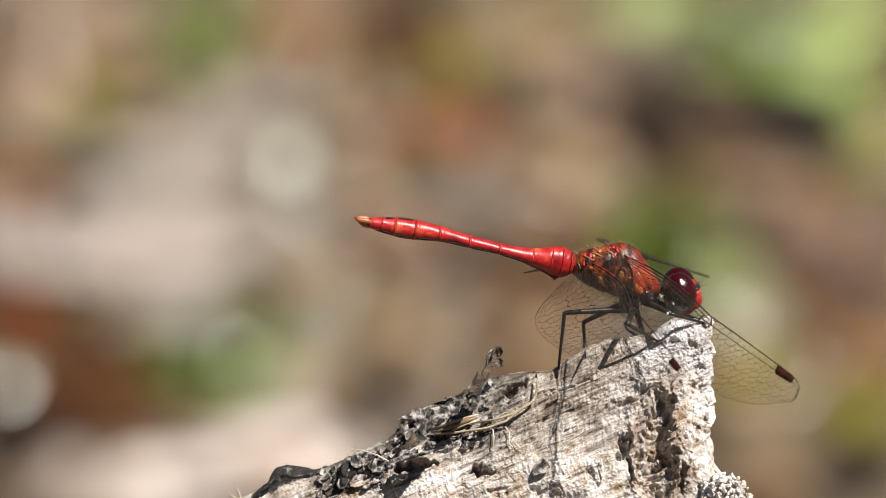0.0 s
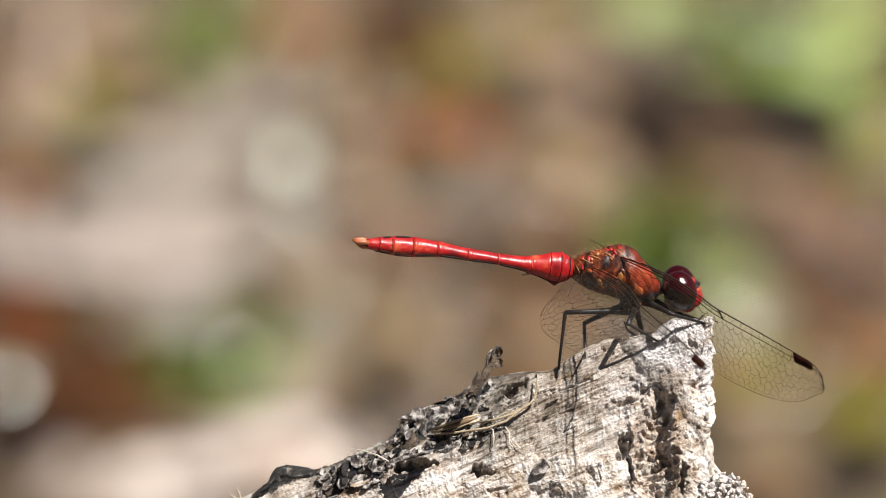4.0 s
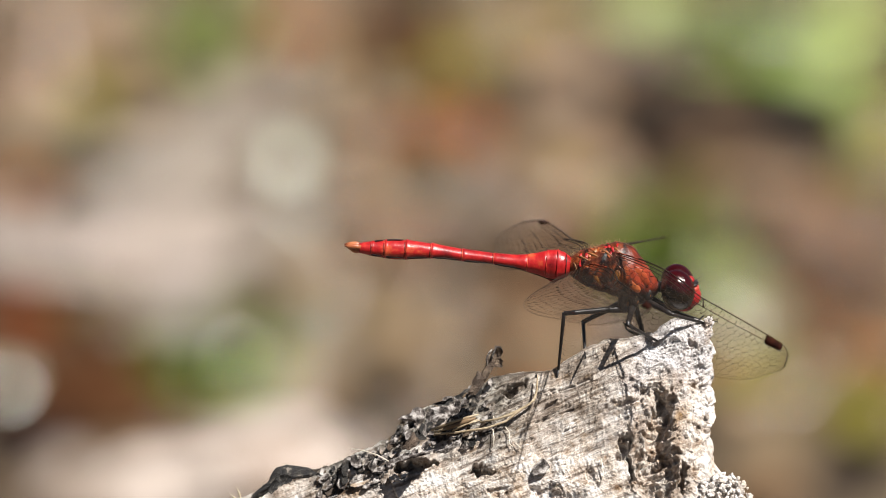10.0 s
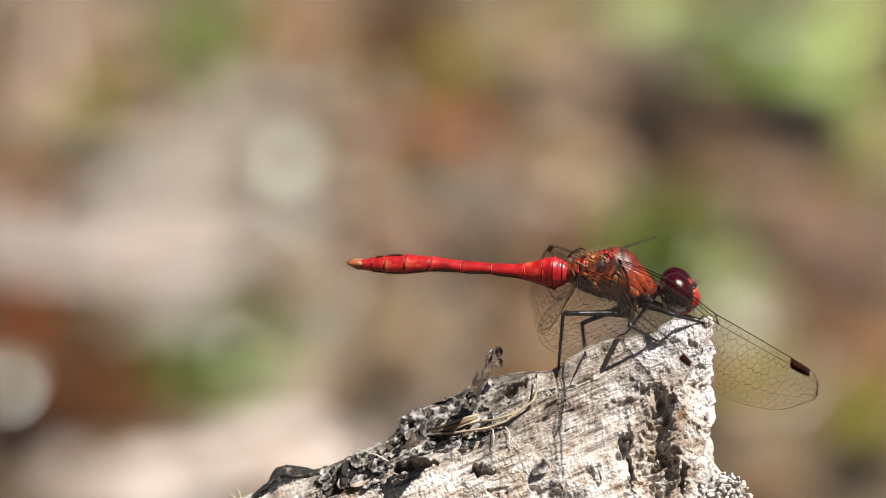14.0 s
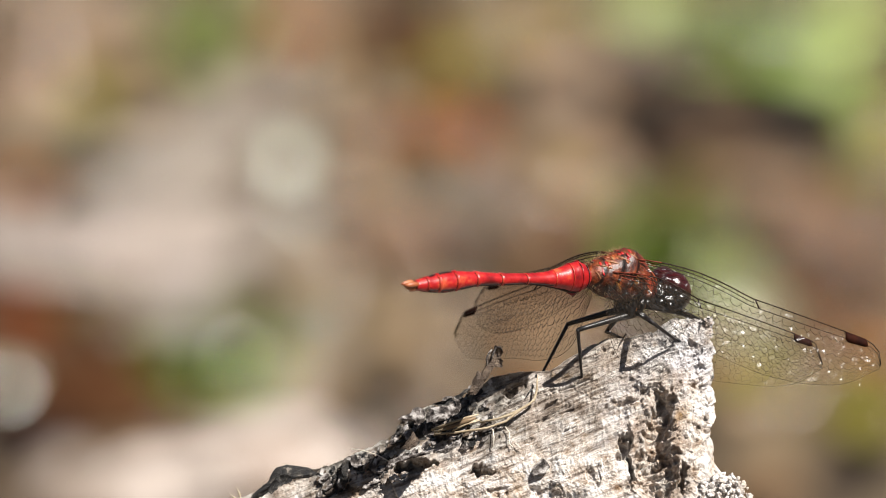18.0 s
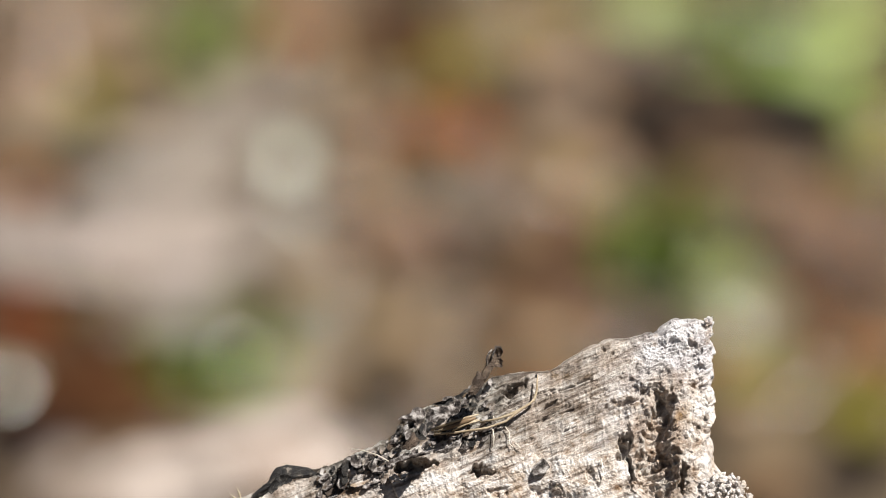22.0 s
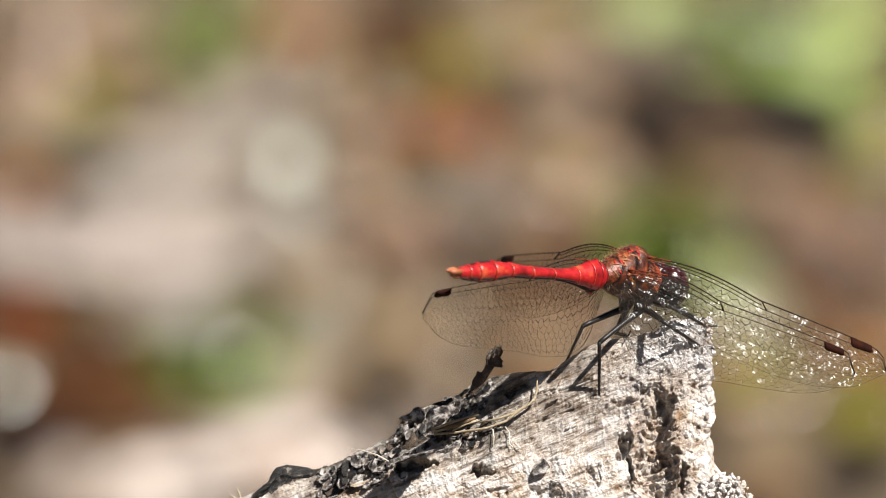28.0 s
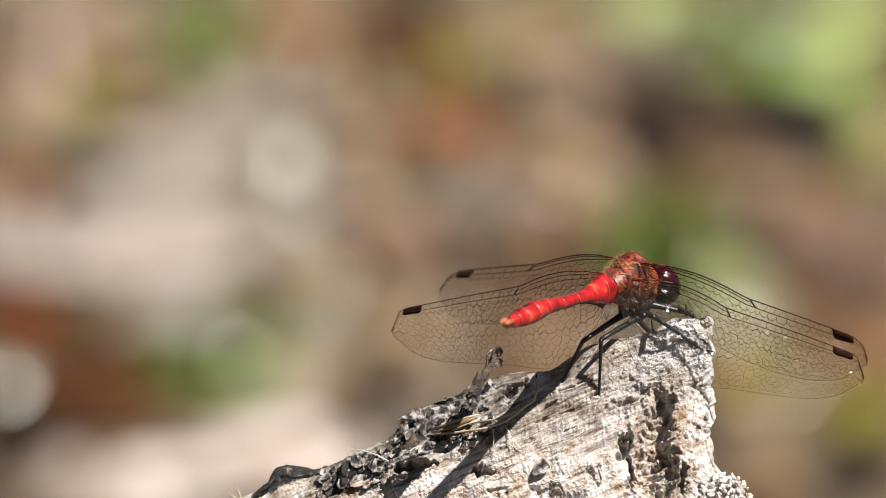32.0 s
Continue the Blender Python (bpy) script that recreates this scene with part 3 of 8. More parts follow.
    # wings
    for key, hind, label in (("rf", 0, "clear right front wing"), ("rh", 1, "clear right hind wing"), ("lf", 0, "clear left front wing"), ("lh", 1, "clear left hind wing")):
        parts[key] = build_wing(hind, "wing", fly, label)

    # the black and tan hips that carry the legs
    for x, y, z in ((0.9, 0.9, -3.2), (1.9, 1.0, -3.0), (3.2, 0.8, -2.5)):
        for side in (-1, 1):
            bm = bmesh.new()
            tube(bm, [Vector((x + 0.3, side * y * 1.1, -1.0)) * MM, Vector((x + 0.15, side * y * 1.15, -2.0)) * MM, Vector((x, side * y, z + 0.1)) * MM, Vector((x - 0.1, side * y, z - 0.2)) * MM], [0.55 * MM, 0.62 * MM, 0.5 * MM, 0.2 * MM], 10)
            part("hip", bm, M_DARK, fly, "black hip of the leg")
            bm = bmesh.new()
            ellipsoid(bm, (( x + 0.45) * MM, side * (y + 0.42) * MM, (z + 0.75) * MM), (0.2 * MM, 0.16 * MM, 0.34 * MM), 10, 8)
            part("hip_spot", bm, M_STRAP, fly, "tan spot on the hip")
    # legs
    for leg, lf, lt, ls in (("f", 4.4, 4.2, 1.6), ("m", 5.0, 4.9, 1.8), ("h", 6.2, 6.0, 3.3)):
        for side in "rl":
            bm = bmesh.new()
            tube(bm, [Vector((-0.7, 0, 0.0)) * MM, Vector((0, 0, 0)) * MM, Vector((0.25 * lf, 0, 0.05)) * MM, Vector((0.8 * lf, 0, 0.03)) * MM, Vector((lf, 0, 0)) * MM],
                 [0.42 * MM, 0.40 * MM, 0.33 * MM, 0.25 * MM, 0.24 * MM], 10)
            parts["femur_" + leg + side] = part("femur", bm, M_DARK, fly, "black upper leg")
            bm = bmesh.new()
            tube(bm, [Vector((-0.1, 0, 0)) * MM, Vector((0.4, 0, 0)) * MM, Vector((0.7 * lt, 0, 0)) * MM, Vector((lt, 0, 0)) * MM],
                 [0.2 * MM, 0.20 * MM, 0.155 * MM, 0.13 * MM], 8)
            tib = part("tibia", bm, M_DARK, fly, "black bristly lower leg")
            parts["tibia_" + leg + side] = tib
            bm = bmesh.new()
            for k in range(9):
                x = lt * (0.18 + 0.085 * k)
                for s in (-1, 1):
                    tube(bm, [Vector((x, s * 0.05, -0.1)) * MM, Vector((x + 0.35, s * 0.32, -0.52)) * MM], [0.028 * MM, 0.006 * MM], 3)
            part("bristle_row", bm, M_DARK, tib)
            bm = bmesh.new()
            tube(bm, [Vector((lt - 0.05, 0, 0)) * MM, Vector((lt + 0.35 * ls, 0, 0.08)) * MM, Vector((lt + 0.8 * ls, 0, 0.5)) * MM, Vector((lt + ls, 0, 0.55)) * MM],
                 [0.12 * MM, 0.10 * MM, 0.085 * MM, 0.03 * MM], 6)
            part("foot", bm, M_DARK, tib)
    return fly, parts


dragonfly, limb = build_dragonfly()


# ---- the weathered stump ----
PX = 0.0575 * MM
TILT = radians(20)


def sheet(x, y, w=0.0):
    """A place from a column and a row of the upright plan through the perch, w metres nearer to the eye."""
    k = 1.0 - w
    u, v = (x - 784) * PX * k, (441 - y) * PX * k
    return Vector((u, v * math.sin(TILT) - w * math.cos(TILT), v * math.cos(TILT) + w * math.sin(TILT)))


RIDGE = [(-2600, 2600), (-900, 1500), (250, 960), (380, 905), (450, 872), (492, 832), (556, 836), (640, 800), (702, 770), (708, 746), (736, 724), (762, 715), (790, 707), (801, 699), (816, 701), (836, 691), (852, 681), (872, 667), (902, 660), (975, 654), (1012, 632),
         (1062, 608), (1100, 599), (1130, 592), (1158, 582), (1175, 573), (1195, 564), (1222, 564), (1240, 570), (1250, 577), (1260, 586), (1400, 610)]
RIM = [(560, 1250), (578, 1259), (600, 1252), (635, 1260), (660, 1248), (690, 1246), (706, 1256), (735, 1252), (770, 1249), (805, 1241), (836, 1246), (850, 1262), (862, 1290), (880, 1318), (900, 1330), (960, 1338),
       (1400, 1380), (12000, 1700)]


def ridge_z(x):
    """Height of the ridge over the plan at x metres."""
    col = x / PX + 784
    return (441 - lerp_table(RIDGE, col)[0]) * PX / math.cos(TILT)


def rim_x(row):
    return (lerp_table(RIM, row)[0] - 784) * PX


def face_y(drop):
    """How far the front face has come forward, at a drop below the ridge."""
    top = 0.0012
    y = -0.72 * max(0.0, drop - top * 0.25)
    return y if drop < 0.045 else -0.72 * 0.0447 - 0.12 * (drop - 0.045)


def hollow(p, c, r, depth, lean=0.0):
    dx, dy = p[0] - c[0], p[1] - c[1]
    ca, sa = math.cos(lean), math.sin(lean)
    dx, dy = dx * ca + dy * sa, -dx * sa + dy * ca
    q = (dx / r[0]) ** 2 + (dy / r[1]) ** 2
    return -depth * min(1.0, (1 - q) * 1.6) if q < 1 else 0.0


HOLES = [((1168, 742), (26, 58), 2.2, 0.25), ((1162, 835), (40, 62), 1.8, 0.1), ((1106, 792), (12, 26), 2.2, 0.3), ((1118, 838), (7, 40), 1.8, -0.1), ((1120, 708), (34, 9), 1.4, -0.35), ((1150, 690), (24, 7), 1.2, -0.3),
         ((1209, 846), (8, 25), 1.8, 0.1), ((1090, 730), (30, 24), 0.9, -0.4), ((1190, 605), (8, 6), 0.9, 0), ((1228, 610), (8, 8), 0.9, 0), ((1236, 626), (15, 5), 0.8, -0.6), ((1240, 682), (9, 12), 1.1, 0), ((1238, 650), (6, 8), 0.8, 0),
         ((1234, 752), (7, 10), 0.9, 0), ((1158, 586), (16, 4), 0.9, -0.65), ((1067, 622), (6, 4), 0.7, 0), ((1083, 630), (9, 3), 0.7, -0.8), ((918, 685), (30, 9), 1.5, -0.4), ((892, 706), (24, 5), 1.0, -0.45),
         ((970, 722), (22, 2.6), 0.9, -0.6), ((1003, 690), (17, 2.2), 0.8, -0.35), ((1035, 677), (19, 2.0), 0.7, -0.32), ((955, 745), (16, 3), 0.7, -0.5), ((735, 828), (42, 11), 3.6, -0.10), ((650, 836), (40, 7), 1.0, 0.1), ((850, 832), (26, 8), 1.8, 0.0), ((912, 688), (26, 6), 2.4, -0.42), ((645, 829), (12, 7), 0.8, 0.3), ((612, 820), (16, 4), 0.9, -0.3),
         ((725, 752), (14, 9), 1.8, 0.2), ((785, 712), (22, 6), 1.4, -0.3), ((808, 735), (14, 5), 1.0, -0.8), ((846, 830), (12, 7), 0.9, 0), ((1010, 760), (12, 2), 0.6, -0.4), ((950, 868), (18, 12), 1.0, 0.3), ((880, 868), (24, 8), 0.9, -0.2),
         ((1045, 850), (9, 22), 0.8, -0.3), ((600, 868), (34, 6), 0.6, -0.2), ((500, 852), (20, 7), 1.2, -0.3), ((1112, 672), (12, 6), 0.8, 0), ((1128, 690), (12, 8), 1.0, 0), ((1185, 705), (14, 4), 0.6, -0.1), ((1112, 762), (8, 12), 1.0, 0.3)]
_rnd = random.Random(5)
for _k in range(170):
    _c = (_rnd.uniform(560, 1245), _rnd.uniform(590, 880))
    _r = _rnd.uniform(0.9, 2.3)
    HOLES.append((_c, (_r * _rnd.uniform(3, 11), _r), _rnd.uniform(0.12, 0.34), -0.42 + _rnd.gauss(0, 0.18)))
HOLE_MAP = {}
for _h in HOLES:
    _m = max(_h[1]) + 20
    for _i in range(int((_h[0][0] - _m) // 40), int((_h[0][0] + _m) // 40) + 1):
        for _j in range(int((_h[0][1] - _m) // 40), int((_h[0][1] + _m) // 40) + 1):
            HOLE_MAP.setdefault((_i, _j), []).append(_h)


def relief(col, row, p):
    """Relief of the face in metres, from broad swells to crumbs."""
    q = p * 1000.0
    wa, wb = noise.noise(q * 0.9), noise.noise(q * 0.9 + Vector((31, 7, 5)))
    wc, wd = noise.noise(q * 3.1), noise.noise(q * 3.1 + Vector((3, 17, 9)))
    we, wf = noise.noise(q * 1.7 + Vector((5, 3, 8))), noise.noise(q * 1.7 + Vector((13, 2, 4)))
    qw = q + Vector((wa * 0.5 + wc * 0.22, 0.0, wb * 0.5 + wd * 0.22))
    out = 0.8 * noise.noise(q * 0.16) + 0.40 * noise.noise(q * 0.5 + Vector((7, 3, 1)))
    along = Vector((q.x * 0.91 + q.z * 0.42, q.y, q.z * 0.91 - q.x * 0.42))
    # long grain in the middle, crumbs at the broken end, flakes on the low side
    end = min(1.0, max(0.0, (col - 1070 + 30 * wa) / 70.0))
    low = min(1.0, max(0.0, (row - 770 + 25 * wb) / 40.0))
    flake_share = min(1.0, max(0.0, (lerp_table(RIDGE, col)[0] + 34 + (col - 500) * 0.14 + 14 * wa - row) / 22.0)) * min(1.0, max(0.0, (862 - col) / 40.0))
    lines = noise.noise(Vector((along.x * 0.09 + wa * 0.2, along.y * 0.5, along.z * 1.7)))
    lines_b = noise.noise(Vector((along.x * 0.15 + wb * 0.3, along.y * 0.5, along.z * 3.6 + 9.0)))
    gate = max(0.0, min(1.0, 0.45 + 2.8 * noise.noise(q * 0.5)))
    crack = (-0.42 * max(0.0, 1 - abs(lines) / 0.05) - 0.26 * max(0.0, 1 - abs(lines_b) / 0.07)) * gate
    hatch = noise.noise(Vector((q.x * 3.4 + q.z * 0.5, 0, q.z * 0.45 - q.x * 0.2)))
    grain = (0.14 * noise.noise(Vector((along.x * 0.2, along.y * 0.8, along.z * 2.2))) + 0.09 * noise.noise(Vector((along.x * 0.45, 0, along.z * 5.5))) + 0.11 * hatch + crack
             + 0.07 * noise.noise(q * 3.7) + 0.07 * noise.noise(q * 9.0))
    cell = noise.cell(qw * 0.75) * 0.26 + noise.cell(qw * 2.3) * 0.15 + noise.cell(qw * 5.9) * 0.12
    gap = noise.voronoi(qw * 1.1)[0]
    split = -0.45 * max(0.0, 1 - (gap[1] - gap[0]) / 0.10)
    bead = noise.voronoi(qw * 2.7)[0]
    bead_b = noise.voronoi(qw * 6.2)[0]
    crumb = 0.16 * cell + 0.3 * split - 0.12 * bead[0] - 0.12 * bead_b[0] + 0.15 * noise.noise(qw * 3.1) + 0.34 * noise.noise(q * 1.2) + 0.16 * noise.noise(q * 6.5) + 0.13 * noise.noise(q * 11.0) + 0.2
    step = noise.noise(Vector((along.x * 0.22, along.y * 0.5, along.z * 0.6)) + Vector((3 + wa * 0.5, 9, 2)))
    flakes = 1.3 * (math.floor(step * 6 + 0.5 * wc) / 6.0) + 0.35 * cell + 0.35 * noise.noise(q * 1.3) + 0.5 * split + 0.5 * crack + 0.10 * noise.noise(q * 7.0)
    fibre = (0.26 * noise.noise(Vector((along.x * 0.5 + wb * 0.4, along.y * 0.6, along.z * 1.1))) + 0.12 * noise.noise(Vector((along.x * 3.2, 0, along.z * 1.4))) + 0.10 * cell
             + 0.10 * noise.noise(q * 5) - 0.08 * bead[0] + 0.10 * noise.noise(q * 10.0) + 0.4 * crack)
    body = grain * (1 - 0.85 * end) + crumb * (0.03 + 0.97 * end)
    body = body * (1 - low) + (fibre * (1 - end) + crumb * end) * low
    body = body * (1 - flake_share) + flakes * flake_share
    out = 0.8 * out + 0.75 * body
    # slanting flutes of rotted wood in the deep hollow
    rot = max(0.0, 1 - ((col - 1166 + 12 * wa) / 44.0) ** 2 - ((row - 792 + 12 * wb) / 110.0) ** 2)
    if rot > 0:
        slant = (row * 0.93 + col * 0.36 + 9 * we + 3 * wc) / 15.0
        out += min(1.0, rot * 1.6) * (0.55 * abs(math.sin(slant * math.pi)) + 0.25 * noise.noise(Vector((slant * 5.1, col * 0.02, 4))) - 0.3)
    for c, r, depth, lean in HOLE_MAP.get((int(col // 40), int(row // 40)), ()):
        k = min(1.0, r[1] / 9.0)
        out += (1.0 if depth > 1.7 else 0.55) * hollow((col + k * (10 * wa + 7 * we + 3 * wc), row + k * (10 * wb + 7 * wf + 3 * wd)), c, r, depth, lean)
    return out * MM


def build_stump():
    GROUND = -0.60
    x0, xa = -0.16, -0.024
    us = [x0 + (xa - x0) * i / 20 for i in range(20)] + [None] * 701
    drops = [0.62, 0.40, 0.235, 0.15, 0.10, 0.07, 0.052, 0.044, 0.038, 0.034] + [0.031 * (1 - k / 440.0) for k in range(440)]
    back = [0.0003, 0.0007, 0.0012, 0.0018, 0.0026, 0.004, 0.006, 0.009, 0.014, 0.022, 0.035, 0.06, 0.10, 0.16, 0.235, 0.40, 0.62]
    rows = []
    for j in range(len(drops) + len(back)):
        front = j < len(drops)
        drop = drops[j] if front else back[j - len(drops)]
        line = []
        for i in range(len(us)):
            dense = i >= 20
            share = (i - 20) / 700.0 if dense else 0
            x = us[i] if not dense else xa + (0.0275 - xa) * share
            for _ in range(2):
                zr = ridge_z(x)
                z = zr - drop
                y = face_y(drop) if front else 0.55 * drop if drop < 0.05 else 0.0275 + 0.12 * (drop - 0.05)
                v = z * math.cos(TILT) + y * math.sin(TILT)
                row = 441 - v / PX
                if dense:
                    x = xa + (rim_x(row if front else 690) - xa) * share
            fade = min(1.0, drop / 0.0006) if front else 1.0
            p = Vector((x, y, max(GROUND - 0.01, z)))
            d = relief(x / PX + 784, row, p) * (0.45 + 0.55 * fade)
            edge = max(0.0, share - 0.985) / 0.015
            nrm = Vector((0.0, -0.80, 0.60)) if front else Vector((0, 0.75, 0.66))
            if drop < 0.0012:
                nrm = nrm.lerp(Vector((0, 0, 1)), 1 - drop / 0.0012)
            p = p + nrm * d
            p.x += 0.35 * d * edge + 0.00025 * noise.noise(p * 1400) * edge
            line.append(p)
        # the broken end closes in steps towards the heart
        rim = line[-1]
        mid = Vector((min(rim.x + 0.0006, (1250 - 784) * PX), 0.35 * rim.y + 0.002, rim.z))
        for c in (0.04, 0.1, 0.18, 0.28, 0.4, 0.55, 0.75, 1.0):
            p = rim.lerp(mid, c)
            p.x += 0.0012 * math.sin(min(1.0, c * 3) * math.pi / 2) * 0.4 + 0.0009 * noise.noise(p * 500) + 0.0006 * (0.5 - noise.voronoi(p * 1100)[0][0])
            line.append(p)
        rows.append(line)
    nr, nc = len(rows), len(rows[0])
    verts = [tuple(p) for r in rows for p in r]
    faces = [(j * nc + i, j * nc + i + 1, (j + 1) * nc + i + 1, (j + 1) * nc + i) for j in range(nr - 1) for i in range(nc - 1)]
    me = bpy.data.meshes.new("tree_stump")
    me.from_pydata(verts, [], faces)
    me.polygons.foreach_set("use_smooth", [True] * len(me.polygons))
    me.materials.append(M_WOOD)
    ob = new("tree_stump", me)
    return tagged(ob, "weathered grey tree stump with a crumbling pale broken tip", "stump")


def slab(cells, w, mat, label, name, thick=0.00022, bow=0.0, seed=1):
    """A broken plate of bark with the outline of the given cells of the plan; w is how near each one stands."""
    rnd = random.Random(seed)
    ws = w if isinstance(w, (list, tuple)) else [w] * len(cells)
    rim = []
    for k in range(len(cells)):
        a, b = Vector((*cells[k], ws[k])), Vector((*cells[(k + 1) % len(cells)], ws[(k + 1) % len(cells)]))
        n = max(1, int((b - a).to_2d().length / 4))
        for i in range(n):
            p = a.lerp(b, i / n)
            rim.append(p + Vector((rnd.uniform(-1.3, 1.3), rnd.uniform(-1.3, 1.3), 0)))
    mid = sum(rim, Vector()) / len(rim)
    rings = []
    for share, lift in ((0.06, bow), (0.45, bow * 0.8), (0.8, bow * 0.35), (1.0, 0.0)):
        ring = []
        for p in rim:
            q = mid.lerp(p, share)
            ring.append(sheet(q.x, q.y, q.z + lift + 0.00025 * noise.noise(Vector((q.x * 0.09, q.y * 0.09, seed)))))
        rings.append(ring)
    back = Vector((0, 0.94, -0.34)) * thick
    bm = bmesh.new()
    loft(bm, rings + [[p + back for p in r] for r in rings[::-1]])
    return finish(name, bm, mat, stump, label, smooth=False)


def shard(c, r, lift, spin, mat, label="", seed=1, long=1.6, name="bark_flake"):
    """A broken thin scale that lies on the face with one edge lifted."""
    rnd = random.Random(seed)
    base = Vector((0.05, -0.80, 0.60)).normalized()
    ax = base.orthogonal().normalized()
    ax = Matrix.Rotation(spin, 3, base) @ ax
    up = (Matrix.Rotation(lift, 3, ax) @ base).normalized()
    ay = up.cross(ax)
    n = rnd.randint(7, 10)
    rim = [rnd.uniform(0.6, 1.15) for _ in range(n)]
    bend = rnd.uniform(-0.35, 0.35)
    th = rnd.uniform(0.05, 0.12) * MM
    bm = bmesh.new()
    rows = []
    for share in (0.35, 0.7, 1.0):
        ring = []
        for k in range(n):
            a = math.tau * k / n
            u, v = share * rim[k] * math.cos(a) * r * long, share * rim[k] * math.sin(a) * r
            h = bend * v * v / r + 0.12 * r * noise.noise(Vector((u, v, seed * 0.01)) * 1500)
            ring.append(Vector(c) + ax * u + ay * (v + r * 0.7) + up * h)
        rows.append(ring)
    loft(bm, [[p + up * th for p in q] for q in rows] + [[p for p in q] for q in rows[::-1]])
    return finish(name, bm, mat, stump, label, smooth=False)


def crumb(c, r, rnd, heap=None):
    bm = bmesh.new()
    bmesh.ops.create_icosphere(bm, subdivisions=1, radius=1.0)
    turn = Euler([rnd.uniform(0, 6) for _ in range(3)]).to_matrix()
    size = Vector((r * rnd.uniform(0.7, 1.6), r * rnd.uniform(0.7, 1.2), r * rnd.uniform(0.6, 1.1)))
    for v in bm.verts:
        v.co = Vector(c) + turn @ (v.co * rnd.uniform(0.65, 1.2) * size)
    if heap is None:
        return finish("wood_crumb", bm, M_WOOD, stump, smooth=False)
    bm.verts.index_update()
    n = len(heap[0])
    heap[0].extend(tuple(v.co) for v in bm.verts)
    heap[1].extend(tuple(n + v.index for v in q.verts) for q in bm.faces)
    bm.free()


def heaped(heap, label):
    me = bpy.data.meshes.new("crumb_layer")
    me.from_pydata(heap[0], [], heap[1])
    me.materials.append(M_WOOD)
    ob = new("crumb_layer", me)
    ob.parent = stump
    tagged(ob, label, kind="stuff")


stump = build_stump()


def on_face(col, row, out=0.0002):
    """A place on the front face of the stump, a little off its surface."""
    p = sheet(col, row)
    zr = ridge_z(p.x)
    lo, hi = -0.01, 0.05
    for _ in range(40):
        w = (lo + hi) / 2
        q = sheet(col, row, w)
        if q.y < face_y(max(0.0, ridge_z(q.x) - q.z)):
            hi = w
        else:
            lo = w
    q = sheet(col, row, lo)
    d = relief(col, row, q)
    return q + Vector((0, -0.80, 0.60)) * (d + out)


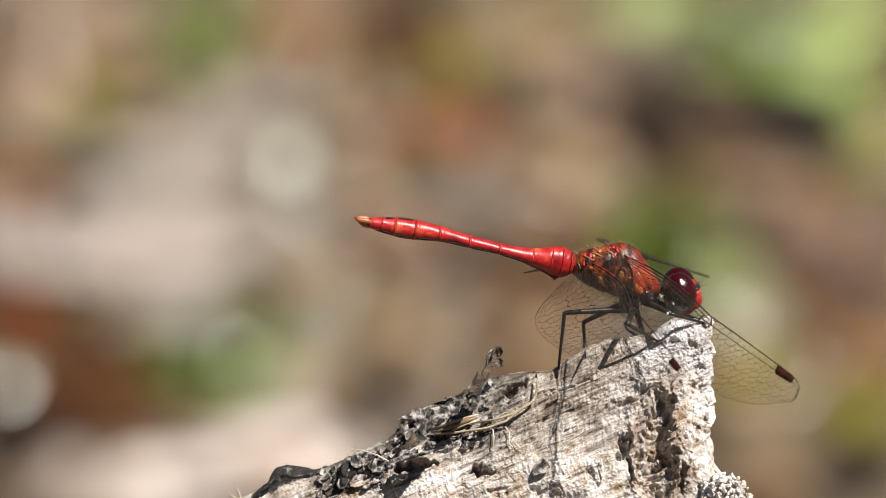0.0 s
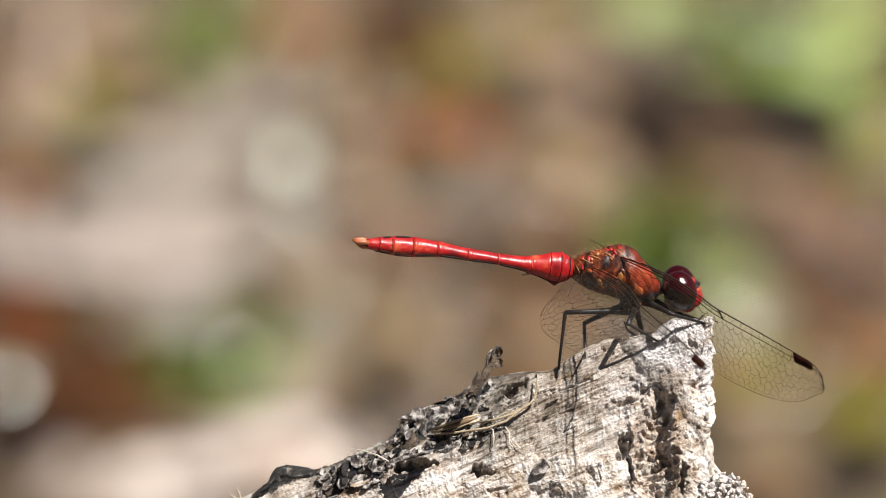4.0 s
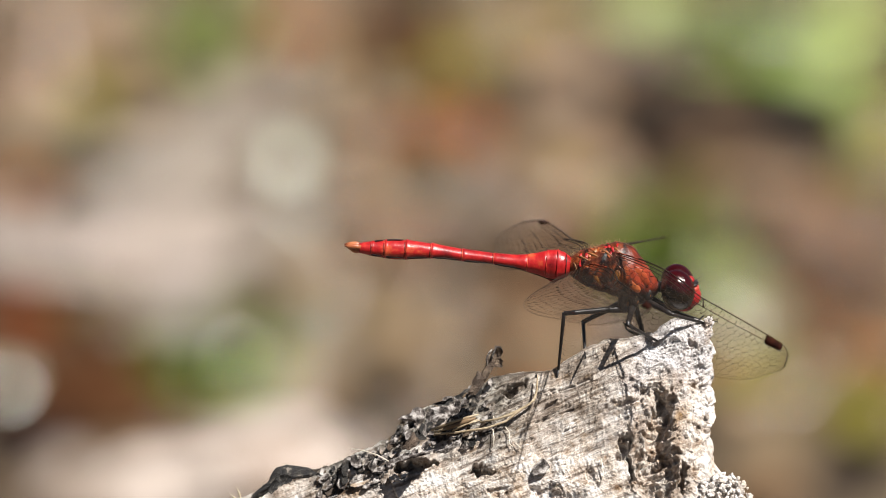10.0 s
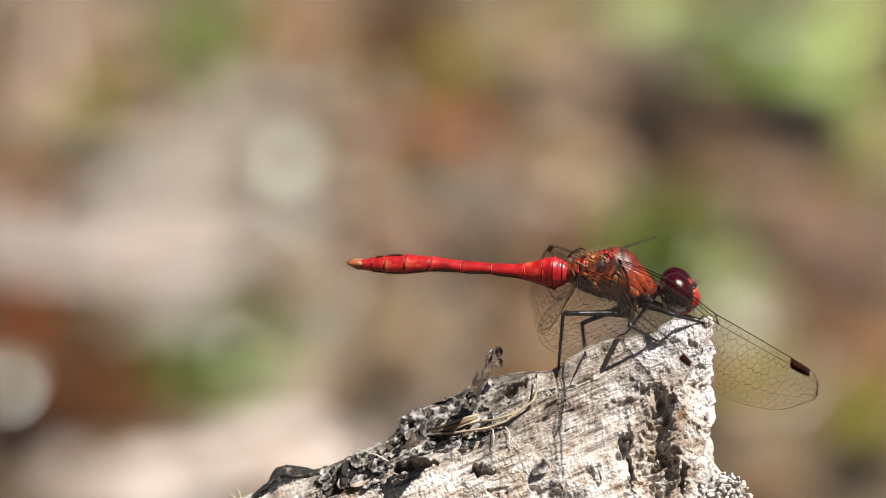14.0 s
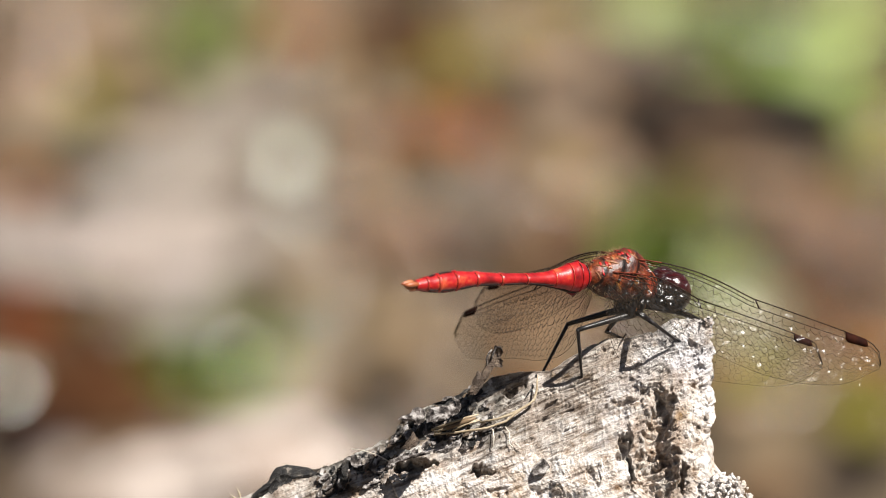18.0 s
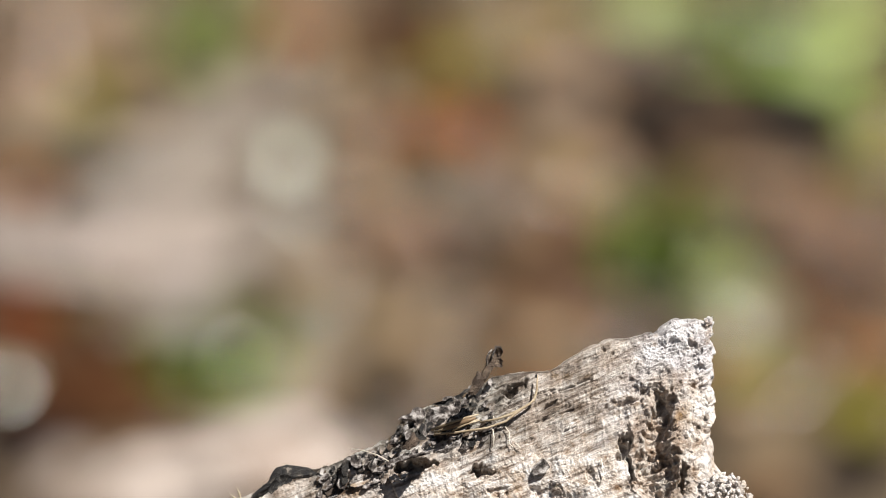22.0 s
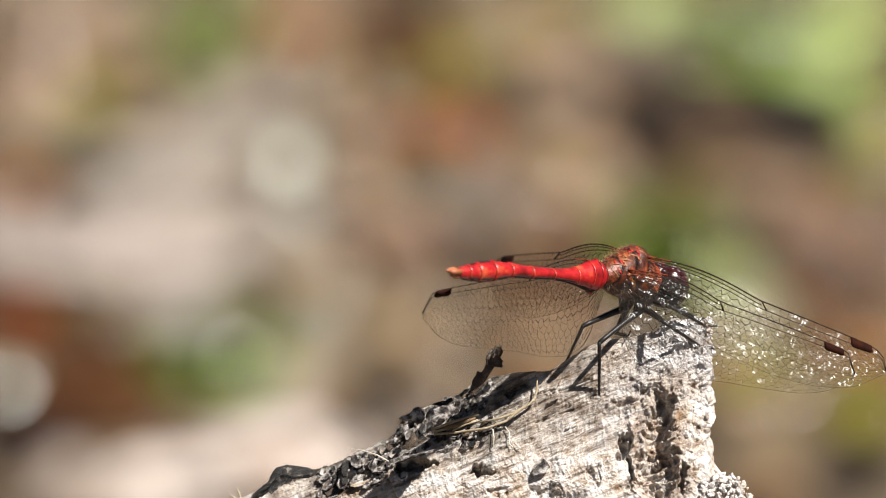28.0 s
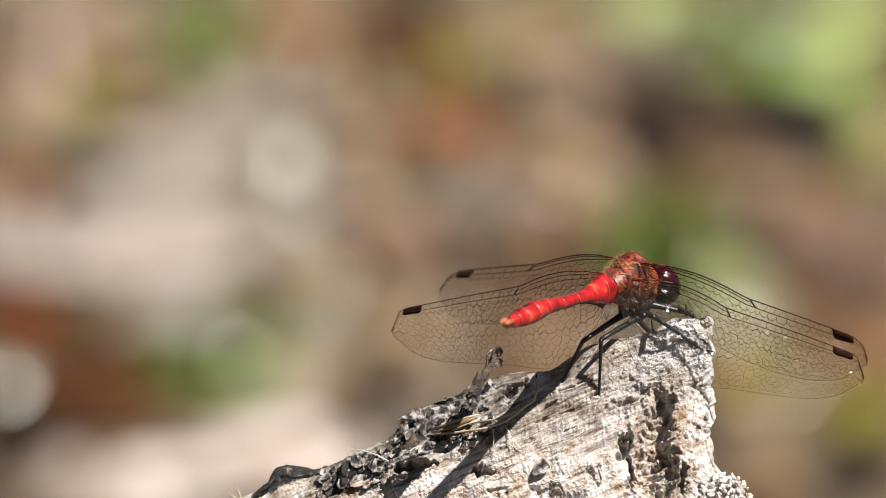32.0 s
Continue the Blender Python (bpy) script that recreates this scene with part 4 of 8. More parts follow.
def stump_trimmings():
    # the upright sliver of bark
    slab([(828, 700), (834, 682), (838, 668), (846, 658), (852, 660), (858, 650), (863, 640), (876, 646), (870, 656), (864, 666), (858, 676), (852, 686), (842, 698)], 0.0004, M_BARK_BROWN, "dark upright sliver of bark", "bark_sliver", 0.0006, 0.0003, 2)
    slab([(860, 650), (865, 634), (863, 626), (872, 620), (876, 612), (884, 613), (890, 621), (886, 632), (890, 640), (888, 652), (876, 648), (870, 654)], 0.0005, M_BARK_BROWN, "dark brown head of the bark sliver", "bark_sliver", 0.0005, -0.0002, 3)
    for cells in ([(862, 646), (861, 634), (866, 624), (872, 617)], [(868, 640), (873, 626), (879, 614), (886, 615), (889, 622)]):
        bm = bmesh.new()
        tube(bm, [sheet(c, r, 0.0007) for c, r in cells], [0.00006] + [0.00011] * (len(cells) - 2) + [0.00006], 6)
        finish("sliver_edge", bm, M_BARK, stump, "pale frayed edge of the bark sliver")
    slab([(812, 698), (820, 690), (832, 688), (826, 696), (818, 702)], 0.0006, M_BARK_BLACK, "dark chip on the ridge", "bark_flake", 0.0004, 0.0002, 5)
    # curled plates along the low side
    slab([(752, 738), (762, 722), (778, 719), (792, 718), (803, 712), (806, 722), (800, 734), (788, 744), (770, 748), (756, 748)], [0.0016, 0.0019, 0.0019, 0.0019, 0.0016, 0.0017, 0.002, 0.0024, 0.0026, 0.0022], M_BARK, "curled grey bark plate", "bark_flake", 0.0003, 0.0005, 6)
    # black sheet that stands in for the shade behind the curled plate
    slab([(764, 717), (776, 712), (790, 709), (799, 703), (802, 710), (794, 718), (778, 720)], 0.0014, M_BARK_BLACK, "black sheet put in for the shade under the bark rim", "bark_flake", 0.0002, -0.0004, 7)
    slab([(704, 742), (716, 736), (728, 730), (736, 720), (746, 722), (752, 734), (750, 746), (738, 752), (728, 744), (714, 745)], 0.0013, M_BARK, "jagged grey bark plate", "bark_flake", 0.0003, 0.0003, 8)
    slab([(800, 738), (806, 722), (804, 704), (812, 706), (817, 716), (814, 730)], 0.0015, M_BARK, "upturned grey bark flake", "bark_flake", 0.0003, 0.0002, 9)
    slab([(710, 794), (722, 778), (731, 764), (737, 772), (744, 781), (736, 790), (722, 798)], [0.0030, 0.003, 0.0028, 0.003, 0.0032, 0.0034, 0.0034], M_BARK_BROWN, "upturned brown bark flake", "bark_flake", 0.0003, 0.0003, 10)
    slab([(683, 826), (690, 814), (706, 808), (724, 806), (748, 800), (770, 796), (756, 804), (732, 812), (708, 815), (694, 820)], 0.0036, M_BARK, "lifted pale bark strip", "bark_flake", 0.0003, 0.0002, 11)
    slab([(770, 800), (790, 792), (808, 780), (818, 782), (806, 794), (788, 804)], 0.0046, M_BARK, "lifted grey bark strip", "bark_flake", 0.0003, 0.0002, 12)
    # the dark hump at the low end
    slab([(440, 884), (456, 868), (474, 852), (482, 836), (492, 826), (508, 823), (530, 826), (548, 828), (560, 838), (546, 846), (528, 840), (508, 842), (492, 852), (478, 866), (464, 880)], 0.0012, M_BARK_BLACK, "black hump of curled bark", "bark_flake", 0.0006, 0.0008, 13)
    slab([(478, 862), (484, 850), (496, 842), (512, 840), (520, 844), (516, 852), (502, 858), (490, 866), (480, 876), (474, 872)], 0.0022, M_BARK_BLACK, "black curled bark rim", "bark_flake", 0.0004, -0.0002, 14)
    rnd = random.Random(21)
    shard(on_face(945, 826, 0.0002), 0.0010, 0.5, 0.1, M_BARK, "flat grey bark chip", 300, 1.3)
    # loose scales
    for k in range(295):
        c = rnd.uniform(560, 880)
        r = lerp_table(RIDGE, c)[0] + rnd.uniform(-2, 1) + rnd.random() * (40 + (c - 500) * 0.16)
        if r > 884:
            continue
        shard(on_face(c, r, 0.00005), rnd.choice((0.00014, 0.0002, 0.0003, 0.0005)), rnd.uniform(0.0, 0.8), rnd.uniform(-0.6, 0.6) + rnd.choice((0, 3.14)),
              rnd.choice((M_BARK, M_BARK, M_BARK, M_WOOD, M_BARK_BLACK, M_BARK_BROWN, M_BARK_BLACK)), "", 400 + k)
    # crumbs on the broken edge and on the end's face
    for k in range(290):
        row = rnd.uniform(568, 806)
        edge = lerp_table(RIM, row)[0]
        col = edge - abs(rnd.gauss(0, 22)) + 3
        c = on_face(min(col, edge - 1), row, -0.0001) + Vector((max(0.0, col - edge + 1) * PX, rnd.uniform(0.0, 0.0010) if col > edge - 4 else 0, 0))
        crumb(c, rnd.uniform(0.00009, 0.00034), rnd)
    for k in range(26):
        row = rnd.uniform(688, 768)
        crumb(on_face(1243, row, -0.0001) + Vector((rnd.uniform(0.0, 0.0007), rnd.uniform(0.0, 0.0014), 0)), rnd.uniform(0.00022, 0.00048), rnd)
    loose = ([], [])
    for k in range(420):
        col = rnd.uniform(1090, 1240)
        row = rnd.uniform(lerp_table(RIDGE, col)[0] + 3, 880)
        crumb(on_face(col, row, -0.00008), rnd.uniform(0.00006, 0.00022), rnd, loose)
    heaped(loose, "pale wood crumbs clinging to the broken face")
    # a heap of crumbs beside the foot of the broken end
    loose = ([], [])
    for k in range(260):
        col, row = rnd.uniform(1242, 1332), rnd.uniform(838, 888)
        if row < np.interp(col, [1242, 1256, 1266, 1290, 1308, 1318, 1335], [848, 856, 842, 845, 846, 862, 885]) + 2:
            continue
        c = on_face(1240, row) + Vector(((col - 1240) * PX, rnd.uniform(-0.0012, 0.0012), 0))
        crumb(c, rnd.uniform(0.00014, 0.00040), rnd, loose)
    heaped(loose, "heap of pale wood crumbs at the foot of the tip")


def stalk(name, pts, radii, mat, label, category):
    bm = bmesh.new()
    tube(bm, pts, radii, 6)
    return tagged(finish(name, bm, mat), label, category, "dry stalks on the stump")


def loose_bits():
    st = "dry straw stalk lying across the stump"
    def run(cells, out=0.0006):
        return [on_face(c, r, out) for c, r in cells]
    for cells, rad in (([(764, 764), (800, 754), (830, 745), (847, 739)], 0.12), ([(768, 769), (806, 761), (846, 748)], 0.10), ([(768, 773), (810, 771), (862, 762), (896, 748), (926, 726), (945, 712), (950, 694), (951, 668)], 0.095),
                       ([(850, 752), (880, 745), (910, 735), (938, 718), (947, 708)], 0.10), ([(800, 768), (824, 758), (850, 748)], 0.08), ([(886, 742), (915, 730), (940, 716)], 0.09)):
        stalk("straw", run(cells, 0.0009), [1.35 * rad * MM] * (len(cells) - 1) + [0.7 * rad * MM], M_STRAW, "bent thin dry stem hooked over the stump" if len(cells) > 6 else st, "straw")
    # brown sheath between the stems
    bm = bmesh.new()
    tube(bm, run([(770, 768), (800, 760), (828, 751), (842, 745)], 0.0008), [0.00010, 0.00026, 0.00026, 0.0001], 7)
    tagged(finish("leaf_sheath", bm, M_SHEATH), "brown dry leaf sheath lying across the stump", "sheath")
    bm = bmesh.new()
    ellipsoid(bm, sheet(949, 666, 0.0016), (0.00012, 0.00012, 0.00022), 8, 6)
    tagged(finish("seed_tip", bm, M_BARK_BLACK), "tiny black tip on the hooked stem over the stump", "seed")
    fb = "pale wood fibre standing off the stump"
    for cells in ([(873, 738), (876, 748), (878, 757)], [(872, 762), (874, 776), (873, 793)], [(894, 756), (901, 766), (902, 778), (900, 786), (908, 794)], [(622, 797), (645, 801), (668, 810), (690, 822)],
                  [(1064, 815), (1068, 845), (1062, 860)], [(912, 786), (922, 796)]):
        stalk("wood_fibre", run(cells, 0.0005), [0.00006] * len(cells), M_FIBRE, fb, "fibre")
    # the two dry tips beyond the low end
    for cells in ([(428, 900), (424, 874), (418, 861)], [(440, 900), (414, 880), (404, 873)]):
        stalk("dry_tip", [sheet(c, r, -0.002) for c, r in cells], [0.0001, 0.0001, 0.00002], M_STRAW, "pale dry plant tip beside the stump", "plant")


stump_trimmings()
loose_bits()


# ---- the forest floor behind ----
GROUND_Z = -0.60


def floor_at(col, row, lift=0.0):
    """The place of the ground seen past a column and row of the plan."""
    eye = Vector(EYE)
    d = sheet(col, row) - eye
    return eye + d * ((GROUND_Z + lift - eye.z) / d.z)


def build_ground():
    bm = bmesh.new()
    near = 90
    xs = [-60, -8, -1.5] + [-0.35 + 0.7 * i / near for i in range(near + 1)] + [1.5, 8, 60]
    ys = [-60, -8, -1.5] + [-0.1 + 3.2 * i / near for i in range(near + 1)] + [4.5, 12, 90]
    rows = []
    for y in ys:
        line = []
        for x in xs:
            z = GROUND_Z
            if abs(x) < 0.36 and -0.11 < y < 3.11:
                z += 0.003 * (noise.noise(Vector((x, y, 0)) * 9)) + 0.002 * noise.noise(Vector((x, y, 3)) * 40) - 0.004
            line.append(bm.verts.new((x, y, z)))
        rows.append(line)
    for a, b in zip(rows, rows[1:]):
        for i in range(len(xs) - 1):
            bm.faces.new((a[i], a[i + 1], b[i + 1], b[i]))
    return tagged(finish("ground", bm, M_GROUND), "brown forest floor of soil and dry litter", "ground", kind="structure")


ground = build_ground()


def soil(name, c0, c1, scale=60, rough=0.9):
    return plain(name, [(0.3, tuple(0.6 * v for v in c0)), (0.7, tuple(0.6 * v for v in c1))], scale, rough, 0.6, 0.002, spec=0.1)


M_LEAF = [soil("tan leaf", (0.26, 0.18, 0.11), (0.40, 0.29, 0.19)), soil("brown leaf", (0.14, 0.085, 0.05), (0.26, 0.16, 0.095)),
          soil("orange leaf", (0.24, 0.12, 0.055), (0.36, 0.20, 0.10)), soil("pink-grey leaf", (0.33, 0.25, 0.20), (0.46, 0.37, 0.30))]
M_GREEN = soil("green blade", (0.13, 0.19, 0.025), (0.26, 0.32, 0.06), 200, 0.6)
M_LIME = soil("light green blade", (0.24, 0.32, 0.06), (0.40, 0.46, 0.14), 200, 0.6)


def stone(name, col, row, w, h, mat, label, category="stone", thick=0.35, seed=1):
    """A rounded lump whose plan covers about w by h of the view, resting in the soil."""
    c = floor_at(col, row)
    k = (c - Vector(EYE)).length
    rx, ry = w * PX * k / 2, h * PX * k / 2 / math.sin(TILT) * 0.82
    rz = min(rx, ry) * thick
    bm = bmesh.new()
    ellipsoid(bm, (0, 0, 0), (rx, ry, rz), 28, 18)
    off = Vector((seed * 3.7, seed * 1.3, 0))
    for v in bm.verts:
        n = v.co.normalized()
        v.co *= 1 + 0.22 * noise.noise(n * 1.6 + off) + 0.08 * noise.noise(n * 5 + off)
    ob = tagged(finish(name, bm, mat), label, category, name.replace("_", " ") + "s on the forest floor")
    ob.location = c + Vector((0, 0, rz * 0.25))
    return ob


def tuft(col, row, w, h, mat, n, height, label, name="grass_tuft", seed=1):
    """A clump of short blades over about w by h of the view."""
    rnd = random.Random(seed)
    c = floor_at(col, row)
    k = (c - Vector(EYE)).length
    rx, ry = w * PX * k / 2, h * PX * k / 2 / math.sin(TILT)
    ob = tagged(new(name), label, "grass")
    ob.location = c
    shapes = []
    for _ in range(5):
        bm = bmesh.new()
        lean = Vector((rnd.uniform(-1, 1), rnd.uniform(-1, 1), 0)) * 0.8
        side = Vector((-lean.y, lean.x, 0)).normalized() * 0.14
        q = [Vector((0, 0, 0)), lean * 0.25 + Vector((0, 0, 0.45)), lean * 0.6 + Vector((0, 0, 0.8)), lean + Vector((0, 0, 1))]
        loft(bm, [[p - side * k, p + side * k * 0.2 + Vector((0, 0, 0.03)), p + side * k] for p, k in zip(q, (1, 1, 0.7, 0.08))], closed=False)
        me = bpy.data.meshes.new("blade")
        bm.to_mesh(me)
        bm.free()
        me.materials.append(mat)
        shapes.append(me)
    for _ in range(n):
        a, r = rnd.uniform(0, math.tau), math.sqrt(rnd.random())
        blade = new("blade", rnd.choice(shapes))
        blade.parent = ob
        hgt = 1.5 * height * rnd.uniform(0.5, 1.2)
        blade.matrix_basis = Matrix.LocRotScale((rx * r * math.cos(a), ry * r * math.sin(a), -0.004), Euler((0, 0, rnd.uniform(0, 6.28))), (hgt, hgt, hgt))
    return ob


def leaf_mesh(seed, bend=None, crumple=0.04):
    rnd = random.Random(seed)
    bm = bmesh.new()
    n = 10
    rows = []
    bend = rnd.uniform(0.1, 0.4) if bend is None else bend
    for i in range(n + 1):
        s = i / n
        w = 0.30 * math.sin(math.pi * s ** 0.8) * (1 + 0.12 * math.sin(s * 40)) + 0.01
        rows.append([bm.verts.new((s - 0.5, t * w, bend * (s - 0.5) ** 2 + 0.5 * bend * abs(t) * w + crumple * noise.noise(Vector((s * 3, t, seed))))) for t in (-1, -0.5, 0, 0.5, 1)])
    for a, b in zip(rows, rows[1:]):
        for i in range(4):
            bm.faces.new((a[i], a[i + 1], b[i + 1], b[i]))
    me = bpy.data.meshes.new("dead_leaf")
    bm.to_mesh(me)
    bm.free()
    me.polygons.foreach_set("use_smooth", [True] * len(me.polygons))
    return me


def litter():
    rnd = random.Random(77)
    shapes = []
    for m in M_LEAF:
        for k in range(3):
            me = leaf_mesh(k)
            me.materials.append(m)
            shapes.append(me)
    spots = []
    for k in range(100):
        spots.append((rnd.uniform(-60, 1630), rnd.uniform(-60, 940), rnd.choices((0, 1, 2, 3), (5, 5, 1, 3))[0], rnd.uniform(0.010, 0.026)))
    for c, r, m, n in ((800, 240, 2, 4), (1000, 190, 3, 5), (1300, 360, 1, 5), (720, 660, 0, 5), (60, 90, 0, 4), (900, 400, 0, 5)):
        for _ in range(n):
            spots.append((c + rnd.gauss(0, 60), r + rnd.gauss(0, 40), m, rnd.uniform(0.012, 0.026)))
    names = ("tan", "brown", "orange brown", "pinkish grey")
    for c, r, m, size in spots:
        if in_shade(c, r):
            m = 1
        ob = new("dead_leaf", shapes[m * 3 + rnd.randrange(3)])
        p = floor_at(c, r)
        ob.matrix_basis = Matrix.LocRotScale(p + Vector((0, 0, rnd.uniform(0.002, 0.006))), Euler((rnd.uniform(-0.35, 0.35), rnd.uniform(-0.35, 0.35), rnd.uniform(0, 6.28))), (size, size, size))
        tagged(ob, "dry " + names[m] + " dead leaf on the forest floor", "leaf", "dead leaves")


def tone(name, r, g, b, rough=0.9):
    """A mottled surface about a colour given in 0 to 255."""
    c = [((v / 255 + 0.055) / 1.055) ** 2.4 / 2.0 for v in (r, g, b)]
    lum = sum(c) / 3
    c = [max(0.006, (lum + (v - lum) * 1.25) * (lum / 0.11) ** 0.5) for v in c]
    return plain(name, [(0.3, tuple(0.72 * v for v in c)), (0.7, tuple(min(0.85, 1.22 * v) for v in c))], 45, rough, 0.6, 0.003, spec=0.08)


T_PALE = tone("pale stone", 182, 170, 161)
T_MAUVE = tone("mauve grey stone", 160, 150, 139)
T_MIDPALE = tone("dull pale stone", 170, 160, 154)
T_BRIGHT = tone("bright pale stone", 224, 211, 202)
T_DEEP = tone("deep brown bark", 84, 58, 42)
T_RUST = tone("rusty bark", 108, 72, 44)
T_DKOLIVE = tone("dark olive moss", 108, 100, 52)
T_MAROON = tone("pinkish brown soil", 148, 121, 101)
T_STONE = tone("grey brown soil", 148, 131, 110)
T_TAN = tone("tan litter", 164, 143, 118)
T_PINK = tone("pinkish litter", 172, 148, 127)
T_BROWN = tone("brown soil", 122, 95, 72)
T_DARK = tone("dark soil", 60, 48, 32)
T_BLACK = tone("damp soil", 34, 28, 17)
T_RED = tone("red brown bark", 142, 82, 54)
T_ORANGE = tone("orange brown bark", 168, 108, 64)
T_OLIVE = tone("olive moss", 140, 134, 62)
T_GREEN = tone("green moss", 130, 158, 46)
T_LIME = tone("light green moss", 178, 192, 134)
T_LEAFY = tone("leaf green moss", 148, 157, 102)
T_SAGE = tone("sage lichen", 146, 144, 124)
T_WHITE = tone("whitish pebble", 212, 212, 192)


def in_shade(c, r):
    """Hollows of the floor whose shade is put into dark colours; no pale crumb or shiny leaf lies there."""
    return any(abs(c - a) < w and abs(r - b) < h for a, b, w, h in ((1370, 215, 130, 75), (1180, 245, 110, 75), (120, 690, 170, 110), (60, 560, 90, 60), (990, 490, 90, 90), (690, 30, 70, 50)))


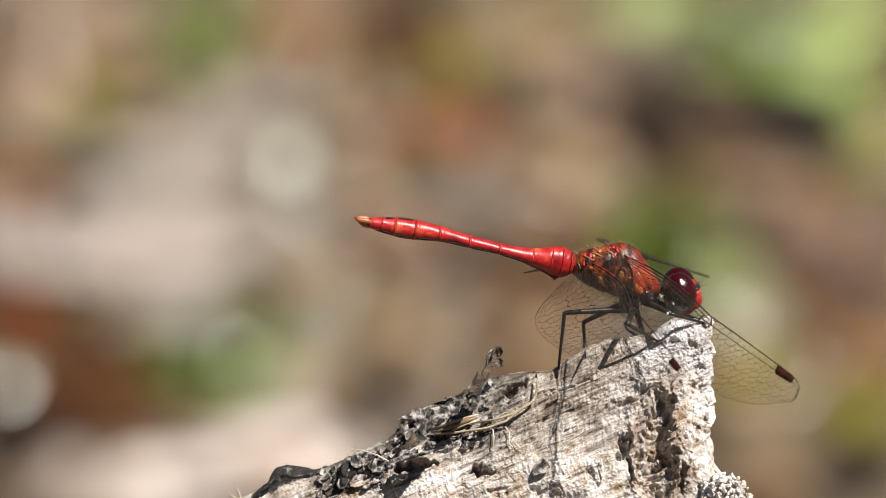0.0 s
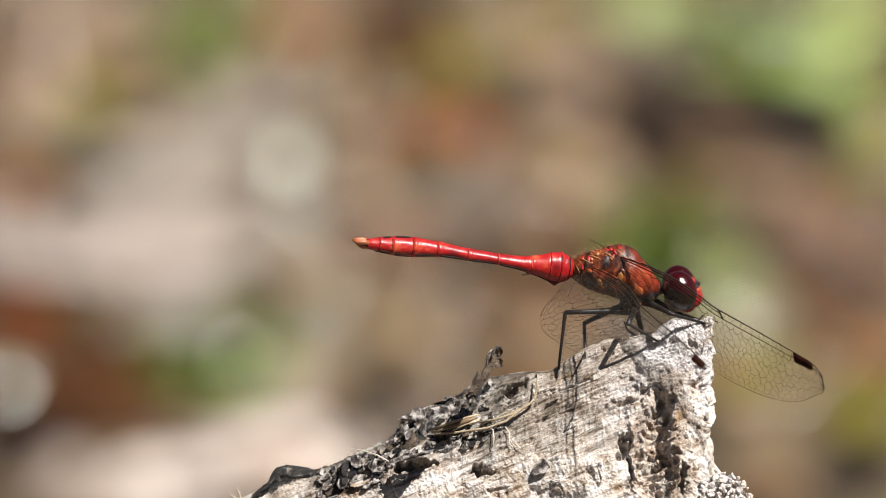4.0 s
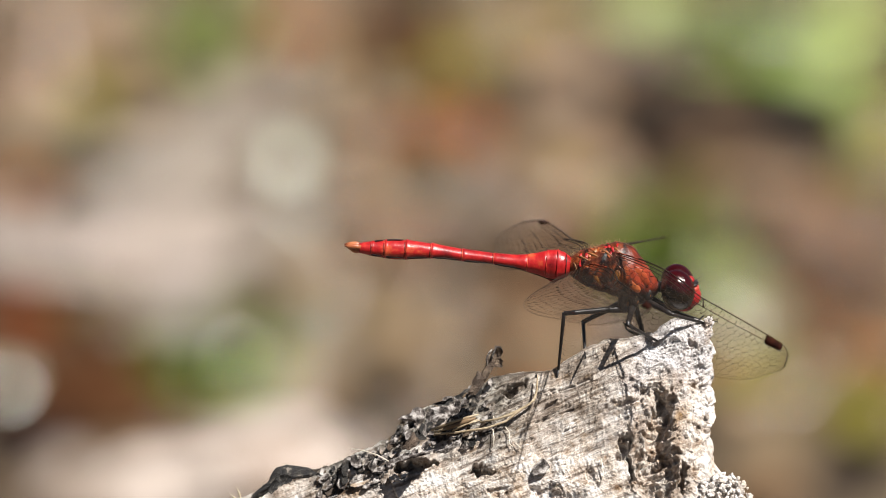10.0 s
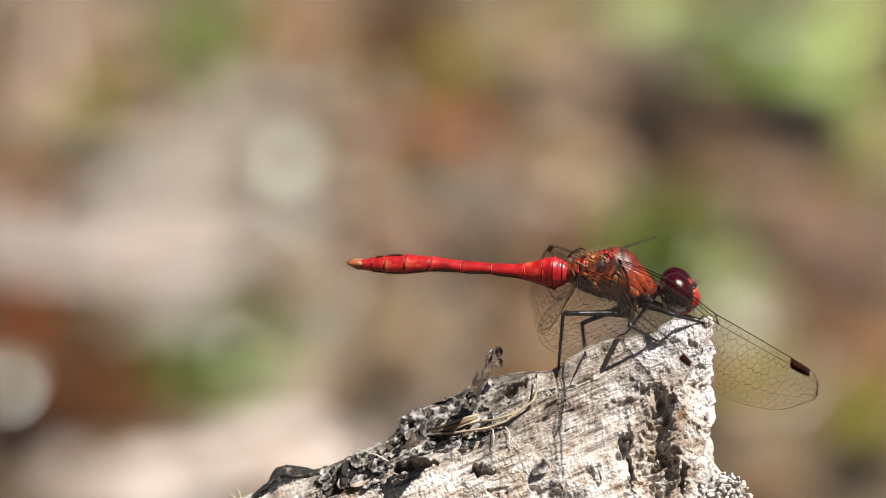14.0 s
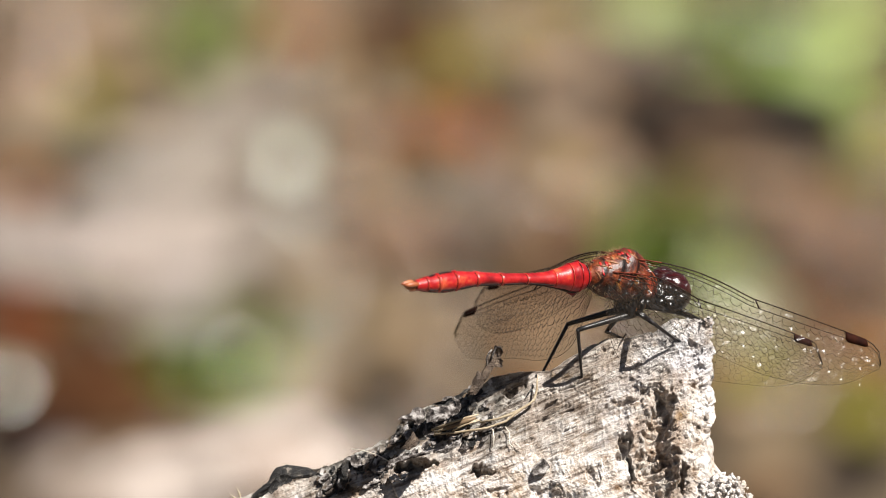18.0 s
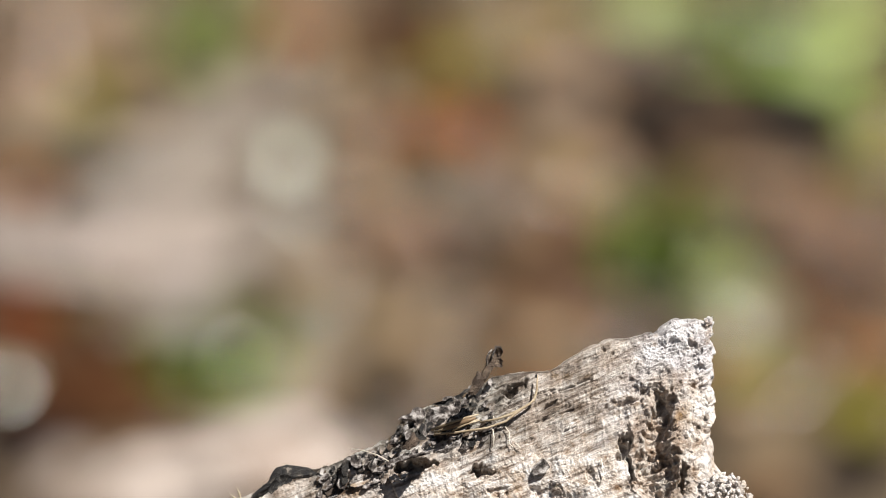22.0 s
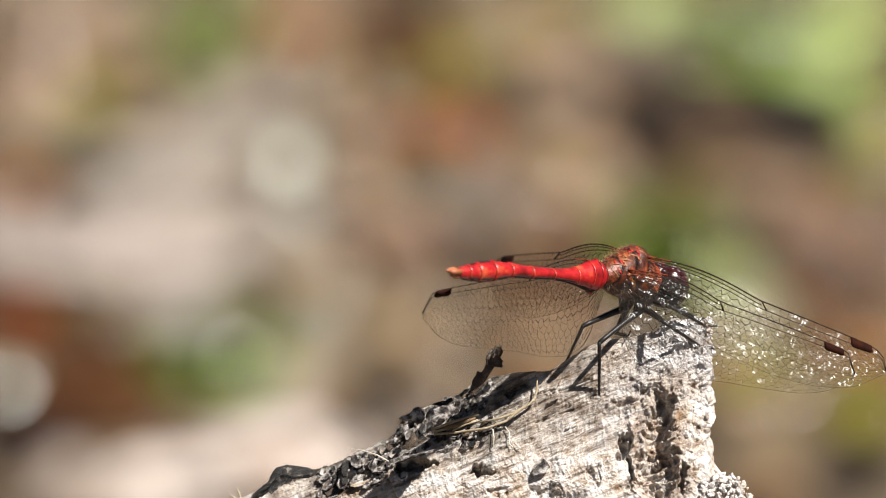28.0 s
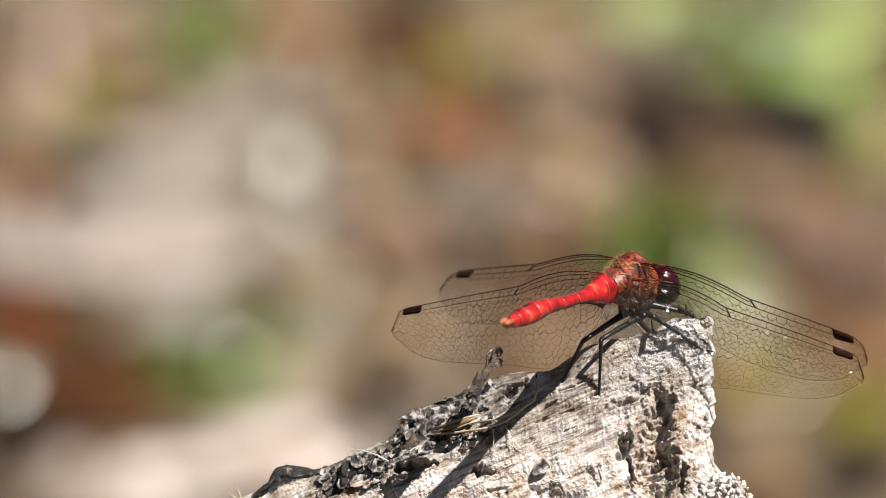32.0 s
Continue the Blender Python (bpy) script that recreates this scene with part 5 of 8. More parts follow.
def backdrop_things():
    st, so, ba, mo = ("stone", "lying flat in the litter"), ("soil_clod", "on the forest floor"), ("bark_piece", "on the forest floor"), ("moss_cushion", "growing on the forest floor")
    rows = (
        (190, 440, 500, 150, T_PALE, st, "large pale flat stone"), (330, 545, 260, 100, T_MIDPALE, st, "pale flat stone"), (500, 808, 290, 130, T_BRIGHT, st, "large pale flat stone"), (350, 858, 330, 120, T_BRIGHT, st, "large pale flat stone"), (200, 890, 300, 90, T_PALE, st, "pale flat stone"), (540, 830, 220, 150, T_BRIGHT, st, "pale flat stone"), (90, 400, 260, 120, T_MIDPALE, st, "pale flat stone"),
        (130, 860, 200, 50, T_PINK, st, "pinkish flat stone"), (340, 260, 230, 130, T_MAUVE, st, "mauve grey flat stone"), (300, 340, 260, 90, T_MAUVE, st, "mauve grey flat stone"), (60, 180, 150, 130, T_PINK, st, "pinkish flat stone"),
        (430, 170, 150, 90, T_MAUVE, st, "mauve grey flat stone"), (480, 420, 150, 100, T_MAUVE, st, "mauve grey flat stone"), (70, 50, 220, 110, T_PINK, so, "pinkish soil clod"), (220, 90, 150, 110, T_TAN, so, "tan soil clod"), (250, 190, 90, 90, T_TAN, so, "tan soil clod"),
        (150, 170, 90, 100, T_OLIVE, mo, "olive moss cushion"), (165, 270, 100, 110, T_DKOLIVE, mo, "dark olive moss cushion"), (90, 240, 80, 60, T_SAGE, mo, "sage grey lichen cushion"), (40, 320, 90, 60, T_ORANGE, ba, "orange brown bark piece"), (85, 225, 110, 90, T_SAGE, mo, "sage grey lichen cushion"),
        (365, 60, 200, 120, T_LIME, mo, "bright green moss cushion"), (350, 110, 120, 60, T_LEAFY, mo, "leaf green moss cushion"), (480, 50, 90, 90, T_DKOLIVE, mo, "dark olive moss cushion"), (650, 50, 150, 110, T_BROWN, so, "brown soil clod"), (705, 40, 140, 90, T_DEEP, ba, "deep brown bark piece"), (560, 60, 90, 100, T_TAN, so, "tan soil clod"),
        (730, 130, 100, 80, T_OLIVE, mo, "olive moss cushion"), (850, 120, 150, 120, T_OLIVE, mo, "olive moss cushion"), (840, 60, 120, 70, T_TAN, so, "tan soil clod"), (960, 60, 150, 90, T_TAN, so, "tan soil clod"), (1010, 160, 110, 130, T_PINK, so, "pinkish soil clod"), (1040, 280, 110, 110, T_PINK, so, "pinkish soil clod"),
        (570, 160, 130, 90, T_TAN, so, "tan soil clod"), (640, 140, 100, 80, T_TAN, so, "tan soil clod"), (640, 330, 110, 130, T_TAN, so, "tan soil clod"), (790, 235, 150, 110, T_ORANGE, ba, "orange brown bark piece"), (890, 280, 90, 80, T_RUST, ba, "dark rusty bark piece"), (950, 250, 90, 110, T_TAN, so, "tan soil clod"), (760, 320, 120, 40, T_DKOLIVE, mo, "dark olive moss cushion"),
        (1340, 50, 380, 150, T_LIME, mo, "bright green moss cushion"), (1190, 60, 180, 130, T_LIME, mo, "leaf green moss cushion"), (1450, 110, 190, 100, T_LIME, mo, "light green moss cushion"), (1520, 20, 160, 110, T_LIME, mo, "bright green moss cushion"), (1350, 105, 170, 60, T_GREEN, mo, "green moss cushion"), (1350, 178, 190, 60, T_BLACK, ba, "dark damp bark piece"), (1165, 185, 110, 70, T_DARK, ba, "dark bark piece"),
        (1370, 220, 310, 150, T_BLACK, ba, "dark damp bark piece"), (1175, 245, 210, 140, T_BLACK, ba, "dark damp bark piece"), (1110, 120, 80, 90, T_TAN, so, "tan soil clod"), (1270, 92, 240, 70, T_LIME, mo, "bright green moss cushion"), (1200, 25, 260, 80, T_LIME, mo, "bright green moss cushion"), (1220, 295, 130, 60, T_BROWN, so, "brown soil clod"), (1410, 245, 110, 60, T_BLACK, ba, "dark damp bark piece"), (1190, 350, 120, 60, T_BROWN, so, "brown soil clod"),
        (1520, 200, 130, 130, T_LEAFY, mo, "leaf green moss cushion"), (1540, 290, 110, 90, T_OLIVE, mo, "olive moss cushion"), (1330, 335, 230, 90, T_PINK, so, "pinkish soil clod"), (1380, 380, 250, 110, T_MAROON, so, "pinkish brown soil clod"), (1510, 430, 190, 130, T_MAROON, so, "pinkish brown soil clod"),
        (1170, 470, 230, 150, T_GREEN, mo, "green moss cushion"), (1130, 400, 110, 60, T_TAN, so, "tan soil clod"), (1215, 425, 150, 70, T_LIME, mo, "light green moss cushion"), (1265, 490, 150, 110, T_LEAFY, mo, "leaf green moss cushion"), (1330, 560, 190, 130, T_SAGE, mo, "sage grey lichen cushion"), (560, 480, 130, 90, T_TAN, so, "tan soil clod"), (720, 420, 190, 110, T_MAROON, so, "pinkish brown soil clod"), (900, 400, 190, 110, T_STONE, so, "grey brown soil clod"), (980, 380, 200, 140, T_MAROON, so, "pinkish brown soil clod"), (930, 480, 160, 100, T_BROWN, so, "brown soil clod"), (1000, 490, 190, 130, T_DARK, ba, "dark bark piece"),
        (1030, 420, 120, 100, T_BROWN, so, "brown soil clod"), (1020, 540, 170, 110, T_MAROON, so, "pinkish brown soil clod"), (860, 580, 160, 90, T_MAROON, so, "pinkish brown soil clod"), (960, 600, 150, 60, T_TAN, so, "tan soil clod"),
        (35, 555, 110, 100, T_RED, ba, "red brown bark piece"), (50, 630, 130, 100, T_RUST, ba, "dark rusty bark piece"), (165, 600, 130, 90, T_BROWN, so, "brown soil clod"), (200, 540, 160, 60, T_OLIVE, mo, "olive moss cushion"), (620, 545, 110, 70, T_DKOLIVE, mo, "dark olive moss cushion"), (700, 570, 150, 110, T_TAN, so, "tan soil clod"), (650, 640, 120, 80, T_STONE, so, "grey brown soil clod"), (560, 600, 130, 70, T_SAGE, mo, "sage grey lichen cushion"), (780, 540, 110, 80, T_STONE, so, "grey brown soil clod"),
        (150, 690, 300, 170, T_RUST, ba, "dark rusty bark piece"), (80, 720, 120, 80, T_DARK, ba, "dark bark piece"), (215, 735, 170, 80, T_BROWN, so, "brown soil clod"), (60, 790, 180, 90, T_DARK, ba, "dark bark piece"), (250, 690, 120, 70, T_BROWN, so, "brown soil clod"), (385, 650, 280, 140, T_GREEN, mo, "green moss cushion"), (400, 675, 110, 50, T_GREEN, mo, "green moss cushion"),
        (540, 670, 140, 80, T_TAN, so, "tan soil clod"), (740, 650, 220, 130, T_STONE, so, "grey brown soil clod"), (1330, 665, 170, 110, T_OLIVE, mo, "olive moss cushion"), (1310, 700, 120, 60, T_TAN, so, "tan soil clod"), (1440, 680, 110, 90, T_TAN, so, "tan soil clod"),
        (1530, 720, 110, 150, T_OLIVE, mo, "olive moss cushion"), (1480, 560, 210, 130, T_BROWN, so, "brown soil clod"), (1500, 500, 120, 70, T_DEEP, ba, "deep brown bark piece"), (1360, 800, 210, 130, T_STONE, so, "grey brown soil clod"), (1500, 840, 150, 80, T_DARK, ba, "dark bark piece"))
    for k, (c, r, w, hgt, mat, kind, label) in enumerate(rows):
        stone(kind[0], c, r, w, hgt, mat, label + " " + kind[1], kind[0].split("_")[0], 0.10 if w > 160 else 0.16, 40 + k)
    for k, (c, r, s) in enumerate(((505, 285, 64), (20, 690, 70), (1312, 568, 56), (520, 390, 40), (95, 400, 50), (250, 440, 60), (1350, 40, 50), (1250, 90, 40), (520, 760, 60), (410, 850, 60), (1080, 350, 30), (700, 200, 30), (450, 120, 34))):
        stone("pebble", c, r, s, s, T_WHITE if k < 8 else T_PALE, "whitish rounded pebble on the ground", "pebble", 0.4, seed=110 + k)
    rnd = random.Random(901)
    for k in range(150):
        c, r = rnd.uniform(-20, 1590), rnd.uniform(-20, 860)
        if c > 1100 and r < 150:
            pick = ((T_LIME, "light green moss clump"), (T_DKOLIVE, "dark olive moss clump"), (T_DARK, "dark soil crumb"))
        elif c < 640 and 180 < r:
            pick = ((T_PALE, "pale stone chip"), (T_BROWN, "brown soil crumb"), (T_MAUVE, "mauve grey stone chip"), (T_DARK, "dark soil crumb"))
        else:
            pick = ((T_BLACK, "dark damp soil crumb"), (T_PINK, "pinkish bark chip"), (T_DARK, "dark soil crumb"), (T_OLIVE, "olive moss clump"), (T_ORANGE, "orange brown bark chip"), (T_PALE, "pale stone chip"), (T_BLACK, "dark damp soil crumb"))
        # in the dark zones the crumbs carry the shade as near-black colour
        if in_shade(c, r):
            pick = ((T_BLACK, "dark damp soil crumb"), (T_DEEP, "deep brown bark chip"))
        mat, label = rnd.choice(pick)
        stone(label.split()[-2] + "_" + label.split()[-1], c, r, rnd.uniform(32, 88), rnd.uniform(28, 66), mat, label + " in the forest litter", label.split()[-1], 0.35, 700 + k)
    gr = "short green grass tuft on the forest floor"
    for k, (c, r, w, hgt, m, n) in enumerate(((1300, 75, 300, 80, M_LIME, 90), (1190, 470, 170, 90, M_GREEN, 60), (370, 655, 130, 50, M_GREEN, 40), (370, 75, 130, 60, M_LIME, 30))):
        tuft(c, r, w, hgt, m, n, 0.012, gr, seed=k)


M_GLOSSY = [plain("glossy " + n, [(0.3, c0), (0.7, c1)], 90, 0.17, 0.05, 0.0001) for n, c0, c1 in (
    ("brown leaf", (0.14, 0.085, 0.05), (0.26, 0.16, 0.095)), ("green leaf", (0.10, 0.15, 0.03), (0.2, 0.26, 0.06)), ("tan leaf", (0.26, 0.18, 0.11), (0.40, 0.29, 0.19)))]


def glossy_leaves():
    """Small shiny leaves that lean so that they catch the sun."""
    rnd = random.Random(515)
    shapes = []
    for k, m in enumerate(M_GLOSSY):
        me = leaf_mesh(20 + k, 0.02, 0.003)
        me.materials.append(m)
        shapes.append(me)
    spots = [(505, 272, 0.0016, 0), (512, 305, 0.0014, 0), (20, 690, 0.0022, 0), (1305, 565, 0.0014, 0), (250, 440, 0.0013, 1), (1350, 50, 0.0018, 1), (95, 140, 0.0014, 1)]
    for k in range(280):
        spot = (rnd.uniform(-40, 1610), rnd.uniform(-60, 800), rnd.uniform(0.0006, 0.0014), 1.4)
        if not in_shade(spot[0], spot[1]):
            spots.append(spot)
    for c, r, size, off in spots:
        p = floor_at(c, r, 0.012)
        half = ((Vector(EYE) - p).normalized() + SUN).normalized()
        turn = half.to_track_quat("Z", "X").to_matrix() @ Euler((radians(rnd.gauss(0, off)), radians(rnd.gauss(0, off)), rnd.uniform(0, 6.28))).to_matrix()
        kind = rnd.randrange(3)
        ob = new("leaf", shapes[kind])
        ob.matrix_basis = Matrix.LocRotScale(p, turn.to_quaternion(), (size, size, size))
        tagged(ob, ("small glossy brown leaf", "small glossy green leaf", "small glossy tan leaf")[kind] + " leaning in the litter", "leaf", "glossy leaves")


litter()
backdrop_things()
glossy_leaves()


# ---- what moves ----
def motions():
    walk(dragonfly, [
        (0, pose(0.01759, 0.00239, -0.00396, 0.0, -0.0, 1.0)), (2.3, pose(0.01759, 0.00239, -0.00396, 0.0, -0.0, 1.0)), (2.7, pose(0.01753, 0.00232, -0.00414, 0.0, -3.0, 2.0)),
        (8.3, pose(0.01753, 0.00232, -0.00414, 0.0, -3.0, 2.0)), (8.6, pose(0.01738, 0.00242, -0.00387, 0.0, -3.0, -2.0)), (9, pose(0.01727, 0.00249, -0.00368, 0.0, -2.0, -3.0)),
        (9.5, pose(0.01735, 0.00237, -0.00402, 0.0, -4.0, -2.0)), (10, pose(0.01735, 0.00241, -0.00390, 0.0, -3.0, -1.0)), (10.4, pose(0.01727, 0.00249, -0.00368, 0.0, -2.0, -3.0)),
        (10.6, pose(0.01727, 0.00249, -0.00368, 0.0, -2.0, -3.0)), (11, pose(0.01735, 0.00239, -0.00397, 0.0, -4.0, -2.0)), (11.5, pose(0.01735, 0.00237, -0.00402, 0.0, -4.0, -2.0)),
        (12, pose(0.01730, 0.00243, -0.00384, 0.0, -3.0, -2.0)), (12.4, pose(0.01718, 0.00223, -0.00440, 0.0, -5.0, -1.0)), (14.2, pose(0.01718, 0.00223, -0.00440, 0.0, -5.0, -1.0)),
        (14.5, pose(0.01718, 0.00219, -0.00450, 0.0, -6.0, 3.0)), (15.3, pose(0.01718, 0.00219, -0.00450, 0.0, -6.0, 3.0)), (15.8, pose(0.01796, 0.00066, -0.00404, 0.0, 5.0, 37.0)),
        (19.3, pose(0.01796, 0.00066, -0.00404, 0.0, 5.0, 37.0)), (19.4, pose(0.07796, 0.03066, 0.06596, -12.1, -11.0, 37.6)), (19.6, pose(0.27796, 0.20066, 0.23596, -6.0, -3.0, 36.9)),
        (19.9, pose(0.71796, 0.50066, 0.49596, 0.0, 5.0, 37.0)), (22.2, pose(-0.48096, 0.30467, 0.59879, 0.0, -0.0, -45.0)), (22.5, pose(-0.07096, 0.04467, 0.10879, 0.0, -0.0, -45.0)),
        (22.6, pose(-0.02596, 0.02467, 0.05879, 0.0, -0.0, -35.0)), (22.7, pose(0.00974, 0.00467, 0.00579, 0.0, -0.0, -45.0)), (22.8, pose(0.01904, 0.00467, -0.00121, 0.0, -0.0, -45.0)),
        (23.2, pose(0.01904, 0.00467, -0.00121, 0.0, -0.0, -45.0)), (23.3, pose(0.01821, 0.00427, -0.00229, 0.0, -2.0, -33.0)), (23.7, pose(0.01821, 0.00427, -0.00229, 0.0, -2.0, -33.0)),
        (24, pose(0.01829, 0.00420, -0.00251, 0.0, -4.0, -35.0)), (24.6, pose(0.01829, 0.00420, -0.00251, 0.0, -4.0, -35.0)), (24.8, pose(0.01707, 0.00359, -0.00418, 0.0, -4.0, -8.0)),
        (26.3, pose(0.01707, 0.00359, -0.00418, 0.0, -4.0, -8.0)), (26.7, pose(0.01883, 0.00074, -0.00382, 0.0, 6.0, 52.0)), (29.7, pose(0.01883, 0.00074, -0.00382, 0.0, 6.0, 52.0)),
        (29.8, pose(0.01888, 0.00152, -0.00460, 0.0, 5.0, 62.0)), (30.2, pose(0.01888, 0.00152, -0.00460, 0.0, 5.0, 62.0)), (31, pose(0.01886, 0.00155, -0.00453, 0.0, 6.0, 61.0)),
        (31.3, pose(0.01886, 0.00155, -0.00453, 0.0, 6.0, 61.0)), (31.6, pose(0.01890, 0.00144, -0.00483, 0.0, 2.0, 63.0)), (32, pose(0.01890, 0.00144, -0.00483, 0.0, 2.0, 63.0)),
    ])
    walk(limb["abdomen"], [
        (0, pose(-0.00410, 0.00000, 0.00135, 0.0, 13.5, 5.0)), (2.3, pose(-0.00410, 0.00000, 0.00135, 0.0, 13.5, 5.0)), (2.7, pose(-0.00410, 0.00000, 0.00135, 0.0, 13.0, 8.0)),
        (8.3, pose(-0.00410, 0.00000, 0.00135, 0.0, 13.0, 8.0)), (8.6, pose(-0.00410, 0.00000, 0.00135, 0.0, 8.0, 0.0)), (9, pose(-0.00410, 0.00000, 0.00135, 0.0, 3.0, -10.0)),
        (9.5, pose(-0.00410, 0.00000, 0.00135, 0.0, 3.5, -10.0)), (10, pose(-0.00410, 0.00000, 0.00135, 0.0, 7.0, 0.0)), (10.4, pose(-0.00410, 0.00000, 0.00135, 0.0, 3.0, -10.0)),
        (10.6, pose(-0.00410, 0.00000, 0.00135, 0.0, 3.0, -10.0)), (11, pose(-0.00410, 0.00000, 0.00135, 0.0, 7.5, 0.0)), (11.5, pose(-0.00410, 0.00000, 0.00135, 0.0, 7.0, 0.0)),
        (12, pose(-0.00410, 0.00000, 0.00135, 0.0, 7.0, 0.0)), (12.4, pose(-0.00410, 0.00000, 0.00135, 0.0, 2.0, -11.0)), (14.2, pose(-0.00410, 0.00000, 0.00135, 0.0, 2.0, -11.0)),
        (14.5, pose(-0.00410, 0.00000, 0.00135, 0.0, 10.0, 12.0)), (15.3, pose(-0.00410, 0.00000, 0.00135, 0.0, 10.0, 12.0)), (15.8, pose(-0.00410, 0.00000, 0.00135, 0.0, 3.5, -2.0)),
        (19.9, pose(-0.00410, 0.00000, 0.00135, 0.0, 3.5, -2.0)), (22.2, pose(-0.00410, 0.00000, 0.00135, 0.0, 12.0, -12.0)), (23.2, pose(-0.00410, 0.00000, 0.00135, 0.0, 12.0, -12.0)),
        (23.3, pose(-0.00410, 0.00000, 0.00135, 0.0, 9.0, -3.0)), (23.7, pose(-0.00410, 0.00000, 0.00135, 0.0, 9.0, -3.0)), (24, pose(-0.00410, 0.00000, 0.00135, 0.0, 13.0, 1.0)),
        (24.6, pose(-0.00410, 0.00000, 0.00135, 0.0, 13.0, 1.0)), (24.8, pose(-0.00410, 0.00000, 0.00135, 0.0, 13.5, -7.0)), (26.3, pose(-0.00410, 0.00000, 0.00135, 0.0, 13.5, -7.0)),
        (26.7, pose(-0.00410, 0.00000, 0.00135, 0.0, 8.5, -7.0)), (29.7, pose(-0.00410, 0.00000, 0.00135, 0.0, 8.5, -7.0)), (29.8, pose(-0.00410, 0.00000, 0.00135, 0.0, 7.0, -6.0)),
        (30.2, pose(-0.00410, 0.00000, 0.00135, 0.0, 7.0, -6.0)), (31, pose(-0.00410, 0.00000, 0.00135, 0.0, 8.0, -4.0)), (31.3, pose(-0.00410, 0.00000, 0.00135, 0.0, 8.0, -4.0)),
        (31.6, pose(-0.00410, 0.00000, 0.00135, 0.0, 5.5, -2.0)), (32, pose(-0.00410, 0.00000, 0.00135, 0.0, 5.5, -2.0)),
    ])
    walk(limb["head"], [
        (0, pose(0.00660, 0.00000, -0.00150, 0.0, -0.0, 0.0)), (32, pose(0.00660, 0.00000, -0.00150, 0.0, -0.0, 0.0)),
    ])
    walk(limb["rf"], [
        (0, pose(0.00000, -0.00080, 0.00300, 26.9, 14.6, -47.3)), (2.3, pose(0.00000, -0.00080, 0.00300, 26.9, 14.6, -47.3)), (2.7, pose(0.00000, -0.00080, 0.00300, 86.9, 14.3, -42.8)),
        (8.3, pose(0.00000, -0.00080, 0.00300, 86.9, 14.3, -42.8)), (8.6, pose(0.00000, -0.00080, 0.00300, 45.7, 6.2, -46.9)), (9, pose(0.00000, -0.00080, 0.00300, 45.6, 4.6, -48.0)),
        (9.5, pose(0.00000, -0.00080, 0.00300, 80.6, 13.9, -44.0)), (10, pose(0.00000, -0.00080, 0.00300, 36.7, 7.5, -49.4)), (10.4, pose(0.00000, -0.00080, 0.00300, 36.8, 5.0, -46.9)),
        (10.6, pose(0.00000, -0.00080, 0.00300, 36.8, 5.0, -46.9)), (11, pose(0.00000, -0.00080, 0.00300, 57.3, 11.9, -45.5)), (11.5, pose(0.00000, -0.00080, 0.00300, 86.4, 13.9, -46.3)),
        (12, pose(0.00000, -0.00080, 0.00300, 31.9, 9.5, -47.5)), (12.4, pose(0.00000, -0.00080, 0.00300, 58.6, 17.4, -38.7)), (14.2, pose(0.00000, -0.00080, 0.00300, 58.6, 17.4, -38.7)),
        (14.5, pose(0.00000, -0.00080, 0.00300, 90.6, 17.5, -39.6)), (15.3, pose(0.00000, -0.00080, 0.00300, 90.6, 17.5, -39.6)), (15.8, pose(0.00000, -0.00080, 0.00300, 63.9, 16.5, -33.9)),
        (19.9, pose(0.00000, -0.00080, 0.00300, 63.9, 16.5, -33.9)), (22.2, pose(0.00000, -0.00080, 0.00300, 22.8, -31.6, -78.9)), (23.2, pose(0.00000, -0.00080, 0.00300, 22.8, -31.6, -78.9)),
        (23.3, pose(0.00000, -0.00080, 0.00300, 1.4, -11.8, -57.1)), (23.7, pose(0.00000, -0.00080, 0.00300, 1.4, -11.8, -57.1)), (24, pose(0.00000, -0.00080, 0.00300, 43.1, -16.8, -50.8)),
        (24.6, pose(0.00000, -0.00080, 0.00300, 43.1, -16.8, -50.8)), (24.8, pose(0.00000, -0.00080, 0.00300, 57.8, 6.6, -52.2)), (26.3, pose(0.00000, -0.00080, 0.00300, 57.8, 6.6, -52.2)),
        (26.7, pose(0.00000, -0.00080, 0.00300, 53.7, 19.3, -47.2)), (29.7, pose(0.00000, -0.00080, 0.00300, 53.7, 19.3, -47.2)), (29.8, pose(0.00000, -0.00080, 0.00300, 53.8, 21.3, -41.9)),
        (30.2, pose(0.00000, -0.00080, 0.00300, 53.8, 21.3, -41.9)), (31, pose(0.00000, -0.00080, 0.00300, 53.8, 21.3, -41.9)), (31.3, pose(0.00000, -0.00080, 0.00300, 53.8, 21.3, -41.9)),
        (31.6, pose(0.00000, -0.00080, 0.00300, 89.5, 5.6, -97.9)), (32, pose(0.00000, -0.00080, 0.00300, 89.5, 5.6, -97.9)),
    ])
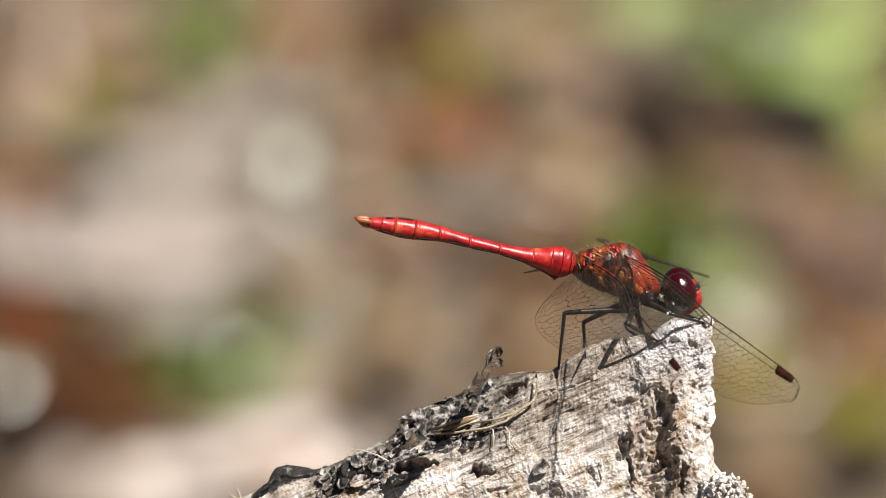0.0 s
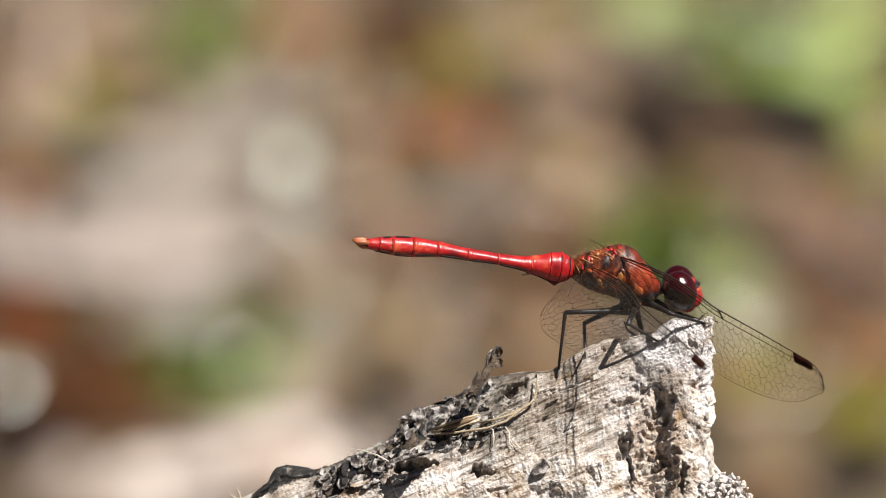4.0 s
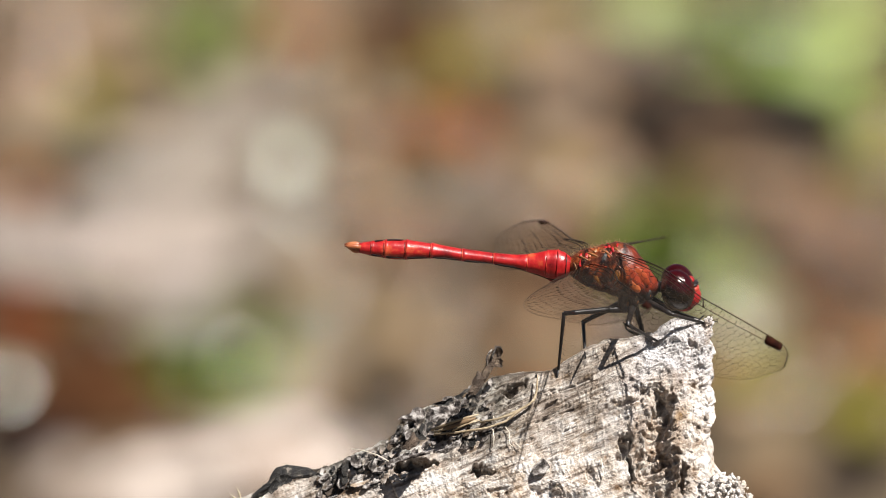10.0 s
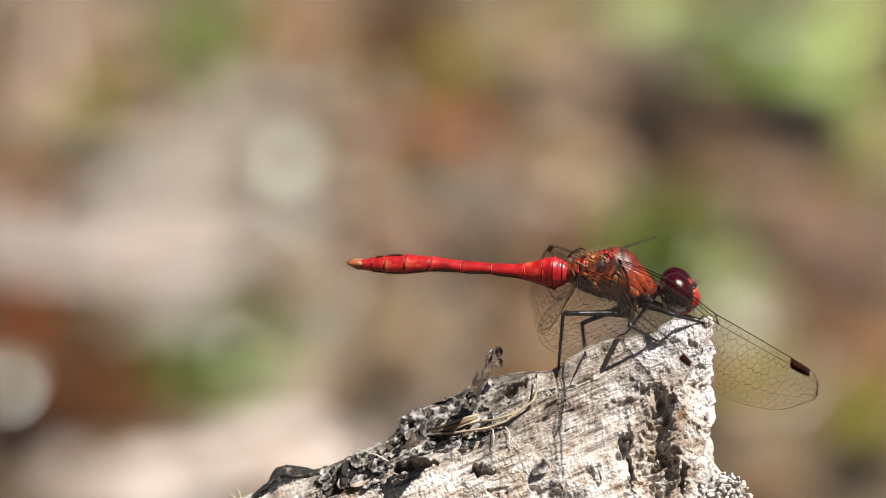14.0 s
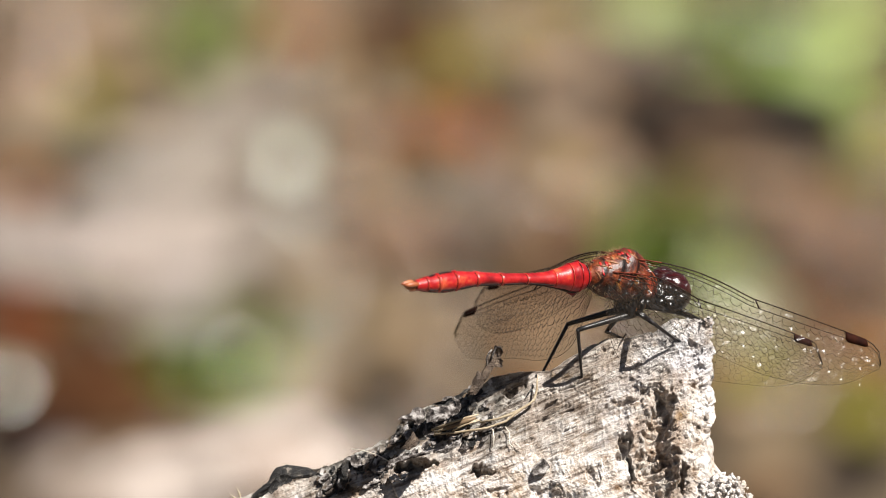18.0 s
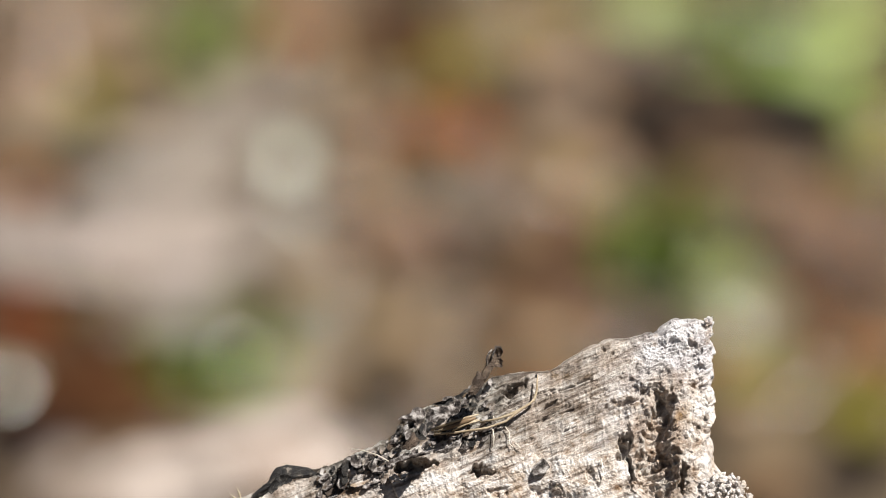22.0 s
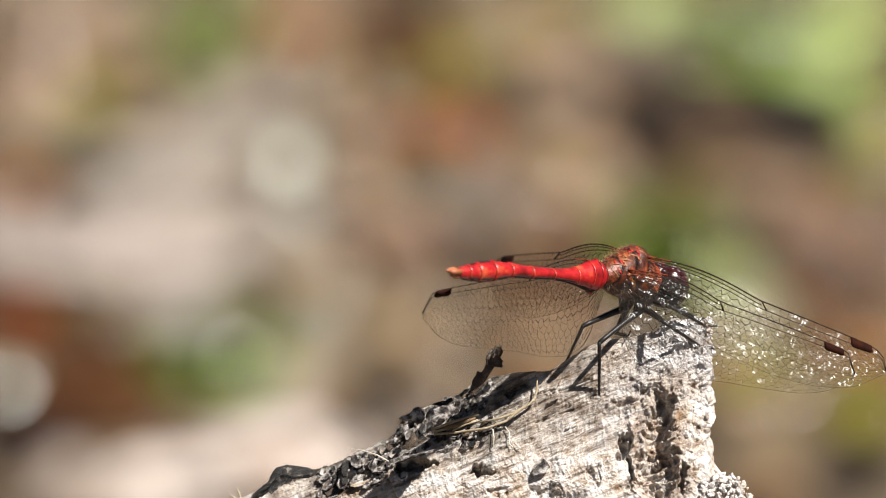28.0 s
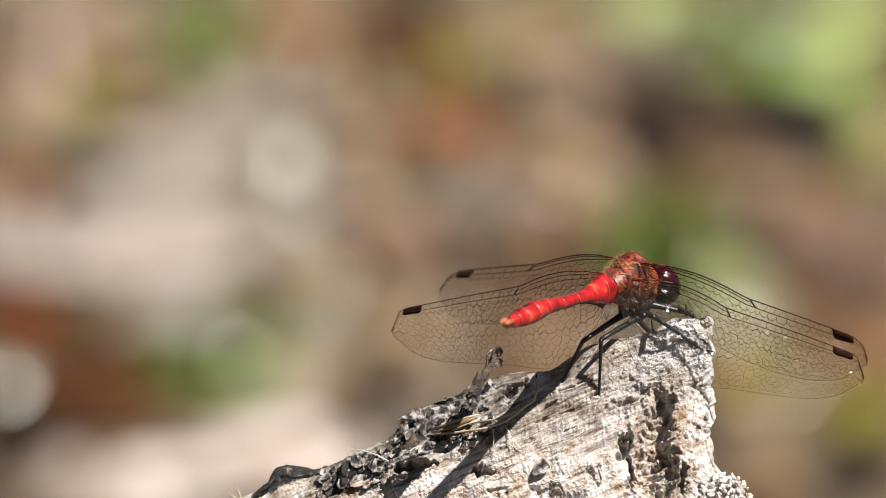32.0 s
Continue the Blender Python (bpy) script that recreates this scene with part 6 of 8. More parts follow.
    walk(limb["rh"], [
        (0, pose(-0.00230, -0.00160, 0.00200, 23.9, 7.2, -70.0)), (2.3, pose(-0.00230, -0.00160, 0.00200, 23.9, 7.2, -70.0)), (2.7, pose(-0.00230, -0.00160, 0.00200, 18.4, 7.8, -64.4)),
        (8.3, pose(-0.00230, -0.00160, 0.00200, 18.4, 7.8, -64.4)), (8.6, pose(-0.00230, -0.00160, 0.00200, 20.0, -17.6, -76.8)), (9, pose(-0.00230, -0.00160, 0.00200, 2.5, -20.6, -75.6)),
        (9.5, pose(-0.00230, -0.00160, 0.00200, 10.3, -0.6, -66.8)), (10, pose(-0.00230, -0.00160, 0.00200, 14.0, -8.5, -74.0)), (10.4, pose(-0.00230, -0.00160, 0.00200, 2.5, -20.6, -75.6)),
        (10.6, pose(-0.00230, -0.00160, 0.00200, 2.5, -20.6, -75.6)), (11, pose(-0.00230, -0.00160, 0.00200, 15.4, -9.8, -73.8)), (11.5, pose(-0.00230, -0.00160, 0.00200, 12.2, -3.4, -68.4)),
        (12, pose(-0.00230, -0.00160, 0.00200, -1.0, -14.0, -75.0)), (12.4, pose(-0.00230, -0.00160, 0.00200, 25.8, 7.1, -63.8)), (14.2, pose(-0.00230, -0.00160, 0.00200, 25.8, 7.1, -63.8)),
        (14.5, pose(-0.00230, -0.00160, 0.00200, 4.1, 9.7, -62.1)), (15.3, pose(-0.00230, -0.00160, 0.00200, 4.1, 9.7, -62.1)), (15.8, pose(-0.00230, -0.00160, 0.00200, 68.7, 19.8, -19.3)),
        (19.9, pose(-0.00230, -0.00160, 0.00200, 68.7, 19.8, -19.3)), (21.0, pose(-0.00230, -0.00160, 0.00200, 54.8, 6.9, -97.7)), (22.2, pose(-0.00230, -0.00160, 0.00200, 64.2, -9.2, -173.0)), (23.2, pose(-0.00230, -0.00160, 0.00200, 64.2, -9.2, -173.0)),
        (23.25, pose(-0.00230, -0.00160, 0.00200, 61.4, -17.9, -130.5)), (23.3, pose(-0.00230, -0.00160, 0.00200, 52.9, -22.3, -85.7)), (23.7, pose(-0.00230, -0.00160, 0.00200, 52.9, -22.3, -85.7)), (24, pose(-0.00230, -0.00160, 0.00200, 94.9, -13.8, -80.9)),
        (24.6, pose(-0.00230, -0.00160, 0.00200, 94.9, -13.8, -80.9)), (24.8, pose(-0.00230, -0.00160, 0.00200, 33.5, 1.8, -73.6)), (26.3, pose(-0.00230, -0.00160, 0.00200, 33.5, 1.8, -73.6)),
        (26.7, pose(-0.00230, -0.00160, 0.00200, 64.3, 17.6, -51.0)), (29.7, pose(-0.00230, -0.00160, 0.00200, 64.3, 17.6, -51.0)), (29.8, pose(-0.00230, -0.00160, 0.00200, 73.0, 11.5, -75.5)),
        (30.2, pose(-0.00230, -0.00160, 0.00200, 73.0, 11.5, -75.5)), (31, pose(-0.00230, -0.00160, 0.00200, 73.0, 11.5, -75.5)), (31.3, pose(-0.00230, -0.00160, 0.00200, 73.0, 11.5, -75.5)),
        (31.6, pose(-0.00230, -0.00160, 0.00200, 66.5, 16.2, -71.7)), (32, pose(-0.00230, -0.00160, 0.00200, 66.5, 16.2, -71.7)),
    ])
    walk(limb["lf"], [
        (0, pose(0.00000, 0.00080, 0.00300, -171.9, 25.0, 63.7)), (2.3, pose(0.00000, 0.00080, 0.00300, -171.9, 25.0, 63.7)), (2.7, pose(0.00000, 0.00080, 0.00300, -163.9, 28.4, 69.0)),
        (8.3, pose(0.00000, 0.00080, 0.00300, -163.9, 28.4, 69.0)), (8.6, pose(0.00000, 0.00080, 0.00300, 156.5, 19.0, 72.7)), (9, pose(0.00000, 0.00080, 0.00300, 165.6, 17.8, 74.7)),
        (9.5, pose(0.00000, 0.00080, 0.00300, 162.4, 17.4, 74.3)), (10, pose(0.00000, 0.00080, 0.00300, 168.3, 17.9, 78.0)), (10.4, pose(0.00000, 0.00080, 0.00300, 165.6, 17.8, 74.7)),
        (10.6, pose(0.00000, 0.00080, 0.00300, 165.6, 17.8, 74.7)), (11, pose(0.00000, 0.00080, 0.00300, -178.1, 20.5, 80.8)), (11.5, pose(0.00000, 0.00080, 0.00300, 166.9, 18.6, 72.7)),
        (12, pose(0.00000, 0.00080, 0.00300, 177.5, 20.7, 81.1)), (12.4, pose(0.00000, 0.00080, 0.00300, 163.9, 17.0, 80.0)), (14.2, pose(0.00000, 0.00080, 0.00300, 163.9, 17.0, 80.0)),
        (14.5, pose(0.00000, 0.00080, 0.00300, 126.8, 18.8, 67.6)), (15.3, pose(0.00000, 0.00080, 0.00300, 126.8, 18.8, 67.6)), (15.8, pose(0.00000, 0.00080, 0.00300, 117.7, 23.5, 82.9)),
        (19.9, pose(0.00000, 0.00080, 0.00300, 117.7, 23.5, 82.9)), (22.2, pose(0.00000, 0.00080, 0.00300, 161.6, -4.2, 76.6)), (23.2, pose(0.00000, 0.00080, 0.00300, 161.6, -4.2, 76.6)),
        (23.3, pose(0.00000, 0.00080, 0.00300, 147.7, 9.6, 74.5)), (23.7, pose(0.00000, 0.00080, 0.00300, 147.7, 9.6, 74.5)), (24, pose(0.00000, 0.00080, 0.00300, 141.1, 15.7, 79.4)),
        (24.6, pose(0.00000, 0.00080, 0.00300, 141.1, 15.7, 79.4)), (24.8, pose(0.00000, 0.00080, 0.00300, 134.9, 13.3, 68.5)), (26.3, pose(0.00000, 0.00080, 0.00300, 134.9, 13.3, 68.5)),
        (26.7, pose(0.00000, 0.00080, 0.00300, 105.6, 16.4, 65.4)), (29.7, pose(0.00000, 0.00080, 0.00300, 105.6, 16.4, 65.4)), (29.8, pose(0.00000, 0.00080, 0.00300, 122.2, 21.1, 66.4)),
        (30.2, pose(0.00000, 0.00080, 0.00300, 122.2, 21.1, 66.4)), (31, pose(0.00000, 0.00080, 0.00300, 122.2, 21.1, 66.4)), (31.3, pose(0.00000, 0.00080, 0.00300, 122.2, 21.1, 66.4)),
        (31.6, pose(0.00000, 0.00080, 0.00300, 128.5, 17.4, 67.8)), (32, pose(0.00000, 0.00080, 0.00300, 128.5, 17.4, 67.8)),
    ])
    walk(limb["lh"], [
        (0, pose(-0.00230, 0.00160, 0.00200, 160.5, 20.3, 73.1)), (2.3, pose(-0.00230, 0.00160, 0.00200, 160.5, 20.3, 73.1)), (2.7, pose(-0.00230, 0.00160, 0.00200, 164.4, 21.8, 72.6)),
        (8.3, pose(-0.00230, 0.00160, 0.00200, 164.4, 21.8, 72.6)), (8.6, pose(-0.00230, 0.00160, 0.00200, 134.2, 16.3, 100.7)), (9, pose(-0.00230, 0.00160, 0.00200, 153.1, 12.0, 103.6)),
        (9.5, pose(-0.00230, 0.00160, 0.00200, 134.0, 17.1, 100.7)), (10, pose(-0.00230, 0.00160, 0.00200, 170.6, 10.3, 102.6)), (10.4, pose(-0.00230, 0.00160, 0.00200, 153.0, 12.2, 102.0)),
        (10.6, pose(-0.00230, 0.00160, 0.00200, 153.0, 12.2, 102.0)), (11, pose(-0.00230, 0.00160, 0.00200, 145.0, 16.1, 102.0)), (11.5, pose(-0.00230, 0.00160, 0.00200, 134.0, 17.1, 100.7)),
        (12, pose(-0.00230, 0.00160, 0.00200, 149.3, 15.9, 101.6)), (12.4, pose(-0.00230, 0.00160, 0.00200, 121.6, 15.2, 101.5)), (14.2, pose(-0.00230, 0.00160, 0.00200, 121.6, 15.2, 101.5)),
        (14.5, pose(-0.00230, 0.00160, 0.00200, 115.6, 26.7, 95.6)), (15.3, pose(-0.00230, 0.00160, 0.00200, 115.6, 26.7, 95.6)), (15.8, pose(-0.00230, 0.00160, 0.00200, 108.7, 28.4, 89.0)),
        (19.9, pose(-0.00230, 0.00160, 0.00200, 108.7, 28.4, 89.0)), (22.2, pose(-0.00230, 0.00160, 0.00200, 151.3, -4.0, 94.3)), (23.2, pose(-0.00230, 0.00160, 0.00200, 151.3, -4.0, 94.3)),
        (23.3, pose(-0.00230, 0.00160, 0.00200, 77.8, 9.9, 102.2)), (23.7, pose(-0.00230, 0.00160, 0.00200, 77.8, 9.9, 102.2)), (24, pose(-0.00230, 0.00160, 0.00200, 109.1, 20.8, 98.6)),
        (24.6, pose(-0.00230, 0.00160, 0.00200, 109.1, 20.8, 98.6)), (24.8, pose(-0.00230, 0.00160, 0.00200, 163.2, 15.9, 76.0)), (26.3, pose(-0.00230, 0.00160, 0.00200, 163.2, 15.9, 76.0)),
        (26.5, pose(-0.00230, 0.00160, 0.00200, 133.7, -7.8, 121.3)), (26.7, pose(-0.00230, 0.00160, 0.00200, 96.6, -1.1, 171.7)), (29.7, pose(-0.00230, 0.00160, 0.00200, 96.6, -1.1, 171.7)), (29.75, pose(-0.00230, 0.00160, 0.00200, 107.0, 8.0, 131.2)), (29.8, pose(-0.00230, 0.00160, 0.00200, 109.0, 21.7, 90.6)),
        (30.2, pose(-0.00230, 0.00160, 0.00200, 109.0, 21.7, 90.6)), (31, pose(-0.00230, 0.00160, 0.00200, 109.0, 21.7, 90.6)), (31.3, pose(-0.00230, 0.00160, 0.00200, 109.0, 21.7, 90.6)),
        (31.6, pose(-0.00230, 0.00160, 0.00200, 99.4, 18.1, 92.2)), (32, pose(-0.00230, 0.00160, 0.00200, 99.4, 18.1, 92.2)),
    ])
    walk(limb["femur_hr"], [
        (0, pose(0.00090, -0.00090, -0.00320, 0.0, -0.5, -171.3)), (2.3, pose(0.00090, -0.00090, -0.00320, 0.0, -0.5, -171.3)), (2.7, pose(0.00090, -0.00090, -0.00320, -0.3, -4.1, -175.1)),
        (8.3, pose(0.00090, -0.00090, -0.00320, -0.3, -4.1, -175.1)), (8.6, pose(0.00090, -0.00090, -0.00320, -0.7, -2.3, -166.0)), (9, pose(0.00090, -0.00090, -0.00320, -0.6, 0.0, -161.9)),
        (9.5, pose(0.00090, -0.00090, -0.00320, -0.9, -4.4, -167.7)), (10, pose(0.00090, -0.00090, -0.00320, -0.7, -2.6, -166.9)), (10.4, pose(0.00090, -0.00090, -0.00320, -0.6, 0.0, -161.9)),
        (10.6, pose(0.00090, -0.00090, -0.00320, -0.6, 0.0, -161.9)), (11, pose(0.00090, -0.00090, -0.00320, -0.9, -3.9, -167.5)), (11.5, pose(0.00090, -0.00090, -0.00320, -0.9, -4.4, -167.7)),
        (12, pose(0.00090, -0.00090, -0.00320, -0.8, -2.2, -164.6)), (12.4, pose(0.00090, -0.00090, -0.00320, -1.0, -8.9, -168.4)), (14.2, pose(0.00090, -0.00090, -0.00320, -1.0, -8.9, -168.4)),
        (14.5, pose(0.00090, -0.00090, -0.00320, -0.7, -10.5, -173.4)), (15.3, pose(0.00090, -0.00090, -0.00320, -0.7, -10.5, -173.4)), (15.8, pose(0.00090, -0.00090, -0.00320, -0.5, 8.7, 174.6)),
        (19.9, pose(0.00090, -0.00090, -0.00320, -0.5, 8.7, 174.6)), (22.2, pose(0.00090, -0.00090, -0.00320, -0.0, 46.6, -169.4)), (23.2, pose(0.00090, -0.00090, -0.00320, -0.0, 46.6, -169.4)),
        (23.3, pose(0.00090, -0.00090, -0.00320, -1.7, 12.2, -122.5)), (23.7, pose(0.00090, -0.00090, -0.00320, -1.7, 12.2, -122.5)), (24, pose(0.00090, -0.00090, -0.00320, -3.4, 9.5, -122.9)),
        (24.6, pose(0.00090, -0.00090, -0.00320, -3.4, 9.5, -122.9)), (24.8, pose(0.00090, -0.00090, -0.00320, -1.1, -7.9, -164.6)), (26.3, pose(0.00090, -0.00090, -0.00320, -1.1, -7.9, -164.6)),
        (26.7, pose(0.00090, -0.00090, -0.00320, -0.4, 21.5, 176.1)), (29.7, pose(0.00090, -0.00090, -0.00320, -0.4, 21.5, 176.1)), (29.8, pose(0.00090, -0.00090, -0.00320, -1.0, 12.9, 168.9)),
        (30.2, pose(0.00090, -0.00090, -0.00320, -1.0, 12.9, 168.9)), (31, pose(0.00090, -0.00090, -0.00320, -1.1, 14.5, 169.9)), (31.3, pose(0.00090, -0.00090, -0.00320, -1.1, 14.5, 169.9)),
        (31.6, pose(0.00090, -0.00090, -0.00320, -0.5, 8.2, 166.8)), (32, pose(0.00090, -0.00090, -0.00320, -0.5, 8.2, 166.8)),
    ])
    walk(limb["tibia_hr"], [
        (0, pose(-0.00523, -0.00184, -0.00315, -0.0, 80.5, -129.0)), (2.3, pose(-0.00523, -0.00184, -0.00315, -0.0, 80.5, -129.0)), (2.7, pose(-0.00526, -0.00143, -0.00275, -10.1, 76.0, -135.4)),
        (8.3, pose(-0.00526, -0.00143, -0.00275, -10.1, 76.0, -135.4)), (8.6, pose(-0.00511, -0.00240, -0.00295, -12.4, 80.2, -147.9)), (9, pose(-0.00499, -0.00282, -0.00321, -8.7, 83.1, -157.4)),
        (9.5, pose(-0.00514, -0.00222, -0.00272, -16.2, 78.8, -145.2)), (10, pose(-0.00513, -0.00230, -0.00292, -12.4, 80.3, -148.4)), (10.4, pose(-0.00499, -0.00282, -0.00321, -8.7, 83.1, -157.4)),
        (10.6, pose(-0.00499, -0.00282, -0.00321, -8.7, 83.1, -157.4)), (11, pose(-0.00514, -0.00224, -0.00277, -16.1, 78.8, -145.3)), (11.5, pose(-0.00514, -0.00222, -0.00272, -16.2, 78.8, -145.2)),
        (12, pose(-0.00507, -0.00254, -0.00297, -12.4, 81.2, -153.6)), (12.4, pose(-0.00510, -0.00214, -0.00224, -20.2, 79.3, -152.6)), (14.2, pose(-0.00510, -0.00214, -0.00224, -20.2, 79.3, -152.6)),
        (14.5, pose(-0.00516, -0.00160, -0.00207, -18.8, 76.6, -153.0)), (15.3, pose(-0.00516, -0.00160, -0.00207, -18.8, 76.6, -153.0)), (15.55, pose(-0.00518, -0.00096, -0.00310, -6.8, 75.9, -57.7)), (15.8, pose(-0.00520, -0.00032, -0.00413, -9.2, 73.0, 23.7)),
        (19.9, pose(-0.00520, -0.00032, -0.00413, -9.2, 73.0, 23.7)), (21.05, pose(-0.00424, -0.00100, -0.00592, -16.7, 41.9, -19.4)), (22.2, pose(-0.00329, -0.00168, -0.00770, 0.0, 14.1, -47.9)), (23.2, pose(-0.00329, -0.00168, -0.00770, 0.0, 14.1, -47.9)),
        (23.25, pose(-0.00282, -0.00384, -0.00611, 14.3, 41.9, -81.3)), (23.3, pose(-0.00235, -0.00601, -0.00451, -4.4, 70.8, -137.7)), (23.7, pose(-0.00235, -0.00601, -0.00451, -4.4, 70.8, -137.7)), (24, pose(-0.00242, -0.00603, -0.00422, -8.7, 69.4, -138.3)),
        (24.6, pose(-0.00242, -0.00603, -0.00422, -8.7, 69.4, -138.3)), (24.8, pose(-0.00502, -0.00253, -0.00234, -11.2, 70.1, -118.8)), (26.3, pose(-0.00502, -0.00253, -0.00234, -11.2, 70.1, -118.8)),
        (26.5, pose(-0.00494, -0.00152, -0.00391, -24.7, 73.3, -58.9)), (26.7, pose(-0.00485, -0.00051, -0.00548, -18.7, 78.4, 19.6)), (29.7, pose(-0.00485, -0.00051, -0.00548, -18.7, 78.4, 19.6)), (29.75, pose(-0.00494, -0.00012, -0.00503, -52.3, 82.0, 31.8)), (29.8, pose(-0.00503, 0.00027, -0.00458, -107.6, 86.0, 22.1)),
        (30.2, pose(-0.00503, 0.00027, -0.00458, -107.6, 86.0, 22.1)), (31, pose(-0.00501, 0.00015, -0.00475, -105.4, 84.6, 15.2)), (31.3, pose(-0.00501, 0.00015, -0.00475, -105.4, 84.6, 15.2)),
        (31.6, pose(-0.00507, 0.00050, -0.00408, -41.7, 89.2, 122.9)), (32, pose(-0.00507, 0.00050, -0.00408, -41.7, 89.2, 122.9)),
    ])
    walk(limb["femur_mr"], [
        (0, pose(0.00190, -0.00100, -0.00300, -0.0, -1.4, -99.8)), (2.3, pose(0.00190, -0.00100, -0.00300, -0.0, -1.4, -99.8)), (2.7, pose(0.00190, -0.00100, -0.00300, -2.9, -3.5, -101.1)),
        (8.3, pose(0.00190, -0.00100, -0.00300, -2.9, -3.5, -101.1)), (8.6, pose(0.00190, -0.00100, -0.00300, -3.0, 1.1, -95.1)), (9, pose(0.00190, -0.00100, -0.00300, -2.0, 2.4, -91.5)),
        (9.5, pose(0.00190, -0.00100, -0.00300, -4.0, 0.1, -95.0)), (10, pose(0.00190, -0.00100, -0.00300, -3.0, 0.7, -96.3)), (10.4, pose(0.00190, -0.00100, -0.00300, -2.0, 2.4, -91.5)),
        (10.6, pose(0.00190, -0.00100, -0.00300, -2.0, 2.4, -91.5)), (11, pose(0.00190, -0.00100, -0.00300, -4.0, 0.5, -95.1)), (11.5, pose(0.00190, -0.00100, -0.00300, -4.0, 0.1, -95.0)),
        (12, pose(0.00190, -0.00100, -0.00300, -3.0, 1.3, -93.9)), (12.4, pose(0.00190, -0.00100, -0.00300, -5.0, -4.0, -92.7)), (14.2, pose(0.00190, -0.00100, -0.00300, -5.0, -4.0, -92.7)),
        (14.5, pose(0.00190, -0.00100, -0.00300, -6.0, -6.4, -98.7)), (15.3, pose(0.00190, -0.00100, -0.00300, -6.0, -6.4, -98.7)), (15.8, pose(0.00190, -0.00100, -0.00300, 4.7, -6.4, -112.0)),
        (19.9, pose(0.00190, -0.00100, -0.00300, 4.7, -6.4, -112.0)), (22.2, pose(0.00190, -0.00100, -0.00300, 0.0, 50.5, -170.2)), (23.2, pose(0.00190, -0.00100, -0.00300, 0.0, 50.5, -170.2)),
        (23.25, pose(0.00190, -0.00100, -0.00300, 8.2, 26.0, -128.3)), (23.3, pose(0.00190, -0.00100, -0.00300, -2.0, 2.7, -94.2)), (23.7, pose(0.00190, -0.00100, -0.00300, -2.0, 2.7, -94.2)), (24, pose(0.00190, -0.00100, -0.00300, -4.0, 1.4, -92.9)),
        (24.6, pose(0.00190, -0.00100, -0.00300, -4.0, 1.4, -92.9)), (24.8, pose(0.00190, -0.00100, -0.00300, -3.6, -7.4, -114.9)), (26.3, pose(0.00190, -0.00100, -0.00300, -3.6, -7.4, -114.9)),
        (26.7, pose(0.00190, -0.00100, -0.00300, 5.3, 1.3, -118.0)), (29.7, pose(0.00190, -0.00100, -0.00300, 5.3, 1.3, -118.0)), (29.8, pose(0.00190, -0.00100, -0.00300, 3.7, -4.3, -133.4)),
        (30.2, pose(0.00190, -0.00100, -0.00300, 3.7, -4.3, -133.4)), (31, pose(0.00190, -0.00100, -0.00300, 4.5, -3.3, -131.9)), (31.3, pose(0.00190, -0.00100, -0.00300, 4.5, -3.3, -131.9)),
        (31.6, pose(0.00190, -0.00100, -0.00300, 1.4, -8.3, -134.8)), (32, pose(0.00190, -0.00100, -0.00300, 1.4, -8.3, -134.8)),
    ])
